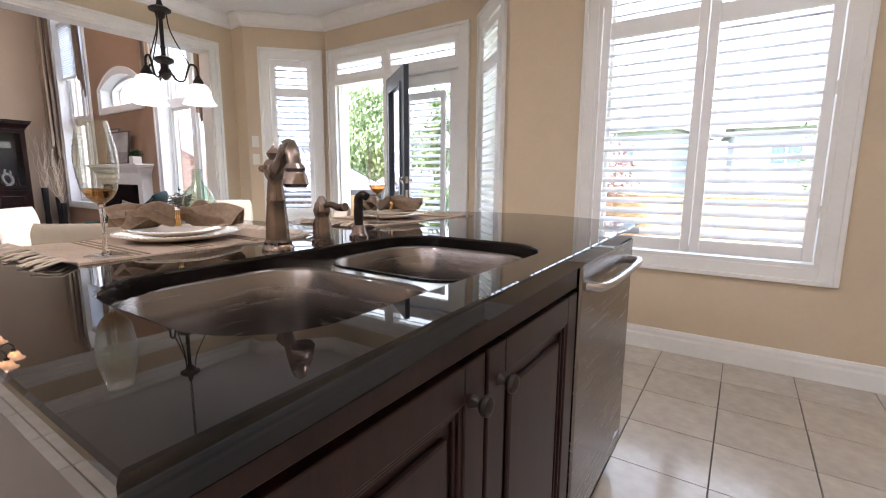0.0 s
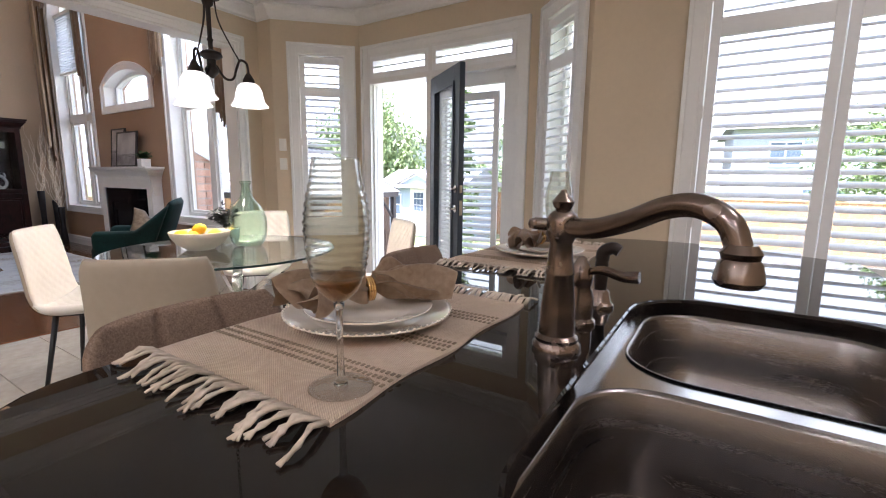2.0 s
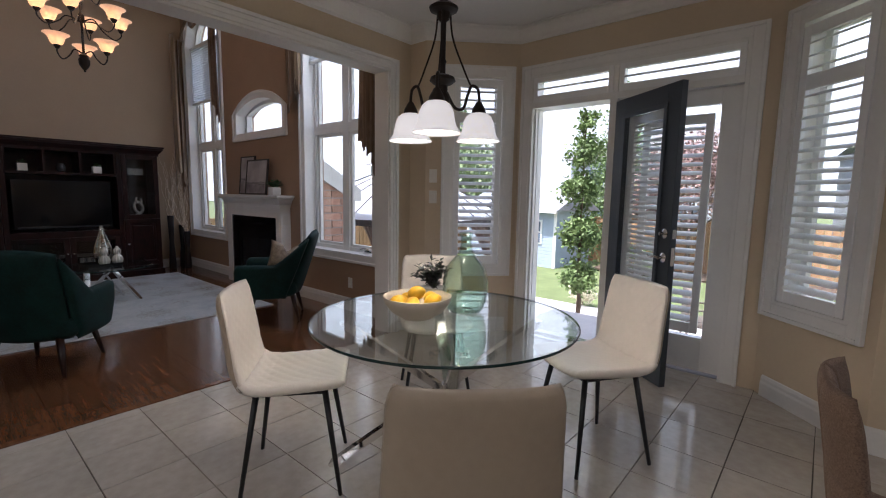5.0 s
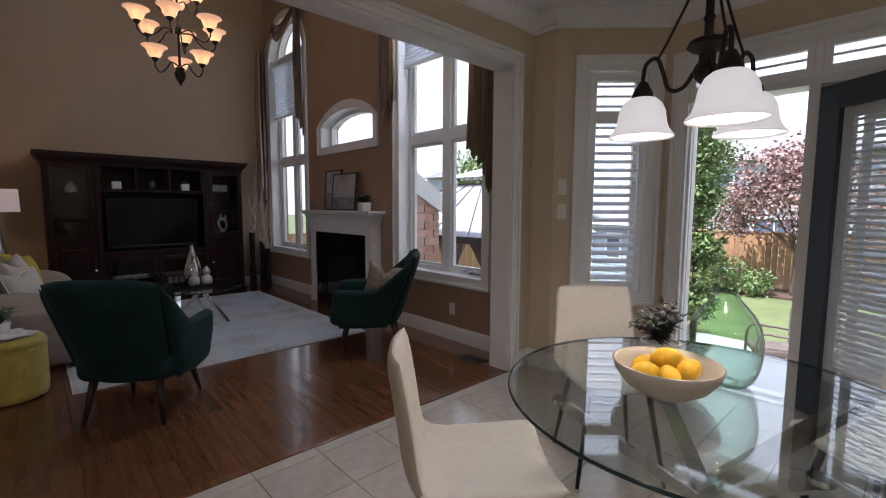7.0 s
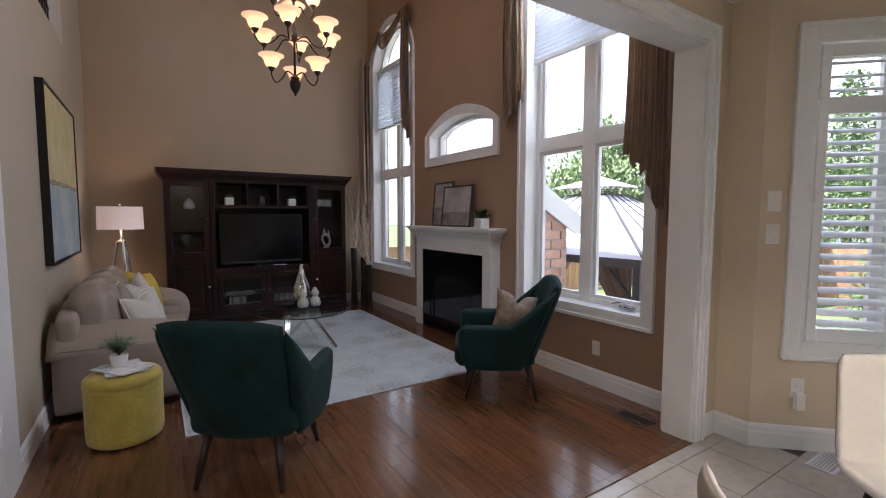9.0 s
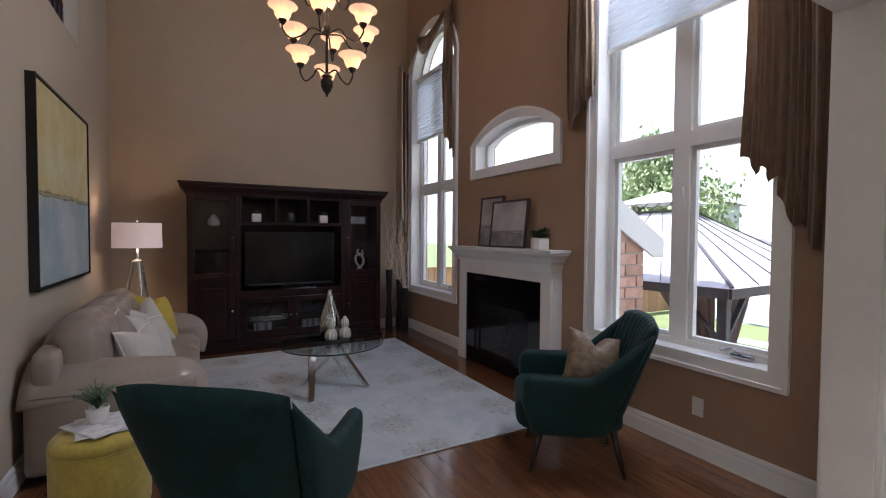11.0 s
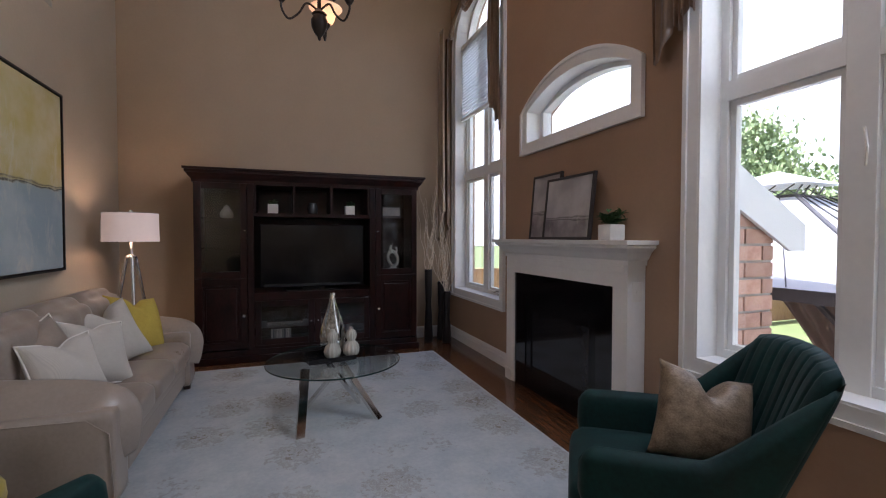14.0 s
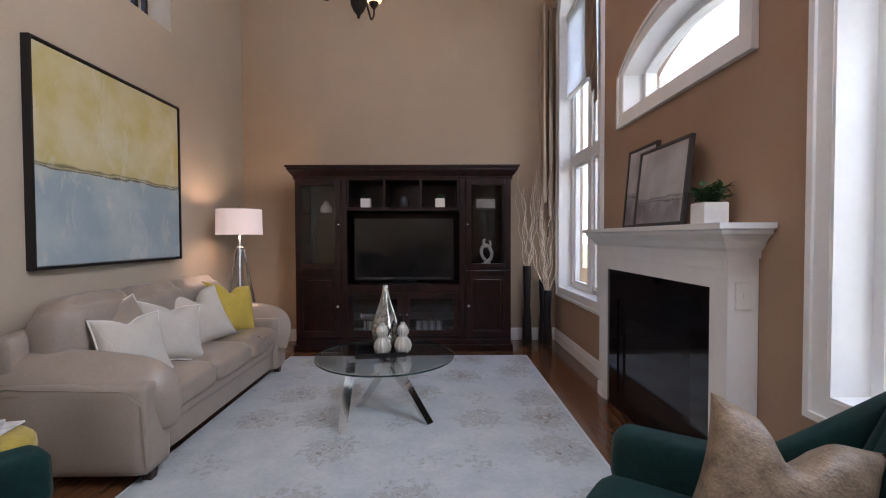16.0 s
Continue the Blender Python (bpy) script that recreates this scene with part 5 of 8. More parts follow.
def side_chair(label, skin, quilted, group, sled=False, back_skin=None):
    """A shell chair that faces +x. Seat and back are one curved pad."""
    c = thing("dining_chair", label, "chair", group=group)
    path = curve_pts([(0.225, 0, 0.462), (0.19, 0, 0.472), (0.05, 0, 0.462), (-0.12, 0, 0.455), (-0.19, 0, 0.478), (-0.225, 0, 0.545), (-0.243, 0, 0.66), (-0.262, 0, 0.78), (-0.28, 0, 0.875)], 8)
    cum = [0]
    for a, b in zip(path, path[1:]):
        cum.append(cum[-1] + (b - a).length)
    def on(t):
        s = t * cum[-1]
        for i in range(1, len(cum)):
            if cum[i] >= s - 1e-9:
                k = (s - cum[i - 1]) / (cum[i] - cum[i - 1])
                return path[i - 1].lerp(path[i], k)
        return path[-1]
    def shell(t0, t1, w0, w1, cup):
        def f(u, v):
            t = t0 + (t1 - t0) * v
            p = on(t)
            w = (w0 + (w1 - w0) * v) * (1 - (0.16 if sled else 0.08) * (max(0, abs(t - 0.5) - 0.42) / 0.08) ** 2)
            y = (u - 0.5) * w
            d = cup * (2 * abs(u - 0.5)) ** 3
            return (p.x + (d if t > 0.52 else d * 0.2), y, p.z + (d if t < 0.52 else 0.0))
        return f
    rel = quilt(0.062, 0.0035) if quilted else (lambda u, v, p: -0.016 * max(math.exp(-((abs(u - 0.5) - 0.17) / 0.018) ** 2), math.exp(-((v - 0.5) / 0.022) ** 2)))
    bm = bmesh.new()
    pad(bm, shell(0.0, 0.53, 0.44, 0.455, 0.035), 44, 40, 0.05, 10, rel)
    part("seat", bm, skin, c, smooth="all")
    back = shell(0.50, 1.0, 0.455, 0.405, 0.045 if sled else 0.03)
    bm = bmesh.new()
    pad(bm, back, 44, 40, 0.045, 8, rel, back=0.05)
    part("backrest", bm, skin, c, smooth="all")
    bm = bmesh.new()
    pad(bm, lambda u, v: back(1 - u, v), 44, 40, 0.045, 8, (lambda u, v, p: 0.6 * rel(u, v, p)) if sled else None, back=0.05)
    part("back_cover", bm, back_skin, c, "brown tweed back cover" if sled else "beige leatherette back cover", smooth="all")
    if sled:
        for s in (-1, 1):
            bm = bmesh.new()
            tube(bm, curve_pts([(0.13, s * 0.13, 0.435), (0.17, s * 0.17, 0.41), (0.20, s * 0.21, 0.02), (0.17, s * 0.212, 0.009), (-0.19, s * 0.212, 0.009), (-0.22, s * 0.21, 0.03), (-0.16, s * 0.16, 0.41), (-0.12, s * 0.12, 0.435)], 6), 0.009, 8)
            part("leg", bm, BLACKMETAL, c, "black tubular sled leg", smooth="all")
    else:
        for sx in (-1, 1):
            for sy in (-1, 1):
                bm = bmesh.new()
                tube(bm, [(sx * 0.14, sy * 0.14, 0.445), (sx * 0.205, sy * 0.205, 0.001)], 0.014, 10, 0.009)
                part("leg", bm, BLACKMETAL, c, "black tapered metal leg", smooth="all")
    bm = bmesh.new()
    box(bm, -0.15, 0.15, -0.15, 0.15, 0.432, 0.446, bev=0.004)
    part("seat_frame", bm, BLACKMETAL, c)
    return c


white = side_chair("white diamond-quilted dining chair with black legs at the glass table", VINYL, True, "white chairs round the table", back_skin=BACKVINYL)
white.matrix_basis = pose(-2.735, 2.715, 0, 0, 0, 50)
for x, y, a in ((-1.695, 2.615, 134), (-1.80, 3.81, -122), (-2.83, 3.77, -42)):
    copy_thing(white, pose(x, y, 0, 0, 0, a))
brown = side_chair("brown woven channel-stitched chair on black tube legs at the island", GREYCLOTH, False, "brown chairs at the island", True, BROWNCLOTH)
brown.matrix_basis = pose(-0.60, 2.225, 0, 0, 0, 0)
copy_thing(brown, pose(-0.66, 3.09, 0, 0, 0, 2))

# table-top things
bot = thing("glass_bottle", "pale green glass demijohn on the glass table", "bottle", (-2.21, 3.275, 0.752))
bm = bmesh.new()
prof = [(0, 0.006), (0.05, 0.006), (0.062, 0.0), (0.080, 0.004), (0.096, 0.022), (0.109, 0.060), (0.115, 0.105), (0.114, 0.150), (0.104, 0.190), (0.086, 0.222), (0.064, 0.246), (0.045, 0.266), (0.033, 0.288), (0.028, 0.312), (0.026, 0.338), (0.028, 0.350), (0.034, 0.354), (0.034, 0.366), (0.028, 0.368), (0.024, 0.362)]
prof = [(0.92 * r, z) for r, z in prof]
lathe(bm, prof, 40)
part("body", bm, GREENGLASS, bot, smooth="all")
bm = bmesh.new()
lathe(bm, [(max(0, r - 0.004), z + 0.002) for r, z in prof[:-3]], 40)
part("inner_wall", bm, GREENGLASS, bot, smooth="all")
bowl = thing("fruit_bowl", "beige ceramic bowl of lemons on the glass table", "bowl", (-2.295, 3.045, 0.752))
bm = bmesh.new()
lathe(bm, [(0, 0.0), (0.06, 0.0), (0.065, 0.004), (0.105, 0.03), (0.13, 0.065), (0.138, 0.092), (0.134, 0.094), (0.124, 0.066), (0.098, 0.034), (0.06, 0.012), (0, 0.010)], 44)
bmesh.ops.scale(bm, vec=(1.09, 1.09, 1.05), verts=bm.verts)
part("dish", bm, mat("matte_beige_stoneware", (0.48, 0.42, 0.33), 0.5, var=0.08, fine=150), bowl, smooth="all")
lem = None
for k, (x, y, z, a) in enumerate(((-0.06, 0.0, 0.072, 20), (0.045, 0.05, 0.072, 80), (0.03, -0.06, 0.073, 140), (-0.005, 0.0, 0.108, 50), (0.0, 0.085, 0.072, 10), (-0.03, -0.085, 0.078, 100))):
    m = pose(-2.295 + x, 3.045 + y, 0.752 + z, 10 * k, 70, a)
    if lem is None:
        lem = tagged(new("lemon"), "bright yellow lemon in the ceramic bowl", "lemon", "lemons in the bowl")
        bm = bmesh.new()
        lathe(bm, [(0, -0.045), (0.006, -0.041), (0.018, -0.034), (0.029, -0.015), (0.031, 0.0), (0.029, 0.015), (0.018, 0.034), (0.008, 0.042), (0, 0.046)], 18)
        part("fruit", bm, LEMON, lem, smooth="all")
        lem.matrix_basis = m
    else:
        copy_thing(lem, m)


def leafy(parent, n, R, H, leaf, material, seed, z0=0.0, stems=0, name="leaf", up=0.6):
    """Separate small leaves on stems round a pot."""
    rng = random.Random(seed)
    bm, st = bmesh.new(), bmesh.new()
    for k in range(max(4, stems)):
        a, lean = rng.uniform(0, math.tau), rng.uniform(0.15, 1) * R
        h = H * rng.uniform(0.6, 1) * (1 - 0.35 * lean / R)
        top = Vector((lean * math.cos(a), lean * math.sin(a), z0 + h))
        mid = Vector((top.x * 0.35, top.y * 0.35, z0 + h * 0.55))
        pts = curve_pts([(0, 0, z0), mid, top], 5)
        tube(st, pts, 0.0014, 4, 0.0008)
        per = max(3, n // max(4, stems))
        for q in range(per):
            p = pts[min(len(pts) - 1, int((0.25 + 0.75 * q / per) * (len(pts) - 1)))]
            d = Vector((rng.uniform(-1, 1), rng.uniform(-1, 1), rng.uniform(-0.3, 1) * up)).normalized()
            s = d.cross(Vector((0, 0, 1)))
            s = (s if s.length > 0.1 else Vector((1, 0, 0))).normalized()
            L = leaf * rng.uniform(0.7, 1.3)
            w = L * 0.28
            nn = s.cross(d)
            v = [bm.verts.new(x) for x in (p, p + d * L * 0.45 + s * w + nn * L * 0.05, p + d * L - nn * L * 0.1, p + d * L * 0.45 - s * w + nn * L * 0.05)]
            bm.faces.new((v[0], v[1], v[2])); bm.faces.new((v[0], v[2], v[3]))
    part("stems", st, LEAF, parent, kind="stuff")
    part("leaves", bm, material, parent, "small green leaves", kind="stuff")


def potted(label, at, r, h, square, n, R, H, leaf, seed, material=None, stems=10, rz=0):
    p = thing("potted_plant", label, "plant", at, rz)
    bm = bmesh.new()
    if square:
        box(bm, -r, r, -r, r, 0, h, bev=0.004)
        box(bm, -r * 0.86, r * 0.86, -r * 0.86, r * 0.86, h, h + 0.001)
    else:
        lathe(bm, [(0, 0), (r * 0.75, 0), (r * 0.82, h * 0.1), (r, h * 0.85), (r, h), (r * 0.9, h), (r * 0.88, h * 0.88), (0, h * 0.88)], 24)
    part("pot", bm, POTWHITE, p, smooth=True)
    leafy(p, n, R, H, leaf, material or LEAF, seed, h * 0.85, stems)
    return p


potted("dark green leafy herb in a pale pot on the glass table", (-2.40, 3.27, 0.752), 0.066, 0.09, False, 460, 0.12, 0.18, 0.035, 5, mat("lavender_leaf", (0.035, 0.05, 0.035), 0.6, var=0.5, scale=40, col2=(0.10, 0.09, 0.10)), 26)

# pendant over the table
PC = (-2.27, 3.16)
pen = thing("pendant_lamp", "dark bronze pendant with three frosted bell shades above the table", "pendant lamp", (*PC, 0))
bm = bmesh.new()
lathe(bm, [(0, 2.758), (0.065, 2.758), (0.062, 2.745), (0.03, 2.725), (0.008, 2.72), (0, 2.72)], 24)
part("canopy", bm, IRON, pen, smooth=True)
bm = bmesh.new()
for k in range(22):
    a = k % 2
    z = 2.72 - 0.0265 * k
    pts = [((0.008 if a else 0) * math.cos(q * math.tau / 10), (0 if a else 0.008) * math.cos(q * math.tau / 10), z - 0.016 + 0.018 * math.sin(q * math.tau / 10)) for q in range(11)]
    tube(bm, pts, 0.0022, 5)
part("chain", bm, IRON, pen, "dark metal chain", smooth="all")
bm = bmesh.new()
lathe(bm, [(0, 2.135), (0.006, 2.13), (0.014, 2.11), (0.02, 2.085), (0.045, 2.078), (0.062, 2.066), (0.058, 2.055), (0.03, 2.045), (0.024, 2.02), (0.012, 2.01), (0.011, 1.86), (0.016, 1.85), (0.012, 1.84), (0.012, 1.80), (0.028, 1.795), (0.05, 1.785), (0.056, 1.77), (0.04, 1.757), (0.022, 1.75), (0.022, 1.72), (0.036, 1.70), (0.03, 1.68), (0.01, 1.66), (0, 1.655)], 24)
part("stem", bm, IRON, pen, smooth=True)
for a in (64, 184, 304):
    c, s = math.cos(radians(a)), math.sin(radians(a))
    bm = bmesh.new()
    tube(bm, curve_pts([(0.02 * c, 0.02 * s, 1.725), (0.06 * c, 0.06 * s, 1.665), (0.10 * c, 0.10 * s, 1.665), (0.12 * c, 0.12 * s, 1.72), (0.14 * c, 0.14 * s, 1.765), (0.17 * c, 0.17 * s, 1.755), (0.178 * c, 0.178 * s, 1.72), (0.178 * c, 0.178 * s, 1.69)], 6), 0.0065, 8)
    tube(bm, curve_pts([(0.03 * c, 0.03 * s, 2.06), (0.045 * c, 0.045 * s, 1.95), (0.10 * c, 0.10 * s, 1.83), (0.135 * c, 0.135 * s, 1.765)], 6), 0.004, 6)
    lathe(bm, [(0, 1.70), (0.012, 1.70), (0.02, 1.685), (0.030, 1.668), (0.034, 1.645), (0.03, 1.64), (0, 1.64)], 16, (0.178 * c, 0.178 * s, 0))
    part("arm", bm, IRON, pen, "scrolled bronze arm", smooth=True)
    bm = bmesh.new()
    lathe(bm, [(0.026, 1.652), (0.040, 1.648), (0.056, 1.635), (0.068, 1.61), (0.074, 1.575), (0.080, 1.555), (0.090, 1.54), (0.098, 1.53), (0.096, 1.526), (0.088, 1.536), (0.074, 1.553), (0.070, 1.575), (0.063, 1.61), (0.05, 1.632), (0.026, 1.645)], 32, (0.178 * c, 0.178 * s, 0))
    part("shade", bm, BULBGLASS, pen, "lit frosted glass bell shade", smooth="all")
    lamp("pendant_bulb", "POINT", 3.2, (PC[0] + 0.178 * c, PC[1] + 0.178 * s, 1.57), (0, 0, 0), 0.025, None, (1.0, 0.85, 0.66))

# switches, outlet, floor grille in the bay
def wall_plate(name, label, at, rz, w=0.072, h=0.115, outlet=False, cat="switch"):
    p = thing(name, label, cat, at, rz)
    part("plate", boxes((-w / 2, w / 2, -0.006, -0.0005, -h / 2, h / 2), bev=0.002), PLATEPLASTIC, p)
    if outlet:
        for z in (-0.022, 0.022):
            part("socket", boxes((-0.016, 0.016, -0.009, -0.006, z - 0.014, z + 0.014), (-0.007, -0.005, -0.0098, -0.009, z - 0.005, z + 0.005), (0.005, 0.007, -0.0098, -0.009, z - 0.005, z + 0.005), bev=0.0008), PLATEPLASTIC, p)
    else:
        part("rocker", boxes((-0.016, 0.016, -0.011, -0.006, -0.033, 0.033), bev=0.002), PLATEPLASTIC, p)
    return p


def on_bay(t, z):
    a, b = Vector((*BAY[0], 0)), Vector((*BAY[1], 0))
    p = a.lerp(b, t / (b - a).length)
    return (p.x, p.y, z)


wall_plate("thermostat", "white thermostat plate on the beige bay wall", on_bay(0.07, 1.46), 45, 0.07, 0.12, cat="thermostat")
wall_plate("light_switch", "white light switch on the beige bay wall", on_bay(0.07, 1.27), 45)
o = wall_plate("wall_outlet", "white outlet with a plug-in adapter low on the bay wall", on_bay(0.24, 0.37), 45, outlet=True, cat="outlet")
part("adapter", boxes((-0.024, 0.024, -0.05, -0.0098, -0.12, -0.02), bev=0.005), PLATEPLASTIC, o, "plug-in night light")
wall_plate("wall_outlet", "white outlet low on the brown wall", (-4.89, YL, 0.31), 0, outlet=True, cat="outlet")
wall_plate("wall_outlet", "white outlet low on the brown wall beside the hearth", (-7.78, YL, 0.31), 0, outlet=True, cat="outlet")


def grille(label, x, y, w, h, material):
    g = thing("floor_register", label, "floor vent", (x, y, 0.0))
    part("frame", boxes((-w, w, -h, -h + 0.018, 0.0005, 0.005), (-w, w, h - 0.018, h, 0.0005, 0.005), (-w, -w + 0.018, -h + 0.018, h - 0.018, 0.0005, 0.005), (w - 0.018, w, -h + 0.018, h - 0.018, 0.0005, 0.005), bev=0.001), material, g)
    me = None
    k = int((2 * w - 0.036) / 0.014)
    bm = bmesh.new()
    for i in range(k):
        x0 = -w + 0.018 + i * 0.014 + 0.004
        box(bm, x0, x0 + 0.007, -h + 0.018, h - 0.018, 0.0008, 0.004)
    part("slats", bm, material, g, kind="stuff")
    return g


grille("white slotted metal floor vent in the tiles", -3.44, 4.84, 0.065, 0.14, REGISTER)
grille("dark slotted floor vent in the wooden boards", -4.36, 4.42, 0.12, 0.06, mat("dark_grille", (0.03, 0.025, 0.02), 0.5))


# ---------------------------------------------------------------- fireplace
fp = thing("fireplace", "white painted mantel around a black stone gas fireplace", "fireplace", (0, 0, 0))
FX0, FX1, FY = -7.585, -6.09, 4.545
for q in ((FX0, -7.45, FY, YL - 0.002, 0, 1.12), (-6.215, FX1, FY, YL - 0.002, 0, 1.12), (-7.4505, -6.2145, FY + 0.0005, YL - 0.002, 0.965, 1.119)):
    part("surround_panel", boxes(q), WHITE, fp, "white painted surround panel")
for q in ((FX0 + 0.02, FX1 - 0.02, FY - 0.006, FY - 0.0005, 1.05, 1.10), (FX0 - 0.003, FX0 + 0.10, FY - 0.012, FY - 0.0005, 0, 0.10), (FX1 - 0.10, FX1 + 0.003, FY - 0.012, FY - 0.0005, 0, 0.10)):
    part("fascia_panel", boxes(q, bev=0.003), WHITE, fp)
bm = bmesh.new()
prof = [(0, 1.10), (0.012, 1.10), (0.014, 1.13), (0.03, 1.145), (0.045, 1.175), (0.07, 1.20), (0.08, 1.205), (0.08, 1.22), (0.10, 1.226), (0.10, 1.25), (0, 1.25)]
moulding(bm, [(FX1, YL - 0.002), (FX1, FY), (FX0, FY), (FX0, YL - 0.002)][::-1], [(-o, z) for o, z in prof])
box(bm, FX0, FX1, FY, YL - 0.002, 1.12, 1.2495)
part("mantel_shelf", bm, WHITE, fp, "moulded white mantel shelf")
for q in ((-7.45, -7.2805, FY + 0.012, YL - 0.005, 0, 0.965), (-6.3845, -6.215, FY + 0.012, YL - 0.005, 0, 0.965), (-7.28, -6.385, FY + 0.012, YL - 0.005, 0.77, 0.965)):
    part("stone_slip", boxes(q), BLACKGLASS, fp, "polished black stone slip")
part("firebox", boxes((-7.28, -6.385, FY + 0.05, YL - 0.005, 0.0, 0.77)), mat("firebox_black", (0.006, 0.006, 0.006), 0.6), fp)
part("glass_frame", boxes((-7.28, -7.20, FY + 0.02, FY + 0.048, 0.0, 0.77), (-6.465, -6.385, FY + 0.02, FY + 0.048, 0.0, 0.77), (-7.20, -6.465, FY + 0.02, FY + 0.048, 0.66, 0.77), (-7.20, -6.465, FY + 0.02, FY + 0.048, 0.0, 0.12), bev=0.003), PLASTIC, fp, "black metal firebox frame")
part("fire_glass", boxes((-7.20, -6.465, FY + 0.030, FY + 0.034, 0.12, 0.66)), mat("smoked_fire_glass", (0.02, 0.02, 0.022), 0.06, var=0.1), fp, "dark reflective glass")
bm = boxes((FX1 + 0.0005, FX1 + 0.007, 4.575, 4.645, 0.885, 1.00), (FX1 + 0.007, FX1 + 0.012, 4.605, 4.615, 0.93, 0.955), bev=0.001)
part("switch_plate", bm, PLATEPLASTIC, fp, "white switch plate on the side")


def picture(label, x, y, z, w, h, lean, rz, fr, canvas, d=0.025, f=0.018, mount=0.0):
    """A framed picture standing on its bottom edge; it faces -y before the turn."""
    p = thing("framed_picture", label, "picture", (x, y, z), rz)
    p.rotation_euler = (radians(-lean), 0, radians(rz))
    part("frame", boxes((-w / 2, -w / 2 + f, -d, 0, 0, h), (w / 2 - f, w / 2, -d, 0, 0, h), (-w / 2 + f, w / 2 - f, -d, 0, 0, f), (-w / 2 + f, w / 2 - f, -d, 0, h - f, h), bev=0.002), fr, p)
    part("print", boxes((-w / 2 + f, w / 2 - f, -d + 0.008, -0.004, f, h - f)), canvas, p)
    return p


def ink(name, cz):
    return streaks(mat(name, (0.5, 0.5, 0.5), 0.35), cz, ((0.34, 0.31, 0.31), (0.52, 0.50, 0.48)), ((0.14, 0.12, 0.13), (0.48, 0.45, 0.43)), (0.1, 0.09, 0.09))


picture("tall grey abstract print in a slim dark frame on the mantel", -7.08, 4.61, 1.252, 0.40, 0.52, 5, 0, FRAMEGREY, ink("ink_print_tall", 0.2))
picture("wide grey abstract print leaning in a slim frame on the mantel", -6.72, 4.56, 1.252, 0.56, 0.46, 6, 0, FRAMEGREY, ink("ink_print_wide", 0.14))
potted("small fern in a square cream pot on the mantel", (-6.25, 4.56, 1.252), 0.056, 0.095, True, 260, 0.12, 0.12, 0.045, 8, stems=14)

pic = thing("large_painting", "large abstract canvas, yellow over grey-blue, in a black floater frame", "painting", (0, 0, 0))
PX0, PX1, PZ0, PZ1 = -8.05, -6.66, 1.02, 2.30
part("frame", boxes((PX0, PX0 + 0.012, YN + 0.001, YN + 0.05, PZ0, PZ1), (PX1 - 0.012, PX1, YN + 0.001, YN + 0.05, PZ0, PZ1), (PX0 + 0.012, PX1 - 0.012, YN + 0.001, YN + 0.05, PZ0, PZ0 + 0.012), (PX0 + 0.012, PX1 - 0.012, YN + 0.001, YN + 0.05, PZ1 - 0.012, PZ1)), FRAMEBLACK, pic, "thin black floater frame")
part("canvas", boxes((PX0 + 0.02, PX1 - 0.02, YN + 0.002, YN + 0.042, PZ0 + 0.02, PZ1 - 0.02), bev=0.004), CANVAS, pic, "yellow and grey-blue canvas")

# ---------------------------------------------------------------- media cabinet
mc = thing("media_cabinet", "dark mahogany media cabinet with glazed side towers and a television bay", "cabinet")
MX = -8.88     # front plane
MY = (1.83, 2.34, 3.57, 4.08)
B = XT + 0.02
for a, b in ((MY[0], MY[1]), (MY[2], MY[3])):
    bs = [(B, MX, a, a + 0.03, 0.07, 1.82), (B, MX, b - 0.03, b, 0.07, 1.82), (B, B + 0.02, a + 0.03, b - 0.03, 0.07, 1.82), (B + 0.02, MX, a + 0.03, b - 0.03, 0.07, 0.10), (B + 0.02, MX, a + 0.03, b - 0.03, 1.79, 1.82), (B + 0.02, MX - 0.02, a + 0.03, b - 0.03, 0.83, 0.86)]
    part("tower", boxes(*bs), ESPRESSO, mc, "dark wooden tower carcass")
for za, zb in ((1.475, 1.51), (1.79, 1.82), (0.62, 0.70), (0.07, 0.16)):
    part("centre_shelf", boxes((B + 0.0205, MX, MY[1], MY[2], za, zb)), ESPRESSO, mc)
part("back_panel", boxes((B, B + 0.02, MY[1], MY[2], 0.07, 1.82)), ESPRESSO, mc)
for a, b in ((2.745, 2.77), (3.125, 3.15), (MY[1], MY[1] + 0.05), (MY[2] - 0.05, MY[2])):
    part("divider", boxes((B + 0.02, MX, a, b, 1.51, 1.79)), ESPRESSO, mc)
for a in (MY[1], MY[2]):
    part("pilaster", boxes((MX, MX + 0.02, a - 0.03, a + 0.03, 0.14, 1.80), bev=0.005), ESPRESSO, mc)
part("plinth", boxes((B, MX + 0.03, MY[0] - 0.02, MY[3] + 0.02, 0, 0.07), (MX, MX + 0.015, MY[0], MY[3], 0.07, 0.13), bev=0.005), ESPRESSO, mc)
bm = bmesh.new()
moulding(bm, [(XT + 0.002, MY[3]), (MX, MY[3]), (MX, MY[0]), (XT + 0.002, MY[0])][::-1], [(-o, z) for o, z in [(0, 1.80), (0.012, 1.80), (0.015, 1.83), (0.04, 1.86), (0.055, 1.885), (0.065, 1.89), (0.065, 1.915), (0.08, 1.92), (0.08, 1.94), (0, 1.94)]])
box(bm, XT + 0.002, MX, MY[0], MY[3], 1.82, 1.938)
part("cornice", bm, ESPRESSO, mc, "stepped dark cornice")


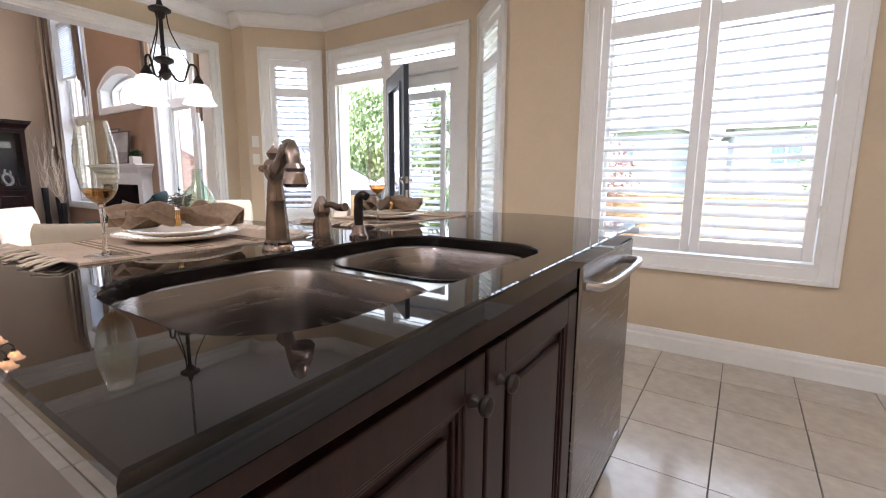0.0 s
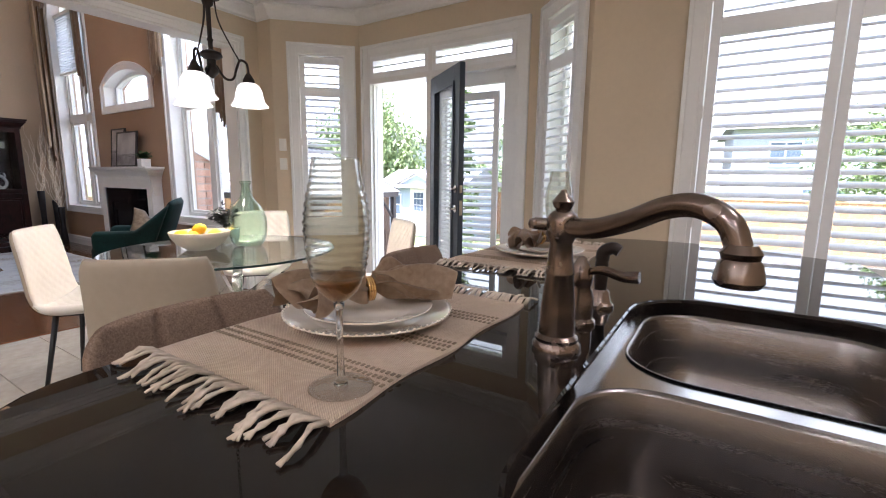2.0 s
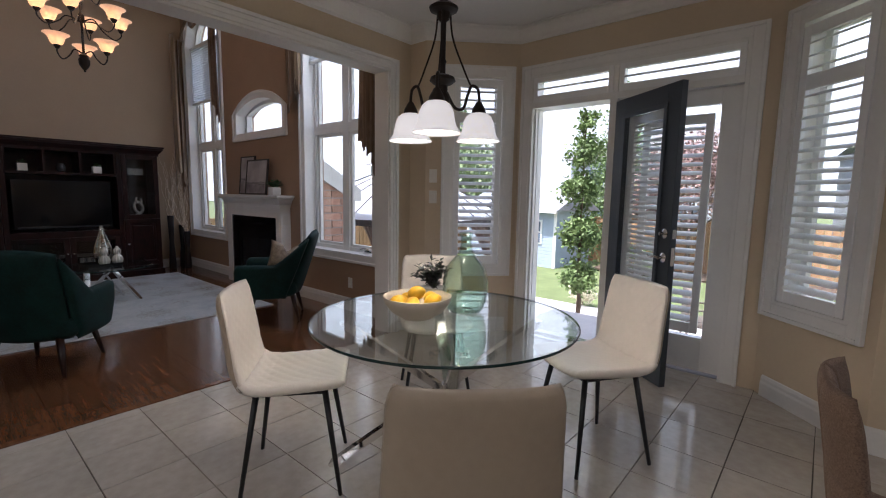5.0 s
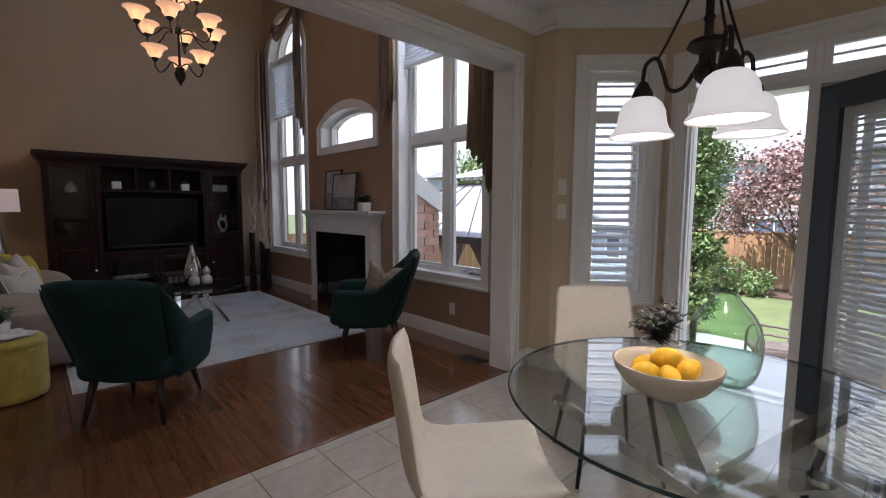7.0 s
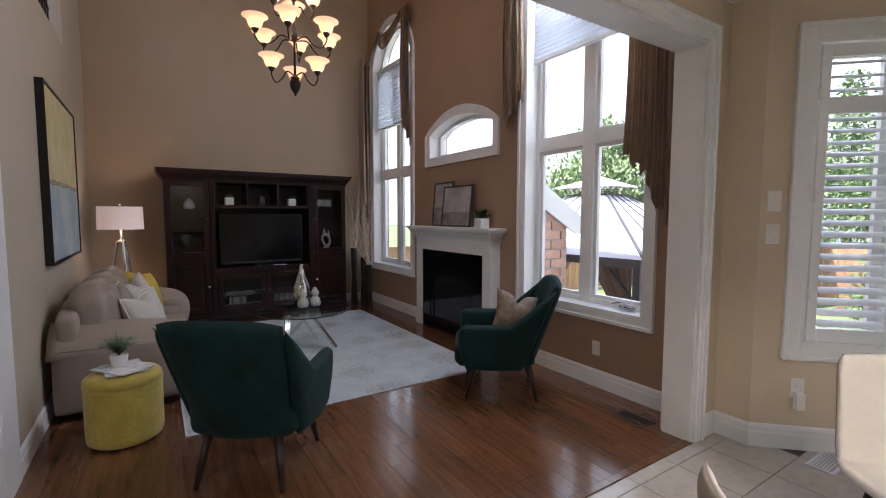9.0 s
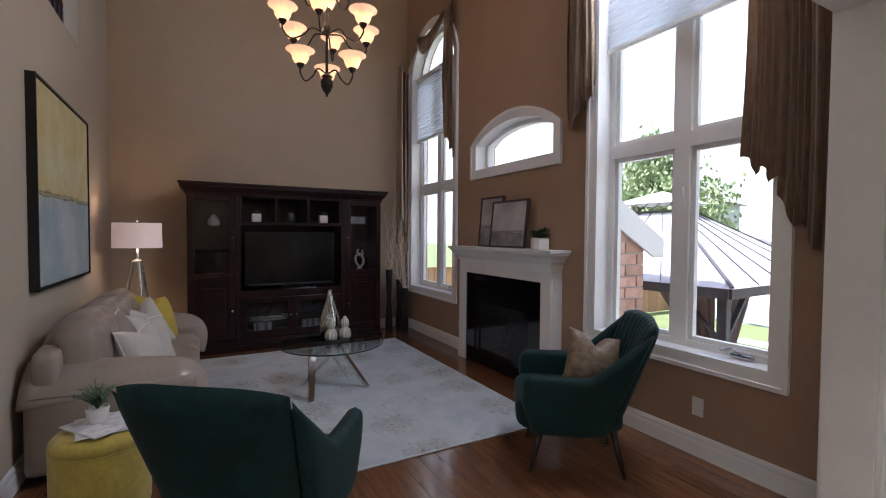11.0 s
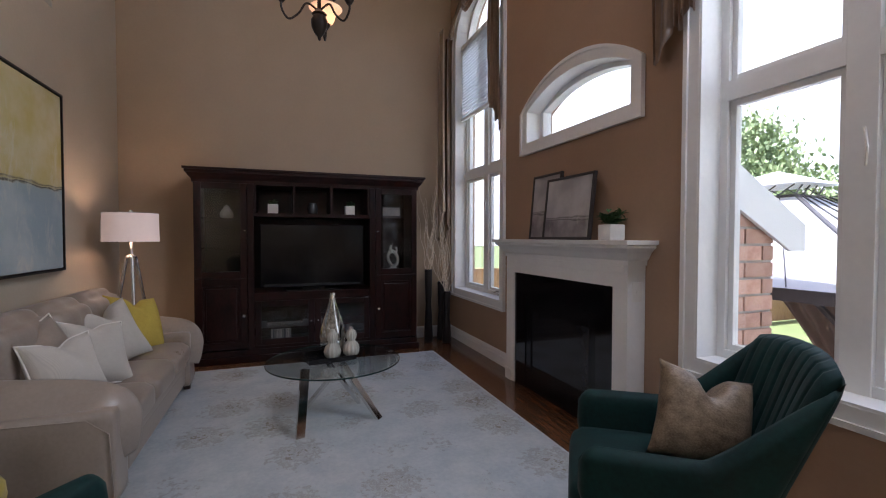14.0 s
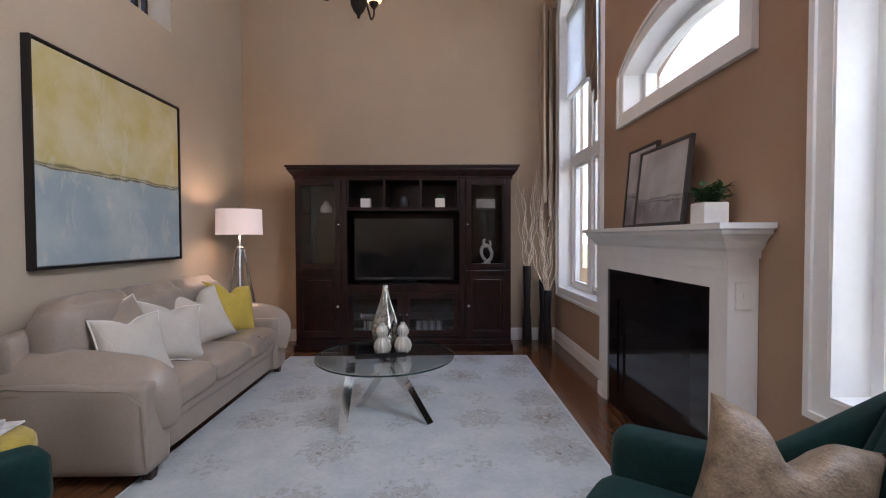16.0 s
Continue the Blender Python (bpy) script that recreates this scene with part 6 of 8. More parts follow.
def glazed_door(y0, y1, z0, z1, ky):
    f = 0.06
    bm = bmesh.new()
    for q in ((y0, y0 + f, z0, z1), (y1 - f, y1, z0, z1), (y0 + f, y1 - f, z0, z0 + f), (y0 + f, y1 - f, z1 - f, z1)):
        box(bm, MX + 0.001, MX + 0.022, q[0], q[1], q[2], q[3], bev=0.004)
    d = part("door", bm, ESPRESSO, mc, "glazed dark wooden door")
    part("pane", boxes((MX + 0.008, MX + 0.012, y0 + f, y1 - f, z0 + f, z1 - f)), CABGLASS, d)
    bm = bmesh.new()
    bmesh.ops.create_icosphere(bm, subdivisions=2, radius=0.011, matrix=Matrix.Translation((MX + 0.032, ky, (z0 + z1) / 2)))
    part("knob", bm, CHROME, d, smooth="all")


glazed_door(MY[0] + 0.008, MY[1] - 0.035, 0.86, 1.80, MY[1] - 0.055)
glazed_door(MY[2] + 0.035, MY[3] - 0.008, 0.86, 1.80, MY[2] + 0.055)
panel_door(mc, MX + 0.001, MY[0] + 0.008, MY[1] - 0.035, 0.145, 0.85, (MY[1] - 0.065, 0.48), ESPRESSO)
panel_door(mc, MX + 0.001, MY[2] + 0.035, MY[3] - 0.008, 0.145, 0.85, (MY[2] + 0.065, 0.48), ESPRESSO)
glazed_door(MY[1] + 0.035, (MY[1] + MY[2]) / 2 - 0.003, 0.165, 0.615, (MY[1] + MY[2]) / 2 - 0.035)
glazed_door((MY[1] + MY[2]) / 2 + 0.003, MY[2] - 0.035, 0.165, 0.615, (MY[1] + MY[2]) / 2 + 0.035)
tv = thing("television", "black flat television in the cabinet's open bay", "television", (-8.98, 2.955, 0.70))
part("casing", boxes((-0.05, 0.0, -0.535, 0.535, 0.04, 0.70), bev=0.008), PLASTIC, tv)
part("screen", boxes((0.0, 0.003, -0.50, 0.50, 0.085, 0.665)), SCREEN, tv)
part("stand", boxes((-0.12, 0.08, -0.28, 0.28, 0, 0.012), (-0.04, -0.01, -0.12, 0.12, 0.012, 0.04), bev=0.004), PLASTIC, tv)
part("speaker_bar", boxes((0.0, 0.006, -0.50, 0.50, 0.045, 0.07), bev=0.001), mat("speaker_grille", (0.015, 0.015, 0.016), 0.5), tv)
for y in (2.55, 3.34):
    potted("little plant in a square white pot in the cabinet niche", (-8.99, y, 1.512), 0.05, 0.095, True, 110, 0.07, 0.08, 0.03, int(y * 100), stems=10)
j = thing("jar", "dark glass jar in the cabinet niche", "jar", (-9.02, 2.95, 1.512))
part("body", lathe(bmesh.new(), [(0, 0), (0.045, 0), (0.055, 0.03), (0.055, 0.08), (0.04, 0.11), (0.042, 0.12), (0, 0.12)], 20), mat("dark_jar_glaze", (0.04, 0.04, 0.04), 0.25), j, smooth="all")
ur = thing("white_urn", "white lidded urn behind the cabinet glass", "urn", (-9.10, 2.10, 1.46))
part("body", lathe(bmesh.new(), [(0, 0), (0.05, 0), (0.065, 0.02), (0.062, 0.06), (0.045, 0.09), (0.03, 0.10), (0.032, 0.115), (0.012, 0.13), (0, 0.14)], 24), POTWHITE, ur, smooth="all")
part("shelf", boxes((XT + 0.045, MX - 0.03, MY[0] + 0.032, MY[1] - 0.032, 1.45, 1.458)), CABGLASS, mc, "glass shelf")
part("shelf", boxes((XT + 0.045, MX - 0.03, MY[0] + 0.032, MY[1] - 0.032, 1.15, 1.158)), CABGLASS, mc, "glass shelf")
st = thing("book_stack", "two pale books flat in the glazed tower", "books", (-9.08, 2.12, 0.862))
part("book", boxes((-0.09, 0.09, -0.11, 0.11, 0, 0.022), bev=0.002), PAPER, st)
part("book", boxes((-0.08, 0.08, -0.10, 0.10, 0.0225, 0.04), bev=0.002), POTWHITE, st)
# looping white sculpture, one plain mesh
bm = bmesh.new()
tube(bm, curve_pts([(0, -0.07, 0.01), (0, -0.01, 0.05), (0, 0.05, 0.10), (0, 0.055, 0.17), (0, 0.0, 0.235), (0, -0.05, 0.20), (0, -0.045, 0.13), (0, -0.005, 0.075), (0, 0.06, 0.02)], 6), 0.019, 10, 0.015)
tube(bm, curve_pts([(0.01, -0.01, 0.21), (0.01, -0.03, 0.26), (0.01, -0.015, 0.30)], 5), 0.018, 10, 0.010)
tube(bm, curve_pts([(0.01, 0.02, 0.21), (0.01, 0.045, 0.24), (0.01, 0.035, 0.28)], 5), 0.015, 10, 0.010)
scu = part("sculpture", bm, POTWHITE, label="white looping abstract figure sculpture behind the cabinet glass", smooth="all", at=(-9.05, 3.84, 0.862))
tagged(scu, category="sculpture")
scu.scale = (1, 1, 1.05)
fr2 = picture("small silver framed card behind the cabinet glass", -9.12, 3.84, 1.50, 0.24, 0.13, 0, 90, FRAMEGREY, PAPER)
cd = thing("disc_row", "row of cased discs behind the lower cabinet glass", "discs", (-9.0, 2.52, 0.165))
rng = random.Random(2)
for base_y, cnt in ((0.0, 11), (0.56, 15)):
    for k in range(cnt):
        h = rng.uniform(0.125, 0.15)
        part("case", boxes((-0.06, 0.03, base_y + k * 0.0185, base_y + k * 0.0185 + 0.016, 0, h)), mat("disc_case_%s" % "abcd"[k % 4], [(0.5, 0.5, 0.5), (0.12, 0.13, 0.16), (0.3, 0.3, 0.32), (0.65, 0.64, 0.6)][k % 4], 0.3) if k < 4 and base_y == 0 else bpy.data.materials["disc_case_%s" % "abcd"[(k * 7) % 4]], cd)
bx = thing("player", "silver media player on the cabinet's lower shelf", "media player", (-9.05, 2.66, 0.33))
part("casing", boxes((-0.12, 0.10, -0.18, 0.18, 0, 0.05), bev=0.003), STEELRIM, bx)
part("shelf", boxes((B + 0.02, MX - 0.03, MY[1] + 0.01, MY[2] - 0.01, 0.315, 0.33)), ESPRESSO, mc, "inner shelf")

# ---------------------------------------------------------------- rug, coffee table and its things
rug = thing("area_rug", "pale grey-blue rug with faint beige flower medallions", "rug", (-7.18, 3.02, 0.0))
n, l = RUG.node_tree.nodes, RUG.node_tree.links
tc = next(x for x in n if x.type == "TEX_COORD")
vo, rp, nz, mx = n.new("ShaderNodeTexVoronoi"), n.new("ShaderNodeValToRGB"), n.new("ShaderNodeTexNoise"), n.new("ShaderNodeMix")
vo.inputs["Scale"].default_value = 2.1
vo.inputs["Randomness"].default_value = 0.45
nz.inputs["Scale"].default_value, nz.inputs["Detail"].default_value, nz.inputs["Roughness"].default_value = 26, 6, 0.65
l.new(tc.outputs["Object"], vo.inputs["Vector"]); l.new(tc.outputs["Object"], nz.inputs["Vector"])
ad = n.new("ShaderNodeMath"); ad.operation = "MULTIPLY_ADD"; ad.inputs[1].default_value = 1.0
l.new(nz.outputs[0], ad.inputs[0]); l.new(vo.outputs["Distance"], ad.inputs[2])
e = rp.color_ramp.elements
e[0].position, e[0].color = 0.57, (0.95, 0.95, 0.95, 1)
e[1].position, e[1].color = 0.67, (0.05, 0.05, 0.05, 1)
x = e.new(0.50); x.color = (0.1, 0.1, 0.1, 1)
x = e.new(0.78); x.color = (0.45, 0.45, 0.45, 1)
x = e.new(0.88); x.color = (0.0, 0.0, 0.0, 1)
l.new(ad.outputs[0], rp.inputs[0])
mx.data_type = "RGBA"
b = n["Principled BSDF"]
src = b.inputs["Base Color"].links[0].from_socket
l.new(rp.outputs[0], mx.inputs["Factor"]); l.new(src, mx.inputs["A"]); mx.inputs["B"].default_value = (0.20, 0.16, 0.11, 1)
l.new(mx.outputs["Result"], b.inputs["Base Color"])
part("rug_surface", boxes((-1.47, 1.47, -1.17, 1.17, 0.001, 0.012), bev=0.004), RUG, rug, "pale patterned pile")
bm = boxes((-1.485, -1.47, -1.185, 1.185, 0.001, 0.010), (1.47, 1.485, -1.185, 1.185, 0.001, 0.010), (-1.47, 1.47, -1.185, -1.17, 0.001, 0.010), (-1.47, 1.47, 1.17, 1.185, 0.001, 0.010), bev=0.002)
part("border", bm, mat("rug_binding", (0.52, 0.54, 0.55), 0.9), rug, "bound rug edge")

CT = (-7.14, 2.97)
ct = thing("coffee_table", "round glass coffee table on crossed polished steel bars", "coffee table", (*CT, 0.012))
part("tabletop", lathe(bmesh.new(), [(0, 0.400), (0.44, 0.400), (0.449, 0.403), (0.45, 0.406), (0.449, 0.409), (0.44, 0.412), (0, 0.412)], 64), TABLEGLASS, ct, "clear round glass top")
part("glass_edge", lathe(bmesh.new(), [(0.449, 0.4005), (0.4515, 0.403), (0.4515, 0.409), (0.449, 0.4115)], 64), bpy.data.materials["dark_green_glass_edge"], ct, "dark glass edge", smooth="all")
for (fx, fy), (tx, ty) in (((0.26, -0.24), (0.14, -0.20)), ((-0.20, -0.22), (0.10, 0.04)), ((0.12, 0.30), (0.02, 0.04)), ((-0.24, 0.22), (-0.05, -0.05))):
    bm = bmesh.new()
    bar(bm, (fx, fy, -0.02), (tx, ty, 0.398), 0.055, 0.022, up=(0.4, 0.3, 1))
    bmesh.ops.bisect_plane(bm, geom=list(bm.verts) + list(bm.edges) + list(bm.faces), plane_co=(0, 0, 0.001), plane_no=(0, 0, 1), clear_inner=True)
    bmesh.ops.bisect_plane(bm, geom=list(bm.verts) + list(bm.edges) + list(bm.faces), plane_co=(0, 0, 0.398), plane_no=(0, 0, -1), clear_inner=True)
    part("leg", bm, CHROME, ct, "polished flat bar leg")
tr = thing("tray", "black lacquered tray on the glass coffee table", "tray", (-7.17, 2.93, 0.4255), 10)
part("tray_base", boxes((-0.13, 0.13, -0.16, 0.16, 0, 0.012), (-0.13, 0.13, -0.16, -0.148, 0.012, 0.03), (-0.13, 0.13, 0.148, 0.16, 0.012, 0.03), (-0.13, -0.118, -0.148, 0.148, 0.012, 0.03), (0.118, 0.13, -0.148, 0.148, 0.012, 0.03), bev=0.002), PLASTIC, tr)
sv = thing("silver_vase", "tall teardrop mercury-glass vase on the black tray", "vase", (-7.19, 2.965, 0.438))
part("body", lathe(bmesh.new(), [(0, 0), (0.05, 0), (0.07, 0.03), (0.088, 0.09), (0.092, 0.14), (0.083, 0.20), (0.06, 0.27), (0.038, 0.33), (0.024, 0.38), (0.018, 0.42), (0.018, 0.438), (0.012, 0.44), (0.012, 0.41), (0, 0.40)], 40), SILVER, sv, smooth="all")
for gx, gy, s in ((-7.10, 2.955, 1.0), (-7.13, 3.085, 1.0)):
    gd = thing("gourd_vase", "small pearly double-gourd vase on the coffee table tray", "vase", (gx, gy, 0.4385), group="gourd vases")
    part("body", lathe(bmesh.new(), [(0, 0), (0.03, 0), (0.05, 0.02), (0.056, 0.05), (0.046, 0.085), (0.028, 0.105), (0.026, 0.112), (0.036, 0.13), (0.038, 0.15), (0.028, 0.175), (0.014, 0.19), (0.016, 0.20), (0.010, 0.202), (0, 0.19)], 60, rib=0.05, ribs=12), GOURD, gd, smooth="all")

# ---------------------------------------------------------------- sofa
sofa = thing("sofa", "three-seat taupe leather sofa with padded arms against the cream wall", "sofa", (-7.28, 1.13, 0))
SW = 0.975
part("base", block(bmesh.new(), 0, 0.39, 0.155, 2 * SW - 0.40, 0.76, 0.15, 0.02, 0, 8), LEATHER, sofa, smooth="all")
part("front_rail", block(bmesh.new(), 0, 0.40, 0.255, 2 * SW - 0.40, 0.765, 0.07, 0.02, 0.004, 8), LEATHER, sofa, "stitched leather band under the seats", smooth="all")
for s in (-1, 1):
    # arm: an upright slab, a flat padded roll over it that falls down the front
    bm = bmesh.new()
    block(bm, s * (SW - 0.115), 0.40, 0.28, 0.205, 0.80, 0.44, 0.022, 0.003, 10)
    part("arm", bm, LEATHER, sofa, smooth="all")
    bm = bmesh.new()
    c = s * (SW - 0.115)
    pts = curve_pts([(c, -0.02, 0.54), (c, 0.32, 0.53), (c, 0.62, 0.515), (c - s * 0.01, 0.745, 0.49), (c - s * 0.02, 0.80, 0.43), (c - s * 0.035, 0.812, 0.34), (c - s * 0.06, 0.80, 0.24)], 6)
    tube(bm, pts, 0.15, 24, 0.065, flat=0.36)
    part("arm_pad", bm, LEATHER, sofa, "padded leather arm top falling over the front", smooth="all")
    bm = bmesh.new()
    tube(bm, [(s * (SW - 0.012), 0.02, 0.485), (s * (SW - 0.012), 0.70, 0.47), (s * (SW - 0.012), 0.785, 0.40), (s * (SW - 0.012), 0.80, 0.10)], 0.003, 6)
    part("arm_seam", bm, LEATHER, sofa, "stitched seam", smooth="all")
for k in (-1, 0, 1):
    w = (2 * SW - 0.42) / 3
    part("seat_cushion", block(bmesh.new(), k * w, 0.47, 0.35, w - 0.006, 0.66, 0.16, 0.055, 0.016, 12), LEATHER, sofa, smooth="all")
    bm = bmesh.new()
    block(bm, 0, 0, 0, w - 0.004 + (0.05 if k else 0), 0.28, 0.46, 0.11, 0.03, 14)
    for v in bm.verts:
        t = v.co.z / 0.46
        v.co.y += 0.03 * math.sin(3 * t) + 0.006 * math.sin(30 * v.co.x) * (t > 0)
    bmesh.ops.transform(bm, matrix=Matrix.Translation((k * (w + 0.012), 0.20, 0.62)) @ Matrix.Rotation(radians(14), 4, "X"), verts=bm.verts)
    part("back_cushion", bm, LEATHER, sofa, smooth="all")
part("back", block(bmesh.new(), 0, 0.08, 0.40, 2 * SW - 0.10, 0.14, 0.66, 0.05, 0, 8), LEATHER, sofa, smooth="all")
for sx in (-1, 1):
    for y in (0.10, 0.76):
        bm = bmesh.new()
        tube(bm, [(sx * (SW - 0.10), y, 0.085), (sx * (SW - 0.10), y, 0.0)], 0.042, 4, 0.03, square=True)
        part("foot", bm, WALNUT, sofa, "dark block foot")


def pillow(label, at, rot, s, material, piping=None, group="sofa cushions", chop=0.0, seed=0, thick=0.17):
    p = thing("throw_pillow", label, "cushion", at, group=group)
    p.rotation_euler = [radians(a) for a in rot]
    rng = random.Random(seed)
    a0 = rng.uniform(0, 6)
    def f(u, v):
        x, y = 2 * u - 1, 2 * v - 1
        pin = 0.11
        X = x * (1 - pin * (1 - y * y)) * s / 2
        Y = y * (1 - pin * (1 - x * x)) * s / 2
        dent = chop * math.exp(-(x / 0.25) ** 2) * max(0, y) ** 2
        return (X, 0.012 * math.sin(3 * x + a0) * math.cos(2 * y), Y + s / 2 - dent * s)
    def rel(u, v, q):
        return 0.004 * math.sin(11 * u + a0) * math.sin(9 * v + a0) * (1 - abs(2 * u - 1) ** 3)
    bm = bmesh.new()
    N = 22
    front = [[None] * (N + 1) for _ in range(N + 1)]
    back = [[None] * (N + 1) for _ in range(N + 1)]
    for i in range(N + 1):
        for j in range(N + 1):
            u, v = i / N, j / N
            q = Vector(f(u, v))
            x, y = 2 * u - 1, 2 * v - 1
            h = thick / 2 * (max(0, (1 - x * x)) * max(0, (1 - y * y))) ** 0.42 * (1 - 0.3 * chop * 4 * math.exp(-(x / 0.25) ** 2) * max(0, y))
            rim = i in (0, N) or j in (0, N)
            front[i][j] = bm.verts.new(q + Vector((0, h + (0 if rim else rel(u, v, q)), 0)))
            back[i][j] = front[i][j] if rim else bm.verts.new(q - Vector((0, h, 0)))
    for i in range(N):
        for j in range(N):
            bm.faces.new((front[i][j], front[i + 1][j], front[i + 1][j + 1], front[i][j + 1]))
            q = (back[i][j + 1], back[i + 1][j + 1], back[i + 1][j], back[i][j])
            if len(set(q)) > 2 and not all(a is b for a, b in zip(q, (front[i][j + 1], front[i + 1][j + 1], front[i + 1][j], front[i][j]))):
                bm.faces.new([v for k, v in enumerate(q) if v not in q[:k]])
    part("cover", bm, material, p, smooth="all")
    if piping:
        bm = bmesh.new()
        loop = [f(k / 16, 0) for k in range(16)] + [f(1, k / 16) for k in range(16)] + [f(1 - k / 16, 1) for k in range(16)] + [f(0, 1 - k / 16) for k in range(17)]
        tube(bm, loop, 0.005, 6)
        part("piping", bm, piping, p, "corded edge", smooth="all")
    return p


pillow("pale grey linen cushion with white piping on the sofa arm end", (-6.64, 1.70, 0.435), (24, 0, -28), 0.36, PALECLOTH, PIPING, chop=0.10, seed=1)
pillow("greige linen cushion with white piping behind the front cushion", (-6.78, 1.60, 0.435), (24, 14, -16), 0.42, LEATHER, PIPING, chop=0.12, seed=2)
pillow("pale grey cushion with a white edge on the middle seat", (-6.96, 1.69, 0.43), (26, -10, -34), 0.39, PALECLOTH, PIPING, chop=0.08, seed=3)
pillow("pale silver-grey chopped cushion at the far sofa end", (-7.46, 1.68, 0.43), (26, 8, -26), 0.43, PALECLOTH, None, chop=0.22, seed=4)
pillow("mustard yellow cushion at the far sofa arm", (-7.80, 1.66, 0.43), (24, -10, -34), 0.43, YCLOTH, None, chop=0.18, seed=5)
pillow("crumpled grey cushion squeezed behind the others", (-7.24, 1.50, 0.46), (20, 14, 10), 0.38, mat("mid_grey_cushion_cloth", (0.34, 0.31, 0.28), 0.9), None, chop=0.1, seed=6)

# pouf, magazines and plant
pf = thing("pouf", "round mustard velvet pouf beside the sofa", "pouf", (-5.90, 1.53, 0))
pf.scale = (0.86, 0.86, 1)
part("side", lathe(bmesh.new(), [(0, 0.01), (0.20, 0.01), (0.225, 0.025), (0.232, 0.06), (0.234, 0.34), (0.231, 0.36), (0, 0.36)], 48, rib=0.006, ribs=24), YVELVET, pf, smooth="all")
part("lid", lathe(bmesh.new(), [(0, 0.361), (0.229, 0.361), (0.236, 0.367), (0.232, 0.40), (0.21, 0.42), (0.15, 0.43), (0, 0.432)], 48, rib=0.006, ribs=24), YVELVET, pf, "padded velvet lid", smooth="all")
part("seam", lathe(bmesh.new(), [(0.234, 0.357), (0.239, 0.361), (0.234, 0.365), (0.230, 0.361), (0.234, 0.357)], 48), YVELVET, pf, "piped seam", smooth="all")
for k, (a, dx) in enumerate(((12, 0.0), (38, 0.02))):
    mg = thing("magazine", "grey printed magazine lying on the yellow pouf", "magazine", (-5.91 + dx, 1.53, 0.435 + 0.008 * k), a, group="magazines")
    part("cover", boxes((-0.14, 0.14, -0.105, 0.105, 0, 0.007), bev=0.001), PAPER, mg)
potted("leafy eucalyptus in a small white pot on the yellow pouf", (-5.93, 1.51, 0.452), 0.048, 0.07, False, 420, 0.13, 0.16, 0.02, 12, mat("eucalyptus_leaf", (0.09, 0.17, 0.09), 0.6, var=0.4, scale=40), 34)

# floor lamp
fl = thing("floor_lamp", "tripod floor lamp with a lit pale drum shade behind the sofa", "floor lamp", (-8.50, 1.42, 0))
part("shade", lathe(bmesh.new(), [(0.205, 1.225), (0.208, 1.225), (0.203, 1.47), (0.200, 1.47), (0.205, 1.225)], 44), SHADE, fl, "lit pale pink drum shade", smooth=True)
bm = bmesh.new()
for z, r in ((1.226, 0.206), (1.468, 0.202)):
    tube(bm, [(r * math.cos(k * math.tau / 32), r * math.sin(k * math.tau / 32), z) for k in range(33)], 0.0025, 5)
for a in (0, 120, 240):
    bar(bm, (0, 0, 1.45), (0.2 * math.cos(radians(a)), 0.2 * math.sin(radians(a)), 1.45), 0.004, 0.004)
part("shade_ring", bm, IRON, fl)
part("stem", lathe(bmesh.new(), [(0, 1.10), (0.012, 1.10), (0.012, 1.22), (0.005, 1.23), (0.005, 1.47), (0.012, 1.475), (0.010, 1.495), (0, 1.497)], 14), CHROME, fl, smooth=True)
part("hub", lathe(bmesh.new(), [(0, 1.08), (0.04, 1.085), (0.042, 1.10), (0.015, 1.12), (0, 1.12)], 18), CHROME, fl, smooth=True)
for a in (20, 140, 260):
    c, s = math.cos(radians(a)), math.sin(radians(a))
    bm = bmesh.new()
    tube(bm, [(0.035 * c, 0.035 * s, 1.095), (0.23 * c, 0.23 * s, 0.06)], 0.014, 10, 0.014)
    part("leg", bm, mat("pale_chrome_rod", (0.7, 0.7, 0.7), 0.12, 1.0) if a == 20 else bpy.data.materials["pale_chrome_rod"], fl, "polished rod leg", smooth=True)
    bm = bmesh.new()
    tube(bm, [(0.23 * c, 0.23 * s, 0.06), (0.241 * c, 0.241 * s, 0.0)], 0.018, 10, 0.014)
    part("foot", bm, CHROME, fl, smooth=True)
bm = bmesh.new()
bmesh.ops.create_icosphere(bm, subdivisions=2, radius=0.03, matrix=Matrix.Translation((0, 0, 1.32)))
part("bulb", bm, BULB, fl, smooth="all")
lamp("floor_lamp_bulb", "POINT", 1.5, (-8.50, 1.42, 1.36), (0, 0, 0), 0.04, None, (1.0, 0.66, 0.42))


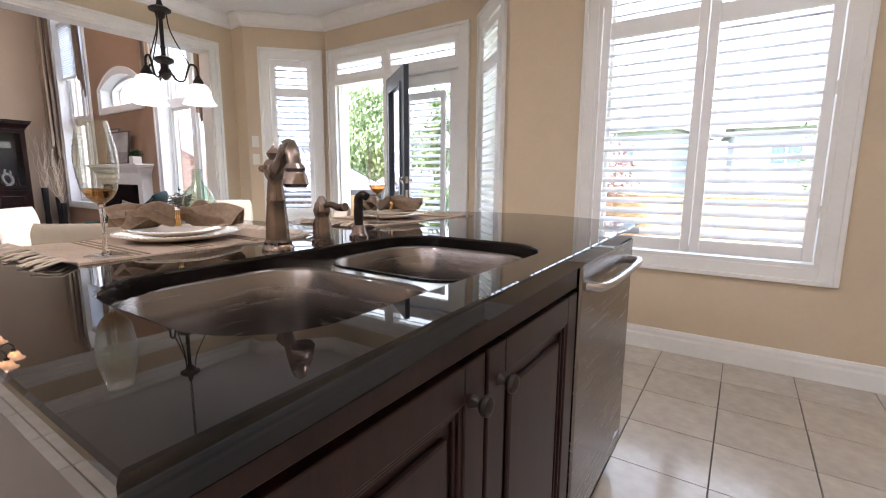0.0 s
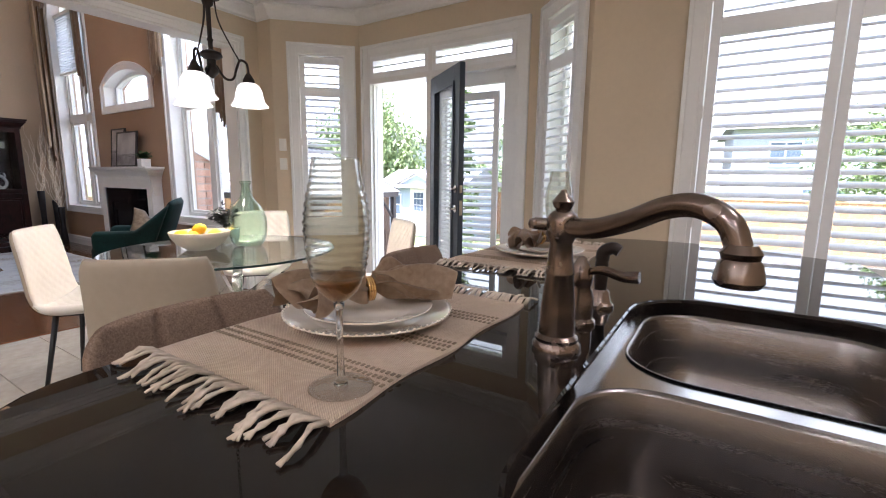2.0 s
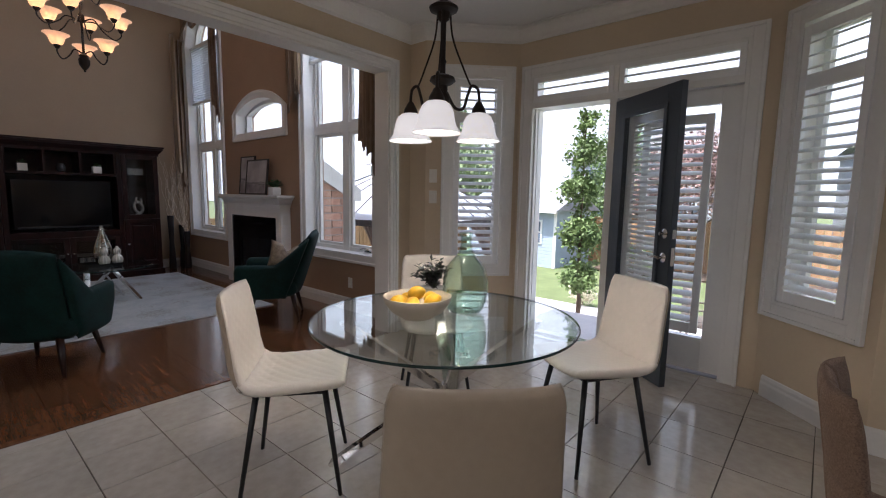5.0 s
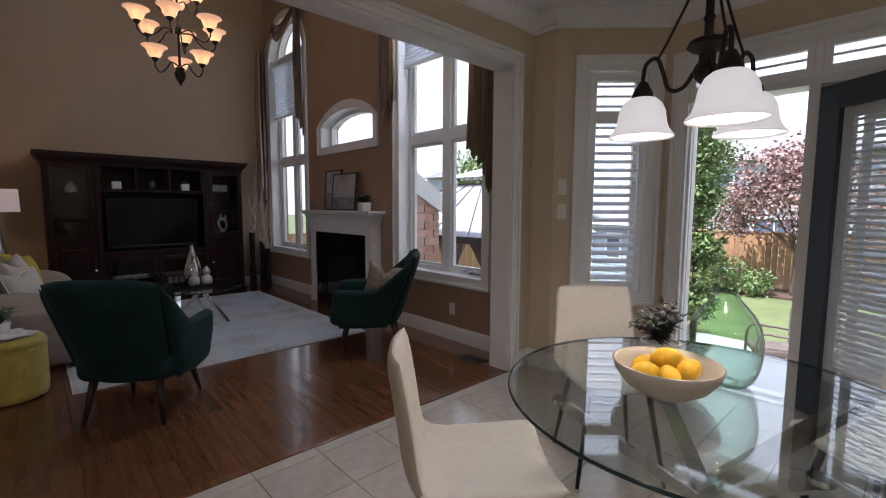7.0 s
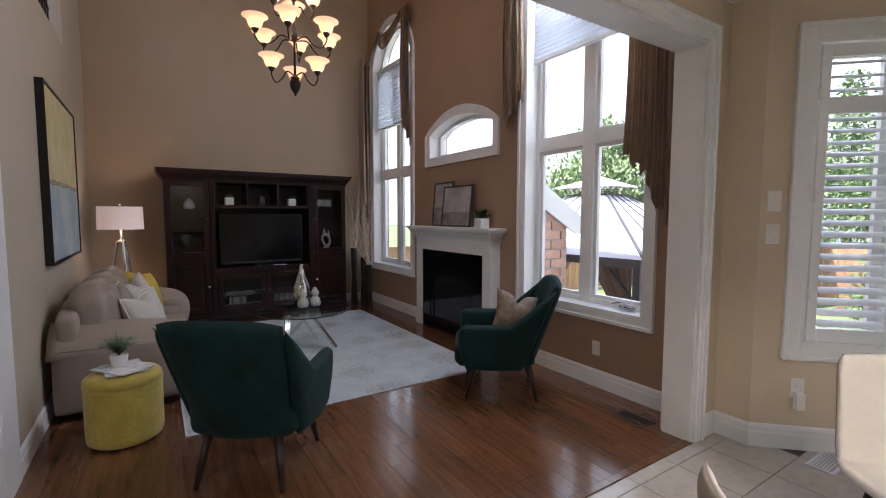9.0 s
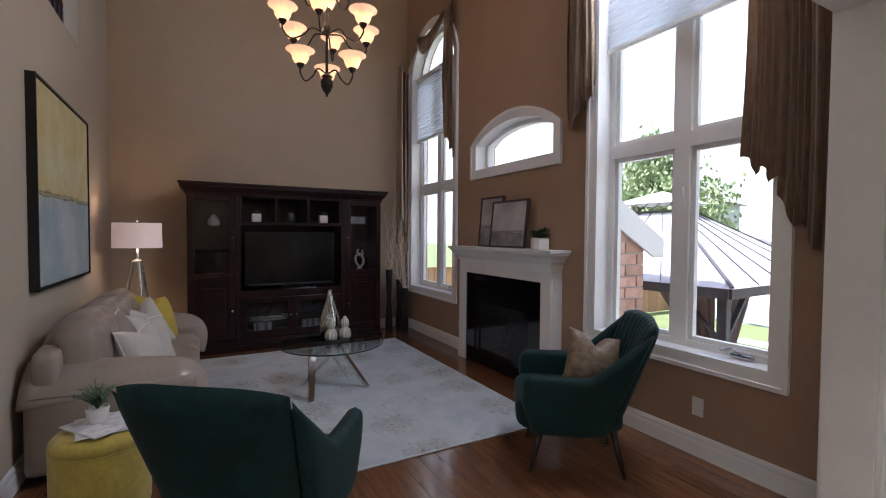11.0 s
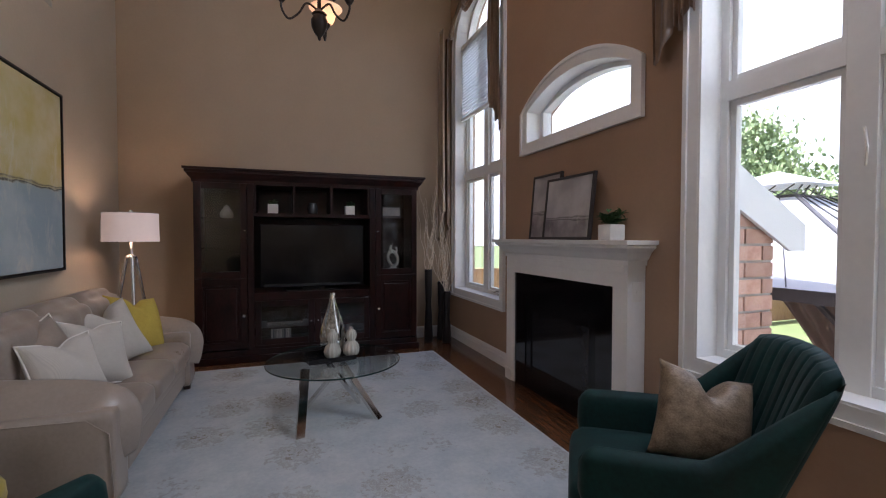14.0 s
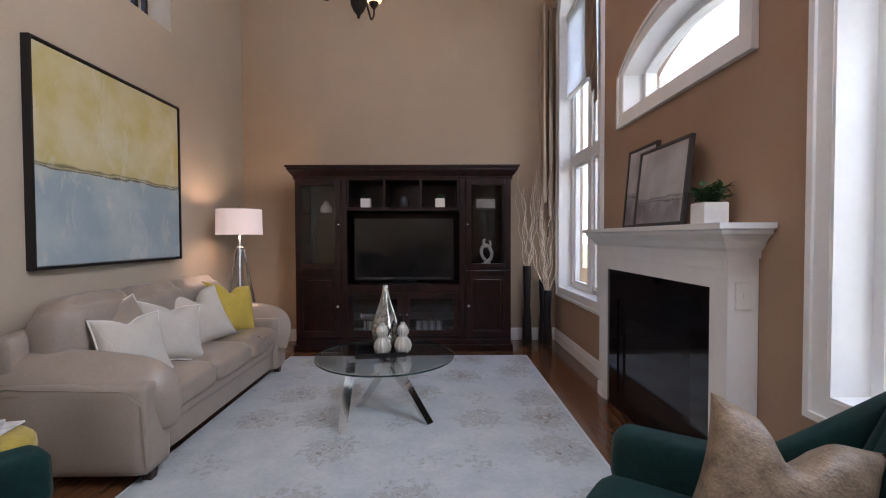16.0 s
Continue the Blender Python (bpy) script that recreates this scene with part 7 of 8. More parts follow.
# ---------------------------------------------------------------- green armchairs
def armchair(label):
    """Velvet tub chair that faces +x."""
    c = thing("armchair", label, "armchair", group="green armchairs")
    part("seat", block(bmesh.new(), 0.05, 0, 0.345, 0.58, 0.54, 0.17, 0.05, 0.012, 12), VELVET, c, smooth="all")
    def back(u, v):
        w = 2 * u - 1
        return (-0.225 - 0.215 * v + 0.085 * w * w * (1 - 0.4 * v), w * (0.235 + 0.065 * v), 0.25 + 0.655 * v - 0.035 * abs(w) ** 3 * v)
    def chan(u, v, q):
        return -0.011 * max(0, math.cos(u * 9 * math.tau)) ** 6 * min(1, 6 * (1 - v) + 0.3) if 0.02 < u < 0.98 else 0
    bm = bmesh.new()
    pad(bm, back, 90, 22, 0.085, 8, chan)
    part("backrest", bm, VELVET, c, "channel-stitched velvet back", smooth="all")
    for s in (-1, 1):
        def arm(u, v):
            rise = min(1, max(0, (u - 0.62) / 0.38))
            top = 0.585 + 0.275 * rise ** 1.25 - 0.05 * max(0, 1 - u / 0.09) ** 2
            z = 0.24 + (top - 0.24) * v
            k = (z - 0.20) / 0.68
            rear = -0.150 - 0.249 * min(1, max(0, (z - 0.25) / 0.62))
            front = 0.25 + 0.07 * min(1, k * 3) - 0.03 * max(0, k - 0.4)
            return (front + (rear - front) * u, s * (0.258 + 0.052 * k + 0.012 * math.sin(math.pi * u)), z)
        bm = bmesh.new()
        pad(bm, arm, 40, 24, 0.085, 9)
        part("arm", bm, VELVET, c, "padded velvet arm", smooth="all")
    for sx, sy in ((1, 1), (1, -1), (-1, 1), (-1, -1)):
        bm = bmesh.new()
        tube(bm, [(sx * 0.20, sy * 0.18, 0.27), (sx * 0.262, sy * 0.222, 0.0)], 0.026, 10, 0.013)
        part("leg", bm, WALNUT, c, "dark tapered wooden leg", smooth="all")
    return c


ac = armchair("dark green velvet armchair with its back to the kitchen")
ac.matrix_basis = pose(-5.15, 2.18, 0, 0, 0, 144)
ac2 = copy_thing(ac, pose(-5.26, 3.98, 0, 0, 0, -126.6))
tagged(ac2, "dark green velvet armchair by the window with a cushion on it")
pillow("crackled gold and taupe cushion on the window armchair", (-5.18, 4.03, 0.44), (-20, 14, 62), 0.35, TAUPESATIN, None, "armchair cushions", 0.24, 7, 0.22)
pillow("crackled gold cushion on the armchair near the kitchen", (-5.07, 2.15, 0.42), (20, 10, 54), 0.37, TAUPESATIN, PIPING, "armchair cushions", 0.12, 8)

# ---------------------------------------------------------------- tall vases with branches
rng = random.Random(11)
for k, (x, y, h) in enumerate(((-9.12, 4.30, 0.88), (-9.02, 4.50, 0.62), (-9.22, 4.50, 0.72))):
    v = thing("floor_vase", "tall slim dark floor vase with pale curly willow in the corner", "vase", (x, y, 0), group="floor vases")
    part("body", lathe(bmesh.new(), [(0, 0), (0.05, 0), (0.055, 0.02), (0.045, h * 0.35), (0.035, h * 0.5), (0.042, h * 0.75), (0.048, h - 0.01), (0.046, h), (0.038, h), (0.034, h - 0.05), (0, h - 0.05)], 24), DARKVASE, v, smooth="all")
    for q in range(10 if k < 2 else 6):
        bm = bmesh.new()
        p = Vector((rng.uniform(-0.02, 0.02), rng.uniform(-0.02, 0.02), h - 0.06))
        d = Vector((rng.uniform(-0.12, 0.12), rng.uniform(-0.16, 0.08), 1)).normalized()
        pts = [p.copy()]
        ph = rng.uniform(0, 6)
        L = rng.uniform(0.75, 1.1) * (1.95 - h) / 14
        for i in range(14):
            d = (d + Vector((0.30 * math.sin(ph + i * 1.7), 0.30 * math.cos(ph * 2 + i * 1.3), 0.05))).normalized()
            d.z = max(d.z, 0.55)
            p = p + d * L
            p.y = min(p.y, 4.60 - y)
            pts.append(p.copy())
        tube(bm, curve_pts(pts, 3), 0.0055, 5, 0.0018)
        part("willow_branch", bm, BRANCH, v, "pale curly willow branch", smooth="all")


# ---------------------------------------------------------------- curtains
def fold_sheet(bm, f, nu, nv, t=0.003):
    rows = [[bm.verts.new(f(i / nu, j / nv)) for j in range(nv + 1)] for i in range(nu + 1)]
    for i in range(nu):
        for j in range(nv):
            bm.faces.new((rows[i][j], rows[i + 1][j], rows[i + 1][j + 1], rows[i][j + 1]))
    bmesh.ops.solidify(bm, geom=list(bm.faces), thickness=t)
    return bm


def tail(parent, x0, x1, ztop, zin, zout, side, seed, material=None, folds=5, out=0.075):
    """A pleated tail: hem rises from zout at the outer edge to zin at the inner one."""
    r = random.Random(seed)
    ph = r.uniform(0, 6)
    def f(u, v):
        x = x0 + (x1 - x0) * u
        zb = zin + (zout - zin) * (u if side > 0 else 1 - u)
        zz = ztop + (zb - ztop) * v
        pinch = 0.75 + 0.25 * v
        xm = (x0 + x1) / 2
        warp = u + 0.09 * math.sin(math.tau * u + ph) + 0.03 * math.sin(3 * v + ph * 2)
        deep = 0.026 * (0.6 + 0.5 * math.sin(5 * u + ph)) * math.sin(warp * math.tau * folds * 0.6) + 0.009 * math.sin(warp * math.tau * folds * 1.7 + 2 * v + ph)
        return (xm + (x - xm) * pinch + 0.012 * math.sin(6 * v + ph), -out + deep * (0.6 + 0.5 * v), zz + 0.035 * math.sin(warp * math.tau * folds * 0.6 + 1) * v)
    part("tail", fold_sheet(bmesh.new(), f, 70, 24), material or DRAPE, parent, "pleated satin tail", smooth="all")


def swag(parent, xa, za, xb, zb, drop, seed, depth=0.09):
    def f(u, v):
        sag = 4 * u * (1 - u)
        w = 0.05 + 0.20 * v
        z = za + (zb - za) * u - sag * (drop * (0.35 + 0.65 * v)) - 0.02 - (0.05 * v)
        return (xa + (xb - xa) * u, -0.06 - depth * math.sin(math.pi * u) * (0.4 + 0.6 * v) + 0.018 * math.sin(v * math.tau * 4 + 1.5 * u), z)
    part("swag", fold_sheet(bmesh.new(), f, 30, 40), DRAPE, parent, "draped satin swag", smooth="all")


cf = thing("curtain", "bronze satin swag and long tails round the far arched window", "curtain", (0, YL, 0), group="swag curtains")
swag(cf, -9.14, 3.75, -8.85, 4.10, 0.16, 1)
swag(cf, -8.85, 4.12, -8.15, 4.16, 0.34, 2)
tail(cf, -8.18, -7.86, 4.15, 2.75, 2.30, 1, 3, folds=4)
tail(cf, -9.34, -9.06, 3.78, 1.62, 1.20, -1, 4, folds=4, material=DRAPELINE, out=0.20)
tail(cf, -9.26, -9.10, 3.70, 1.48, 1.12, -1, 5, folds=3, out=0.12)
cl = thing("curtain", "bronze satin swag and cascading tails at the large window", "curtain", (0, YL, 0), group="swag curtains")
swag(cl, -5.72, 4.05, -5.11, 4.18, 0.30, 6)
swag(cl, -5.11, 4.18, -4.50, 4.05, 0.30, 7)
tail(cl, -6.02, -5.72, 4.1, 2.45, 2.22, -1, 8, folds=4)
tail(cl, -5.86, -5.74, 4.1, 2.52, 2.40, -1, 9, folds=2, material=DRAPELINE)
tail(cl, -4.64, -4.40, 4.1, 1.80, 1.62, 1, 10, folds=4)
tail(cl, -4.47, -4.26, 4.1, 1.56, 1.30, 1, 12, folds=3)

# ---------------------------------------------------------------- chandelier
CH = (-6.86, 2.86)
ch = thing("chandelier", "two-tier bronze chandelier with lit amber glass bowls", "chandelier", (*CH, 0))
part("stem", lathe(bmesh.new(), [(0, 2.47), (0.008, 2.475), (0.012, 2.495), (0.03, 2.515), (0.046, 2.55), (0.050, 2.59), (0.035, 2.62), (0.045, 2.63), (0.030, 2.645), (0.012, 2.66), (0.010, 2.95), (0.028, 2.97), (0.028, 3.02), (0.012, 3.05), (0.010, 3.30), (0.03, 3.33), (0.012, 3.38), (0.006, 3.40), (0.004, 3.45), (0, 3.45)], 24), IRON, ch, "turned bronze stem", smooth=True)
bm = bmesh.new()
for k in range(46):
    a = k % 2
    z = 3.46 + 0.04 * k
    tube(bm, [((0.012 if a else 0) * math.cos(q * math.tau / 8), (0 if a else 0.012) * math.cos(q * math.tau / 8), z + 0.028 * math.sin(q * math.tau / 8)) for q in range(9)], 0.003, 4)
lathe(bm, [(0, 5.299), (0.07, 5.299), (0.06, 5.27), (0.01, 5.25), (0, 5.25)], 20)
part("chain", bm, IRON, ch, "dark metal chain", smooth="all")
for R, zr, n, a0 in ((0.225, 2.78, 3, 45), (0.345, 3.09, 6, 37), (0.19, 3.36, 3, 45)):
    for k in range(n):
        a = radians(a0 + 360 * k / n)
        c, s = math.cos(a), math.sin(a)
        z0 = zr - 0.125
        bm = bmesh.new()
        tube(bm, curve_pts([(0.01 * c, 0.01 * s, z0 - 0.0), (R * 0.35 * c, R * 0.35 * s, z0 + 0.02), (R * 0.55 * c, R * 0.55 * s, z0 - 0.05), (R * 0.82 * c, R * 0.82 * s, z0 - 0.10), (R * c, R * s, z0 - 0.05), (R * c, R * s, z0 + 0.01)], 6), 0.0065, 7)
        lathe(bm, [(0, z0 - 0.015), (0.012, z0 - 0.015), (0.026, z0 + 0.005), (0.032, z0 + 0.02), (0, z0 + 0.02)], 14, (R * c, R * s, 0))
        part("arm", bm, IRON, ch, "scrolled bronze arm", smooth=True)
        bm = bmesh.new()
        lathe(bm, [(0.028, z0 + 0.021), (0.045, z0 + 0.03), (0.058, z0 + 0.055), (0.066, z0 + 0.085), (0.085, z0 + 0.108), (0.108, z0 + 0.122), (0.106, z0 + 0.125), (0.082, z0 + 0.111), (0.062, z0 + 0.087), (0.054, z0 + 0.057), (0.042, z0 + 0.034), (0, z0 + 0.026)], 30, (R * c, R * s, 0))
        part("shade", bm, AMBERGLASS, ch, "lit amber glass bowl", smooth="all")
        bm = bmesh.new()
        bmesh.ops.create_icosphere(bm, subdivisions=2, radius=0.022, matrix=Matrix.Translation((R * c, R * s, z0 + 0.06)))
        part("bulb", bm, BULB, ch, smooth="all")
lamp("chandelier_glow", "POINT", 3.5, (CH[0], CH[1], 3.22), (0, 0, 0), 0.25, None, (1.0, 0.62, 0.36))


# ---------------------------------------------------------------- outdoors
GZ = -1.0
bm = bmesh.new()
box(bm, -250, 250, 5.6, 300, GZ - 0.3, GZ)
box(bm, -250, 250, -250, 5.6, GZ - 0.3, GZ - 0.0)
bmesh.ops.remove_doubles(bm, verts=bm.verts, dist=1e-4)
part("ground", bm, LAWN, label="green lawn and ground round the house", kind="structure")
part("landing", boxes((-3.4, -0.9, 5.52, 6.6, GZ, -0.06), (-3.4, -0.9, 6.6, 6.95, GZ, -0.25), (-3.4, -0.9, 6.95, 7.3, GZ, -0.45), (-3.4, -0.9, 7.3, 7.65, GZ, -0.65), (-3.4, -0.9, 7.65, 8.0, GZ, -0.83)), PATIO, label="pale concrete door landing and steps", kind="structure")
part("patio", boxes((-9.8, 2.5, 8.0, 10.6, GZ + 0.001, GZ + 0.03), (-9.8, -3.4, 4.95, 8.0, GZ + 0.001, GZ + 0.03)), PATIO, label="pale concrete patio", kind="structure")
for k in range(3):
    part("stepping_stone", boxes((-8.9, -7.6, 11.0 + 0.75 * k, 11.5 + 0.75 * k, GZ + 0.001, GZ + 0.04), bev=0.01), PATIO, label="pale stone slab in the lawn", kind="structure")
part("garden_bed", boxes((-6.6, 8.0, 15.6, 17.0, GZ + 0.001, GZ + 0.06)), EARTH, label="dark mulch bed along the fence", kind="structure")
# house outside: siding above the kitchen block
part("wall_outside", boxes((-4.0, 3.2, 5.0, 5.02, CEIL_K + 0.1, 5.4)), BRICK, label="brick upper wall of the house", kind="structure")

# brick bump-out behind the fireplace: a lean-to whose cap slopes away from the house
ho = thing("chimney_bumpout", "small lean-to brick bump-out of the house with a shingle cap", "bump-out")
ho["kind"] = "structure"
bm = bmesh.new()
HX0, HX1, HY0, HY1 = -7.90, -5.78, YL + WALL + 0.001, 5.30
prism(bm, [(HY0, GZ), (HY1, GZ), (HY1, 1.40), (HY0, 1.64)], HX0, HX1, "x")
part("core", bm, MORTAR, ho, "pale mortar")
me = {}
rng = random.Random(5)
row = 0
z = 0.0
while z < 1.56:
    for face in ("y", "x"):
        if face == "y" and z > 1.30:
            continue
        a, b = (HX0, HX1) if face == "y" else (HY0 + 0.005, HY1 if z < 1.27 else HY0 + (1.60 - z) / 0.33 * (HY1 - HY0))
        p = a - (0.14 if row % 2 else 0)
        while p < b - 0.04:
            q0, q1 = max(p, a), min(p + 0.265, b - 0.002)
            L = q1 - q0
            if L > 0.04:
                key = (face, round(L, 2))
                if key not in me:
                    bm = bmesh.new()
                    if face == "y":
                        box(bm, 0, L, 0, 0.012, 0, 0.080)
                    else:
                        box(bm, 0, 0.012, 0, L, 0, 0.080)
                    o = part("brick", bm, BRICK, ho)
                    me[key] = o.data
                else:
                    o = new("brick", me[key])
                    o.parent = ho
                o.location = (q0, HY1, z) if face == "y" else (HX1, q0, z)
            p += 0.28
    row += 1
    z += 0.095
bm = bmesh.new()
prism(bm, [(HY0, 1.66), (5.52, 1.315), (5.52, 1.355), (HY0, 1.70)], HX0 - 0.06, -5.76, "x")
part("roof", bm, SHINGLE, ho, "grey shingle cap")
bm = bmesh.new()
prism(bm, [(HY0, 1.45), (5.40, 1.19), (5.52, 1.19), (5.52, 1.345), (HY0, 1.69)], -5.758, -5.735, "x")
part("fascia", bm, WHITE, ho, "white fascia board")
bm = bmesh.new()
prism(bm, [(HY0, 1.492), (5.50, 1.192), (5.50, 1.20), (HY0, 1.50)], HX1 + 0.013, -5.758, "x")
part("soffit", bm, WHITE, ho)


# gazebo
gz = thing("gazebo", "metal-roofed garden gazebo with tied taupe curtains", "gazebo", (-7.75, 8.35, GZ), 4)
H, E, Ap = 1.9, 1.75, 2.72
corners = [(-E, -E), (E, -E), (E, 0.9), (-E, 0.9)]
rb = bmesh.new()
for k in range(4):
    a, b = corners[k], corners[(k + 1) % 4]
    bm = bmesh.new()
    t = 0.24
    v = [bm.verts.new(q) for q in ((a[0] * 1.08, a[1] * 1.08, H - 0.05), (b[0] * 1.08, b[1] * 1.08, H - 0.05), (b[0] * t, b[1] * t, Ap), (a[0] * t, a[1] * t, Ap))]
    bm.faces.new(v)
    bmesh.ops.solidify(bm, geom=list(bm.faces), thickness=0.02)
    part("roof_panel", bm, GAZROOF, gz, "pale metal roof slope")
    bar(rb, (a[0] * 1.08, a[1] * 1.08, H - 0.03), (a[0] * t, a[1] * t, Ap + 0.02), 0.035, 0.02)
    for q in range(1, 5):
        f = q / 5
        p0 = Vector((a[0] * 1.08, a[1] * 1.08, H - 0.03)).lerp(Vector((b[0] * 1.08, b[1] * 1.08, H - 0.03)), f)
        g = abs(f - 0.5) * 2
        top = Vector((a[0] * t, a[1] * t, Ap + 0.015)).lerp(Vector((b[0] * t, b[1] * t, Ap + 0.015)), f)
        bar(rb, p0, top, 0.010, 0.014)
    beam = bmesh.new()
    bar(beam, (a[0] * 1.05, a[1] * 1.05, H - 0.10), (b[0] * 1.05, b[1] * 1.05, H - 0.10), 0.05, 0.12)
    part("beam", beam, GAZFRAME, gz, "dark metal eave beam")
    post = bmesh.new()
    box(post, a[0] - 0.05, a[0] + 0.05, a[1] - 0.05, a[1] + 0.05, 0, H - 0.1, bev=0.01)
    part("post", post, GAZFRAME, gz, "dark metal post")
    for sgn in (0, 1):
        u = Vector((b[0] - a[0], b[1] - a[1], 0)).normalized() if sgn == 0 else Vector((corners[k - 1][0] - a[0], corners[k - 1][1] - a[1], 0)).normalized()
        w = Vector((-u.y, u.x, 0))
        def f(q, v, u=u, w=w, a=a):
            width = 0.12 + 0.55 * (abs(v - 0.55) / 0.55) ** 1.3 * (1 if v < 0.55 else 0.7)
            p = Vector((a[0], a[1], 0)) * 0.97 + u * (0.06 + width * q) + w * 0.03 * math.sin(q * 28)
            return (p.x, p.y, H - 0.12 - v * (H - 0.2))
        cu = bmesh.new()
        fold_sheet(cu, f, 26, 14)
        part("drape", cu, GAZDRAPE, gz, "tied taupe outdoor curtain", smooth="all")
        br = bmesh.new()
        bar(br, (a[0], a[1], H - 0.65), (a[0] + u.x * 0.5, a[1] + u.y * 0.5, H - 0.12), 0.05, 0.03)
        part("brace", br, GAZFRAME, gz)
part("roof_rib", rb, GAZFRAME, gz, "thin dark roof seams", kind="stuff")
bm = bmesh.new()
for k in range(4):
    a, b = corners[k], corners[(k + 1) % 4]
    bar(bm, (a[0] * 0.22, a[1] * 0.22, Ap), (a[0] * 0.22, a[1] * 0.22, Ap + 0.16), 0.03, 0.03)
    bar(bm, (a[0] * 0.22, a[1] * 0.22, Ap + 0.02), (b[0] * 0.22, b[1] * 0.22, Ap + 0.02), 0.03, 0.03)
    for q in range(4):
        p, r = Vector((a[0], a[1])).lerp(Vector((b[0], b[1])), q / 4) * 0.22, Vector((a[0], a[1])).lerp(Vector((b[0], b[1])), (q + 1) / 4) * 0.22
        bar(bm, (p.x, p.y, Ap + 0.02), (r.x, r.y, Ap + 0.15), 0.012, 0.012)
part("vent_frame", bm, GAZFRAME, gz)
bm = bmesh.new()
v = [bm.verts.new((x * 0.32, y * 0.32, Ap + 0.15)) for x, y in corners]
t = bm.verts.new((0, 0, Ap + 0.36))
for k in range(4):
    bm.faces.new((v[k], v[(k + 1) % 4], t))
bm.faces.new(v[::-1])
part("cupola", bm, GAZROOF, gz, "small pale cupola roof")

# shed
sh = thing("garden_shed", "grey-blue sided garden shed with white trim and a white door", "shed", (-9.4, 15.0, GZ), -6)
SWd, SH = 1.9, 1.85
part("wall", boxes((-SWd, SWd, 0, 2.2, 0, SH)), SIDING, sh, "grey-blue wall core")
bm = bmesh.new()
for k in range(int(SH / 0.11)):
    prism(bm, [(-0.012, k * 0.11), (-0.004, (k + 1) * 0.11), (0.0, (k + 1) * 0.11), (0.0, k * 0.11)], -SWd, SWd, "x")
    prism(bm, [(SWd + 0.012, k * 0.11), (SWd + 0.004, (k + 1) * 0.11), (SWd, (k + 1) * 0.11), (SWd, k * 0.11)], 0, 2.2, "y")
part("siding_board", bm, SIDING, sh, "lapped siding boards", kind="stuff")
bm = bmesh.new()
prism(bm, [(-1.0, SH), (1.0, SH), (0, SH + 0.42)], -0.12, 1.0, "y")
part("gable", bm, SIDING, sh)
bm = bmesh.new()
for s in (-1, 1):
    bar(bm, (0, 0.4, SH + 0.47), (s * 1.15, 0.4, SH + 0.0), 1.3, 0.05)
prism(bm, [(-0.3, SH), (2.5, SH), (1.1, SH + 0.62)], -SWd - 0.2, SWd + 0.2, "x")
part("roof", bm, SHINGLE, sh, "grey shingle roof")
bm = bmesh.new()
for s in (-1, 1):
    bar(bm, (0, -0.14, SH + 0.44), (s * 1.12, -0.14, SH - 0.02), 0.03, 0.09)
    box(bm, s * SWd - 0.05, s * SWd + 0.05, -0.03, 0.0, 0, SH)
box(bm, -SWd - 0.2, SWd + 0.2, -0.32, -0.28, SH - 0.06, SH + 0.04)
part("trim", bm, WHITE, sh, "white trim boards")
d = part("door", boxes((-0.42, 0.42, -0.04, -0.012, 0.05, 1.78), bev=0.004), WHITE, sh, "white panelled shed door")
for i in range(3):
    for k in range(3):
        part("pane", boxes((-0.23 + i * 0.16, -0.09 + i * 0.16, -0.05, -0.041, 0.95 + k * 0.23, 1.15 + k * 0.23)), DARKPANE, d)
for s in (-1, 1):
    w = part("window", boxes((s * 1.15 - 0.27, s * 1.15 + 0.27, -0.04, -0.012, 0.75, 1.55), bev=0.003), WHITE, sh, "white framed shed window")
    for zz in (0.80, 1.17):
        part("pane", boxes((s * 1.15 - 0.21, s * 1.15 + 0.21, -0.05, -0.041, zz, zz + 0.32)), DARKPANE, w)

# fence
fe = thing("garden_fence", "warm cedar board fence behind the garden", "fence", (0, 17.2, GZ))
me = None
for k in range(170):
    x = -16 + k * 0.155
    if me is None:
        o = part("board", boxes((0, 0.145, 0, 0.02, 0.03, 1.6)), FENCE, fe)
        me = o.data
    else:
        o = new("board", me)
        o.parent = fe
    o.location = (x, 0.003 * (k % 2), 0.0)
part("rail", boxes((-16, 10.3, 0.025, 0.065, 0.3, 0.39), (-16, 10.3, 0.025, 0.065, 1.25, 1.34), (-16, 10.3, -0.02, 0.06, 1.6, 1.64)), FENCE, fe)
for k in range(11):
    part("post", boxes((-16 + 2.6 * k - 0.05, -16 + 2.6 * k + 0.05, 0.03, 0.13, 0, 1.72), bev=0.01), FENCE, fe)
f2 = thing("side_fence", "warm cedar board fence along the side of the garden", "fence", (-12.2, 0, GZ))
for k in range(76):
    o = new("board", me)
    o.parent, o.location, o.rotation_euler = f2, (0, 5.4 + 0.155 * k, 0), (0, 0, radians(90))
part("rail", boxes((0.0, 0.05, 5.3, 17.2, 1.6, 1.64), (-0.07, -0.03, 5.3, 17.2, 0.3, 0.39)), FENCE, f2)


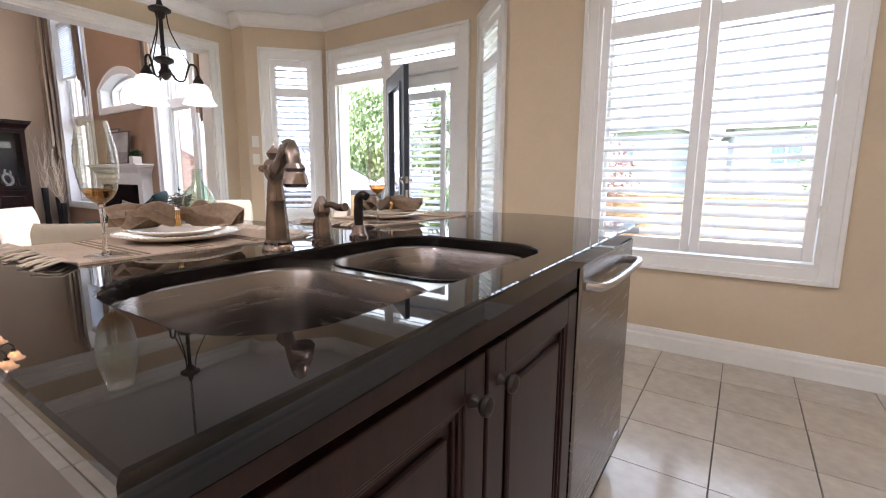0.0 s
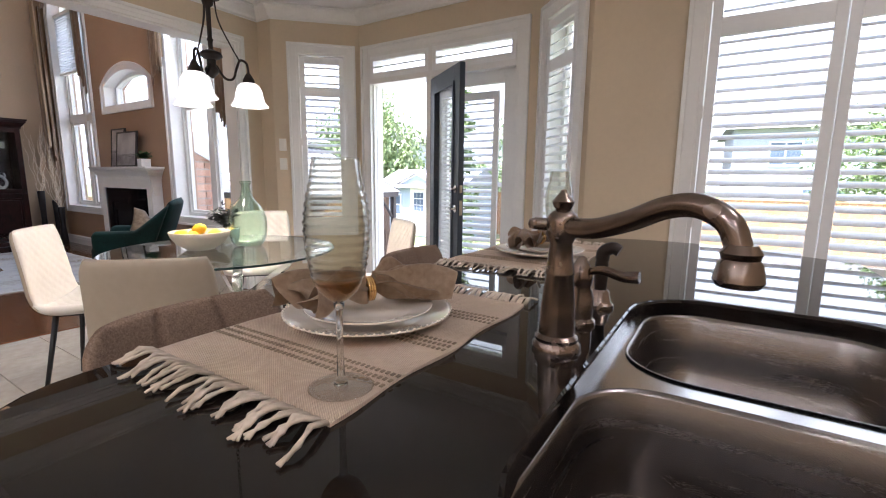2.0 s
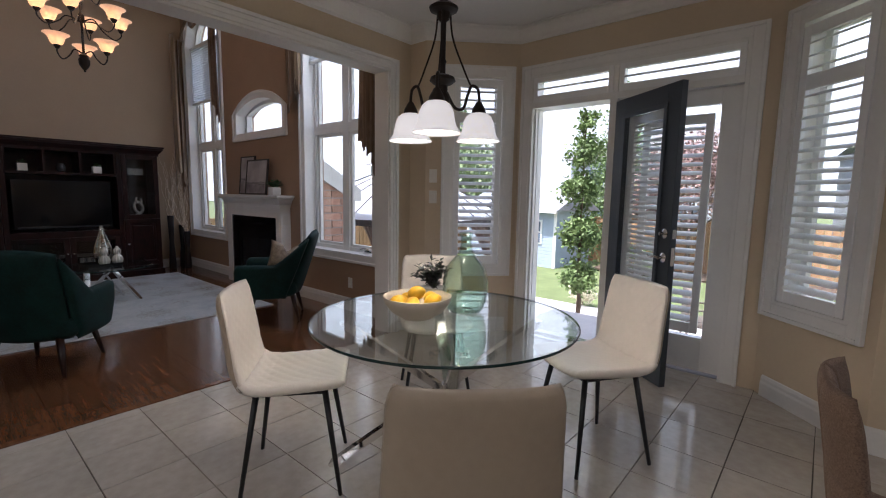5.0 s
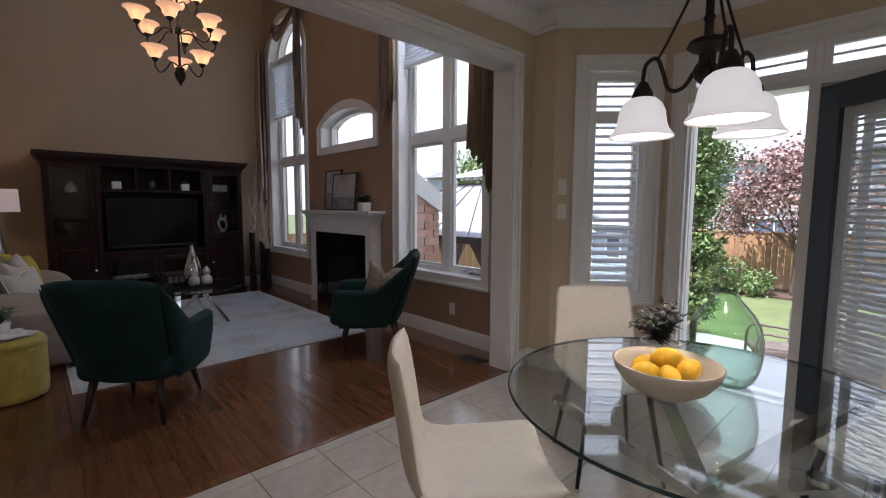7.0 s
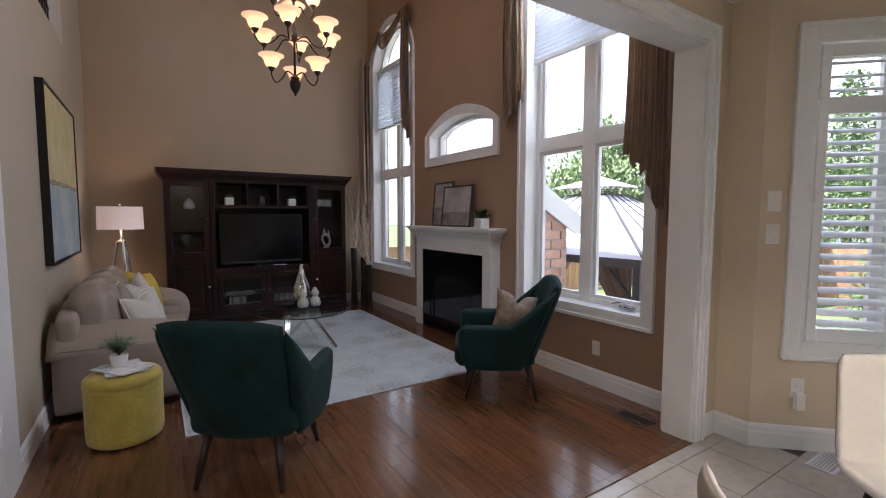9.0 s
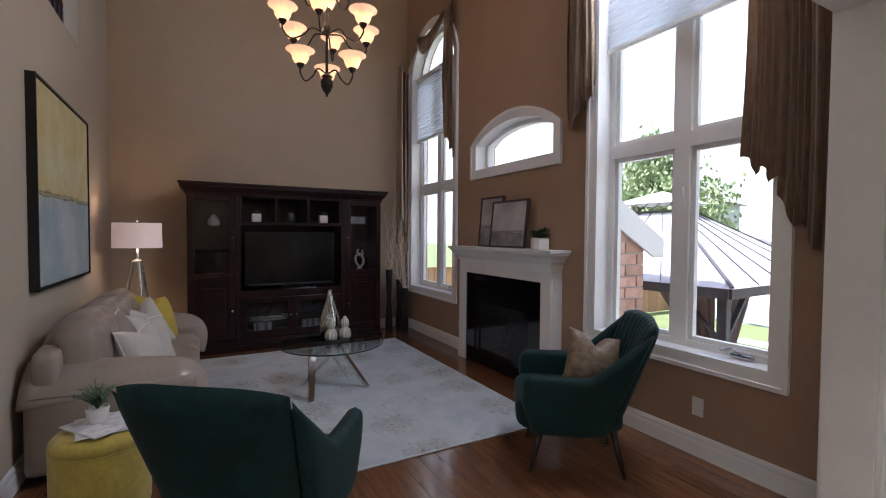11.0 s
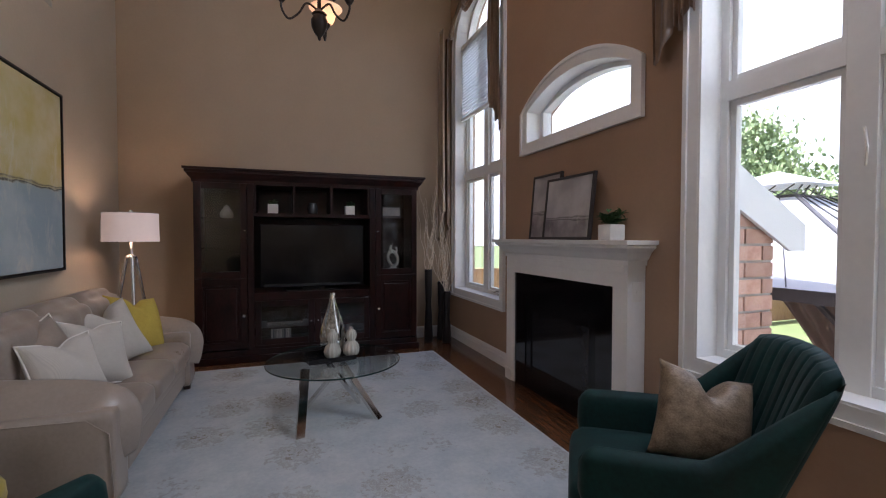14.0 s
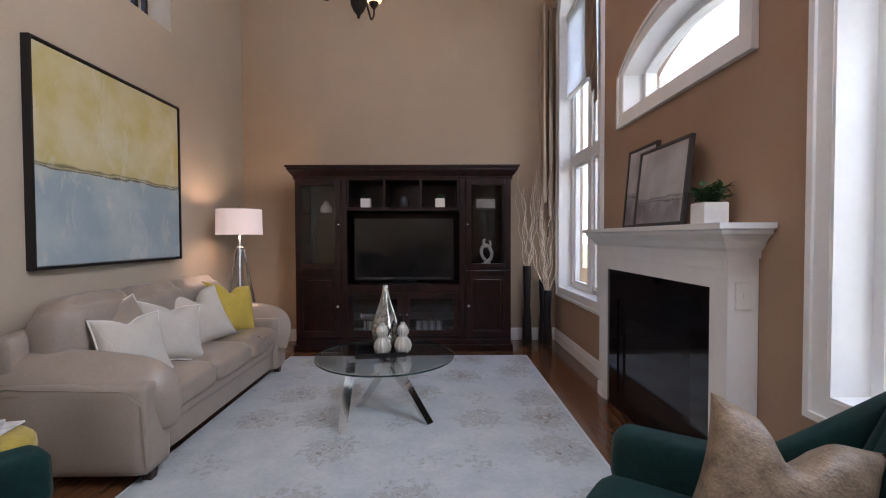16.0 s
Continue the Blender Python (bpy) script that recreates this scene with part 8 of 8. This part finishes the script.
def tree(label, at, trunk_h, lobes, n, leaf, material, seed, trunk_r=0.08, hang=0.0, name="tree"):
    """Tapered trunk, limbs to each lobe, and a crown of small separate leaves."""
    t = thing(name, label, "tree" if name == "tree" else "shrub", at)
    rng = random.Random(seed)
    bm = bmesh.new()
    tube(bm, curve_pts([(0, 0, 0), (0.03, 0.02, trunk_h * 0.5), (0, 0, trunk_h)], 5), trunk_r, 8, trunk_r * 0.6)
    for (x, y, z), r in lobes:
        tube(bm, curve_pts([(0, 0, trunk_h * 0.8), (x * 0.4, y * 0.4, (trunk_h + z) / 2), (x * 0.85, y * 0.85, z)], 4), trunk_r * 0.45, 6, 0.008)
    part("trunk", bm, BARK, t, smooth="all")
    verts, faces = [], []
    tot = sum(r ** 2 for _, r in lobes)
    for (x, y, z), r in lobes:
        k = int(n * r * r / tot)
        clumps = [Vector((rng.gauss(0, 1), rng.gauss(0, 1), rng.gauss(0, 1))).normalized() * r * rng.uniform(0.45, 1.0) for _ in range(max(6, k // 28))]
        for q in range(k):
            c = rng.choice(clumps)
            p = Vector((x, y, z)) + c + Vector((rng.gauss(0, 1), rng.gauss(0, 1), rng.gauss(0, 1) - hang * abs(rng.gauss(0, 1)))) * r * 0.17
            d = Vector((rng.uniform(-1, 1), rng.uniform(-1, 1), rng.uniform(-1, 0.6) - hang)).normalized()
            s = Vector((rng.uniform(-1, 1), rng.uniform(-1, 1), rng.uniform(-1, 1))).cross(d).normalized()
            L = leaf * rng.uniform(0.6, 1.4)
            i = len(verts)
            verts += [p, p + d * L * 0.5 + s * L * 0.28, p + d * L, p + d * L * 0.5 - s * L * 0.28]
            faces.append((i, i + 1, i + 2, i + 3))
    me = bpy.data.meshes.new("crown")
    me.from_pydata([tuple(v) for v in verts], [], faces)
    me.materials.append(material)
    o = new("crown", me)
    o.parent = t
    tagged(o, kind="stuff")
    return t


tree("slender bright green columnar tree beside the door", (-3.98, 8.6, GZ), 1.2, [((0, 0, 1.0), 0.29), ((0.05, 0, 1.7), 0.33), ((-0.05, 0.05, 2.4), 0.31), ((0, 0, 3.0), 0.26), ((0, 0, 3.5), 0.17)], 7000, 0.07, FOLIAGE, 1, 0.05)
tree("plum-leaved ornamental tree before the cedar fence", (-4.0, 16.2, GZ), 1.5, [((0, 0, 2.6), 1.05), ((-0.95, 0, 2.5), 0.85), ((0.95, 0, 2.6), 0.9), ((0.3, 0, 3.4), 0.85), ((-0.5, 0, 3.3), 0.8), ((1.6, 0, 2.1), 0.6), ((-1.5, 0.1, 2.0), 0.55)], 9000, 0.11, PURPLE, 2, 0.08)
tree("large pale-green willow beyond the gazebo", (-17.2, 20.5, GZ), 2.5, [((0, 0, 4.6), 2.1), ((-2.0, 0, 4.0), 1.7), ((2.0, 0, 4.2), 1.7), ((0.4, 0, 6.0), 1.5), ((-2.8, 0, 2.8), 1.4), ((2.6, 0, 2.8), 1.3), ((0, -0.5, 2.6), 1.6)], 16000, 0.22, FOLIAGE2, 3, 0.2, 0.9)
tree("bright green tree beyond the shed", (-9.2, 19.5, GZ), 1.6, [((0, 0, 1.7), 0.95), ((-0.8, 0, 1.5), 0.8), ((0.8, 0, 1.6), 0.75), ((0.1, 0, 2.3), 0.6)], 6000, 0.12, FOLIAGE, 4, 0.12)
tree("tall dark conifer-like tree beyond the bay", (-7.6, 20.5, GZ), 3.0, [((0, 0, 2.5), 1.5), ((0, 0, 4.0), 1.25), ((0, 0, 5.4), 0.9), ((0, 0, 6.6), 0.5)], 8000, 0.13, FOLIAGE, 5, 0.15)
tree("green tree over the far hedge", (4.5, 19.5, GZ), 2.0, [((0, 0, 3.0), 1.5), ((-1.4, 0, 2.6), 1.2), ((1.3, 0, 2.8), 1.2), ((0, 0, 4.2), 1.1)], 8000, 0.13, FOLIAGE, 6, 0.15)
tree("low dark green shrub in the bed by the fence", (-5.35, 15.6, GZ), 0.2, [((0, 0, 0.45), 0.5), ((0.6, 0, 0.4), 0.42), ((-0.55, 0, 0.35), 0.4)], 3600, 0.08, FOLIAGE, 7, 0.02, name="shrub")
tree("pale flowering hydrangea by the lawn edge", (-4.75, 10.6, GZ), 0.15, [((0, 0, 0.35), 0.32)], 900, 0.06, mat("cream_blossom", (0.60, 0.56, 0.40), 0.7), 8, 0.02, name="shrub")

# garden chair and table on the patio
for x, y, a in ((-3.05, 8.9, 205), (-2.25, 9.3, 20)):
    gc = thing("patio_chair", "brown wicker patio chair with a striped cushion", "garden chair", (x, y, GZ + 0.03), a, group="patio chairs")
    part("seat", block(bmesh.new(), 0, 0, 0.40, 0.52, 0.52, 0.10, 0.03, 0, 6), RATTAN, gc, smooth="all")
    part("backrest", block(bmesh.new(), -0.25, 0, 0.68, 0.07, 0.54, 0.52, 0.03, 0, 6), RATTAN, gc, smooth="all")
    for s in (-1, 1):
        bm = bmesh.new()
        tube(bm, curve_pts([(-0.24, s * 0.27, 0.62), (0.0, s * 0.29, 0.64), (0.24, s * 0.27, 0.60), (0.25, s * 0.26, 0.0)], 4), 0.018, 8)
        part("arm", bm, RATTAN, gc, smooth="all")
        bm = bmesh.new()
        tube(bm, [(-0.25, s * 0.25, 0.45), (-0.27, s * 0.26, 0.0)], 0.018, 8)
        part("leg", bm, RATTAN, gc)

# neighbour houses
def house(label, at, rz, w, d, h, roof_h, wins):
    o = thing("neighbour_house", label, "house", at, rz)
    part("wall", boxes((-w / 2, w / 2, 0, d, 0, h)), FARSIDING, o, "pale sided wall")
    bm = bmesh.new()
    e = 0.5
    v = [bm.verts.new(p) for p in ((-w / 2 - e, -e, h), (w / 2 + e, -e, h), (w / 2 + e, d + e, h), (-w / 2 - e, d + e, h), (-w / 2 + d / 2, d / 2, h + roof_h), (w / 2 - d / 2, d / 2, h + roof_h))]
    for f in ((0, 1, 5, 4), (1, 2, 5), (2, 3, 4, 5), (3, 0, 4), (3, 2, 1, 0)):
        bm.faces.new([v[i] for i in f])
    part("roof", bm, FARROOF, o, "pale grey hipped roof")
    bm = bmesh.new()
    for k in range(int(h / 0.22)):
        prism(bm, [(-0.03, k * 0.22), (-0.005, (k + 1) * 0.22), (0.0, (k + 1) * 0.22), (0.0, k * 0.22)], -w / 2, w / 2, "x")
    part("siding_board", bm, FARSIDING, o, kind="stuff")
    for x, z, ww, hh in wins:
        f = part("window", boxes((x - ww / 2 - 0.1, x + ww / 2 + 0.1, -0.08, -0.03, z - 0.1, z + hh + 0.1)), WHITE, o, "white framed window")
        part("pane", boxes((x - ww / 2, x - 0.04, -0.1, -0.081, z, z + hh)), DARKPANE, f)
        part("pane", boxes((x + 0.04, x + ww / 2, -0.1, -0.081, z, z + hh)), DARKPANE, f)
    return o


house("pale two-storey neighbour house with a grey roof beyond the gardens", (-9.5, 33, GZ - 0.5), -8, 13, 9, 5.6, 2.4, [(-4.5, 3.6, 1.4, 1.2), (-1.0, 3.6, 1.4, 1.2), (3.5, 3.6, 1.6, 1.2), (-3.5, 0.9, 1.6, 1.3), (2.0, 0.9, 2.0, 1.3)])
house("second pale neighbour house behind the trees", (-27, 30, GZ - 0.5), 14, 12, 9, 5.4, 2.2, [(-3.5, 3.5, 1.4, 1.2), (2.5, 3.5, 1.4, 1.2), (0, 0.9, 1.8, 1.3)])
house("third pale neighbour house beyond the fence", (6.5, 34, GZ - 0.5), 4, 13, 9, 5.6, 2.3, [(-4, 3.6, 1.4, 1.2), (0.5, 3.6, 1.4, 1.2), (4, 3.6, 1.4, 1.2), (-2, 0.9, 2.0, 1.3)])


# added glowing half ring far beyond the gardens: white sky, closes the northern view
bm = bmesh.new()
ra, rb = [], []
for k in range(49):
    a = math.pi * k / 48
    ra.append(bm.verts.new((-3 + 120 * math.cos(a), 10 + 120 * math.sin(a), GZ - 1)))
    rb.append(bm.verts.new((-3 + 120 * math.cos(a), 10 + 120 * math.sin(a), 95)))
for k in range(48):
    bm.faces.new((ra[k], ra[k + 1], rb[k + 1], rb[k]))
bd = part("backdrop", bm, mat("glowing_sky", (0.0, 0.0, 0.0), 1.0, emit=(0.93, 0.97, 1.0), strength=0.75), label="glowing pale backdrop standing in for the sky", kind="structure")


# ---------------------------------------------------------------- pieces: tiles and boards
def tiles():
    floor = tagged(new("floor_tiles"), "cream ceramic floor tiles with dark grout joints", kind="structure")
    dx, dy, g = 0.3305, 0.338, 0.0035
    me = None
    def inside(x, y):
        if not (XO + 0.02 < x < 1.66 and -0.35 < y):
            return False
        if y < 4.76 and x > -0.66 or y < YL:
            return True
        return y < min(5.31, x + 8.46, -x + 4.09)
    def cell(i, j):
        return 0.742 + dx * i, 4.10 + dy * j
    poly = [(XO + 0.016, -2.19), (1.655, -2.19), (1.655, 4.755), (-0.655, 4.755), (-1.215, 5.305), (-3.155, 5.305), (-3.785, 4.675), (XO + 0.016, 4.675)]
    rest = bmesh.new()
    for i in range(-15, 4):
        for j in range(-19, 5):
            x, y = cell(i, j)
            a, b, c, d = x + g / 2, x + dx - g / 2, y + g / 2, y + dy - g / 2
            whole = all(inside(px, py) for px in (a, b) for py in (c, d))
            if whole and y > -0.3:
                if me is None:
                    bm = bmesh.new()
                    box(bm, 0, dx - g, 0, dy - g, -0.006, 0.0)
                    for v in bm.verts:
                        if v.co.z > -0.001:
                            v.co.x += 0.0012 if v.co.x < 0.1 else -0.0012
                            v.co.y += 0.0012 if v.co.y < 0.1 else -0.0012
                    t = part("tile", bm, TILE, floor)
                    me = t.data
                else:
                    t = new("tile", me)
                    t.parent = floor
                t.location = (a, c, 0)
            else:
                a, b = max(a, XO + 0.016), min(b, 1.655)
                if a >= b or d < -2.19:
                    continue
                c2 = max(c, -2.19)
                pts = [(a, c2), (b, c2), (b, d), (a, d)]
                def clip(pts, f):
                    out = []
                    for p, q in zip(pts, pts[1:] + pts[:1]):
                        fp, fq = f(p), f(q)
                        if fp >= 0:
                            out.append(p)
                        if fp * fq < 0:
                            s = fp / (fp - fq)
                            out.append((p[0] + (q[0] - p[0]) * s, p[1] + (q[1] - p[1]) * s))
                    return out
                lims = [lambda p: 5.305 - p[1], lambda p: p[0] + 8.455 - p[1], lambda p: -p[0] + 4.085 - p[1]]
                if x + dx > -0.6:
                    lims = [lambda p: 4.755 + 0.97 * max(0, -0.58 - p[0]) - p[1]]
                if x < -3.7:
                    lims = [lambda p: 4.675 + 0.68 * max(0, p[0] + 3.885) - p[1]]
                for f in lims:
                    pts = clip(pts, f) if len(pts) > 2 else []
                if len(pts) > 2 and not (x < -3.7 and y > 4.67):
                    prism(rest, pts, -0.006, 0.0)
    part("cut_tiles", rest, TILE, floor, kind="stuff")


tiles()


def boards():
    floor = tagged(new("floor_boards"), "red-brown polished hardwood floor boards", kind="structure")
    rng = random.Random(4)
    w, g = 0.12, 0.0005
    meshes = {}
    rest = bmesh.new()
    for r in range(int((4.67 - 1.10) / w) + 1):
        y = 1.085 + r * w
        x = XO - 0.035 - rng.uniform(0, 0.9)
        first = True
        hi = XO - 0.03
        wd = min(w, 4.675 - y)
        while x > XT + 0.02:
            L = rng.choice((0.6, 0.8, 1.0, 1.2))
            lo = max(XT + 0.005, x if first else x - L)
            if first:
                lo = x
            n = round(hi - lo, 2)
            if hi < -8.7 or wd < w - 1e-3:
                box(rest, lo + g, hi - g, y + g, y + wd - g, -0.005, 0)
            else:
                if n not in meshes:
                    bm = bmesh.new()
                    box(bm, g, n - g, g, w - g, -0.005, 0)
                    for v in bm.verts:
                        if v.co.z > -0.001:
                            v.co.y += 0.0006 if v.co.y < w / 2 else -0.0006
                    b = part("board", bm, PLANK, floor)
                    meshes[n] = b.data
                else:
                    b = new("board", meshes[n])
                    b.parent = floor
                b.location = (hi - n, y, 0)
            if first:
                first = False
                hi = lo
                x = lo
                continue
            hi = lo
            x = lo
        if hi > XT + 0.02:
            box(rest, XT, hi - g, y + g, y + wd - g, -0.005, 0)
    box(rest, XT, XO - 0.035, -1.6, 1.083, -0.005, 0)
    part("far_boards", rest, PLANK, floor, kind="stuff")


boards()
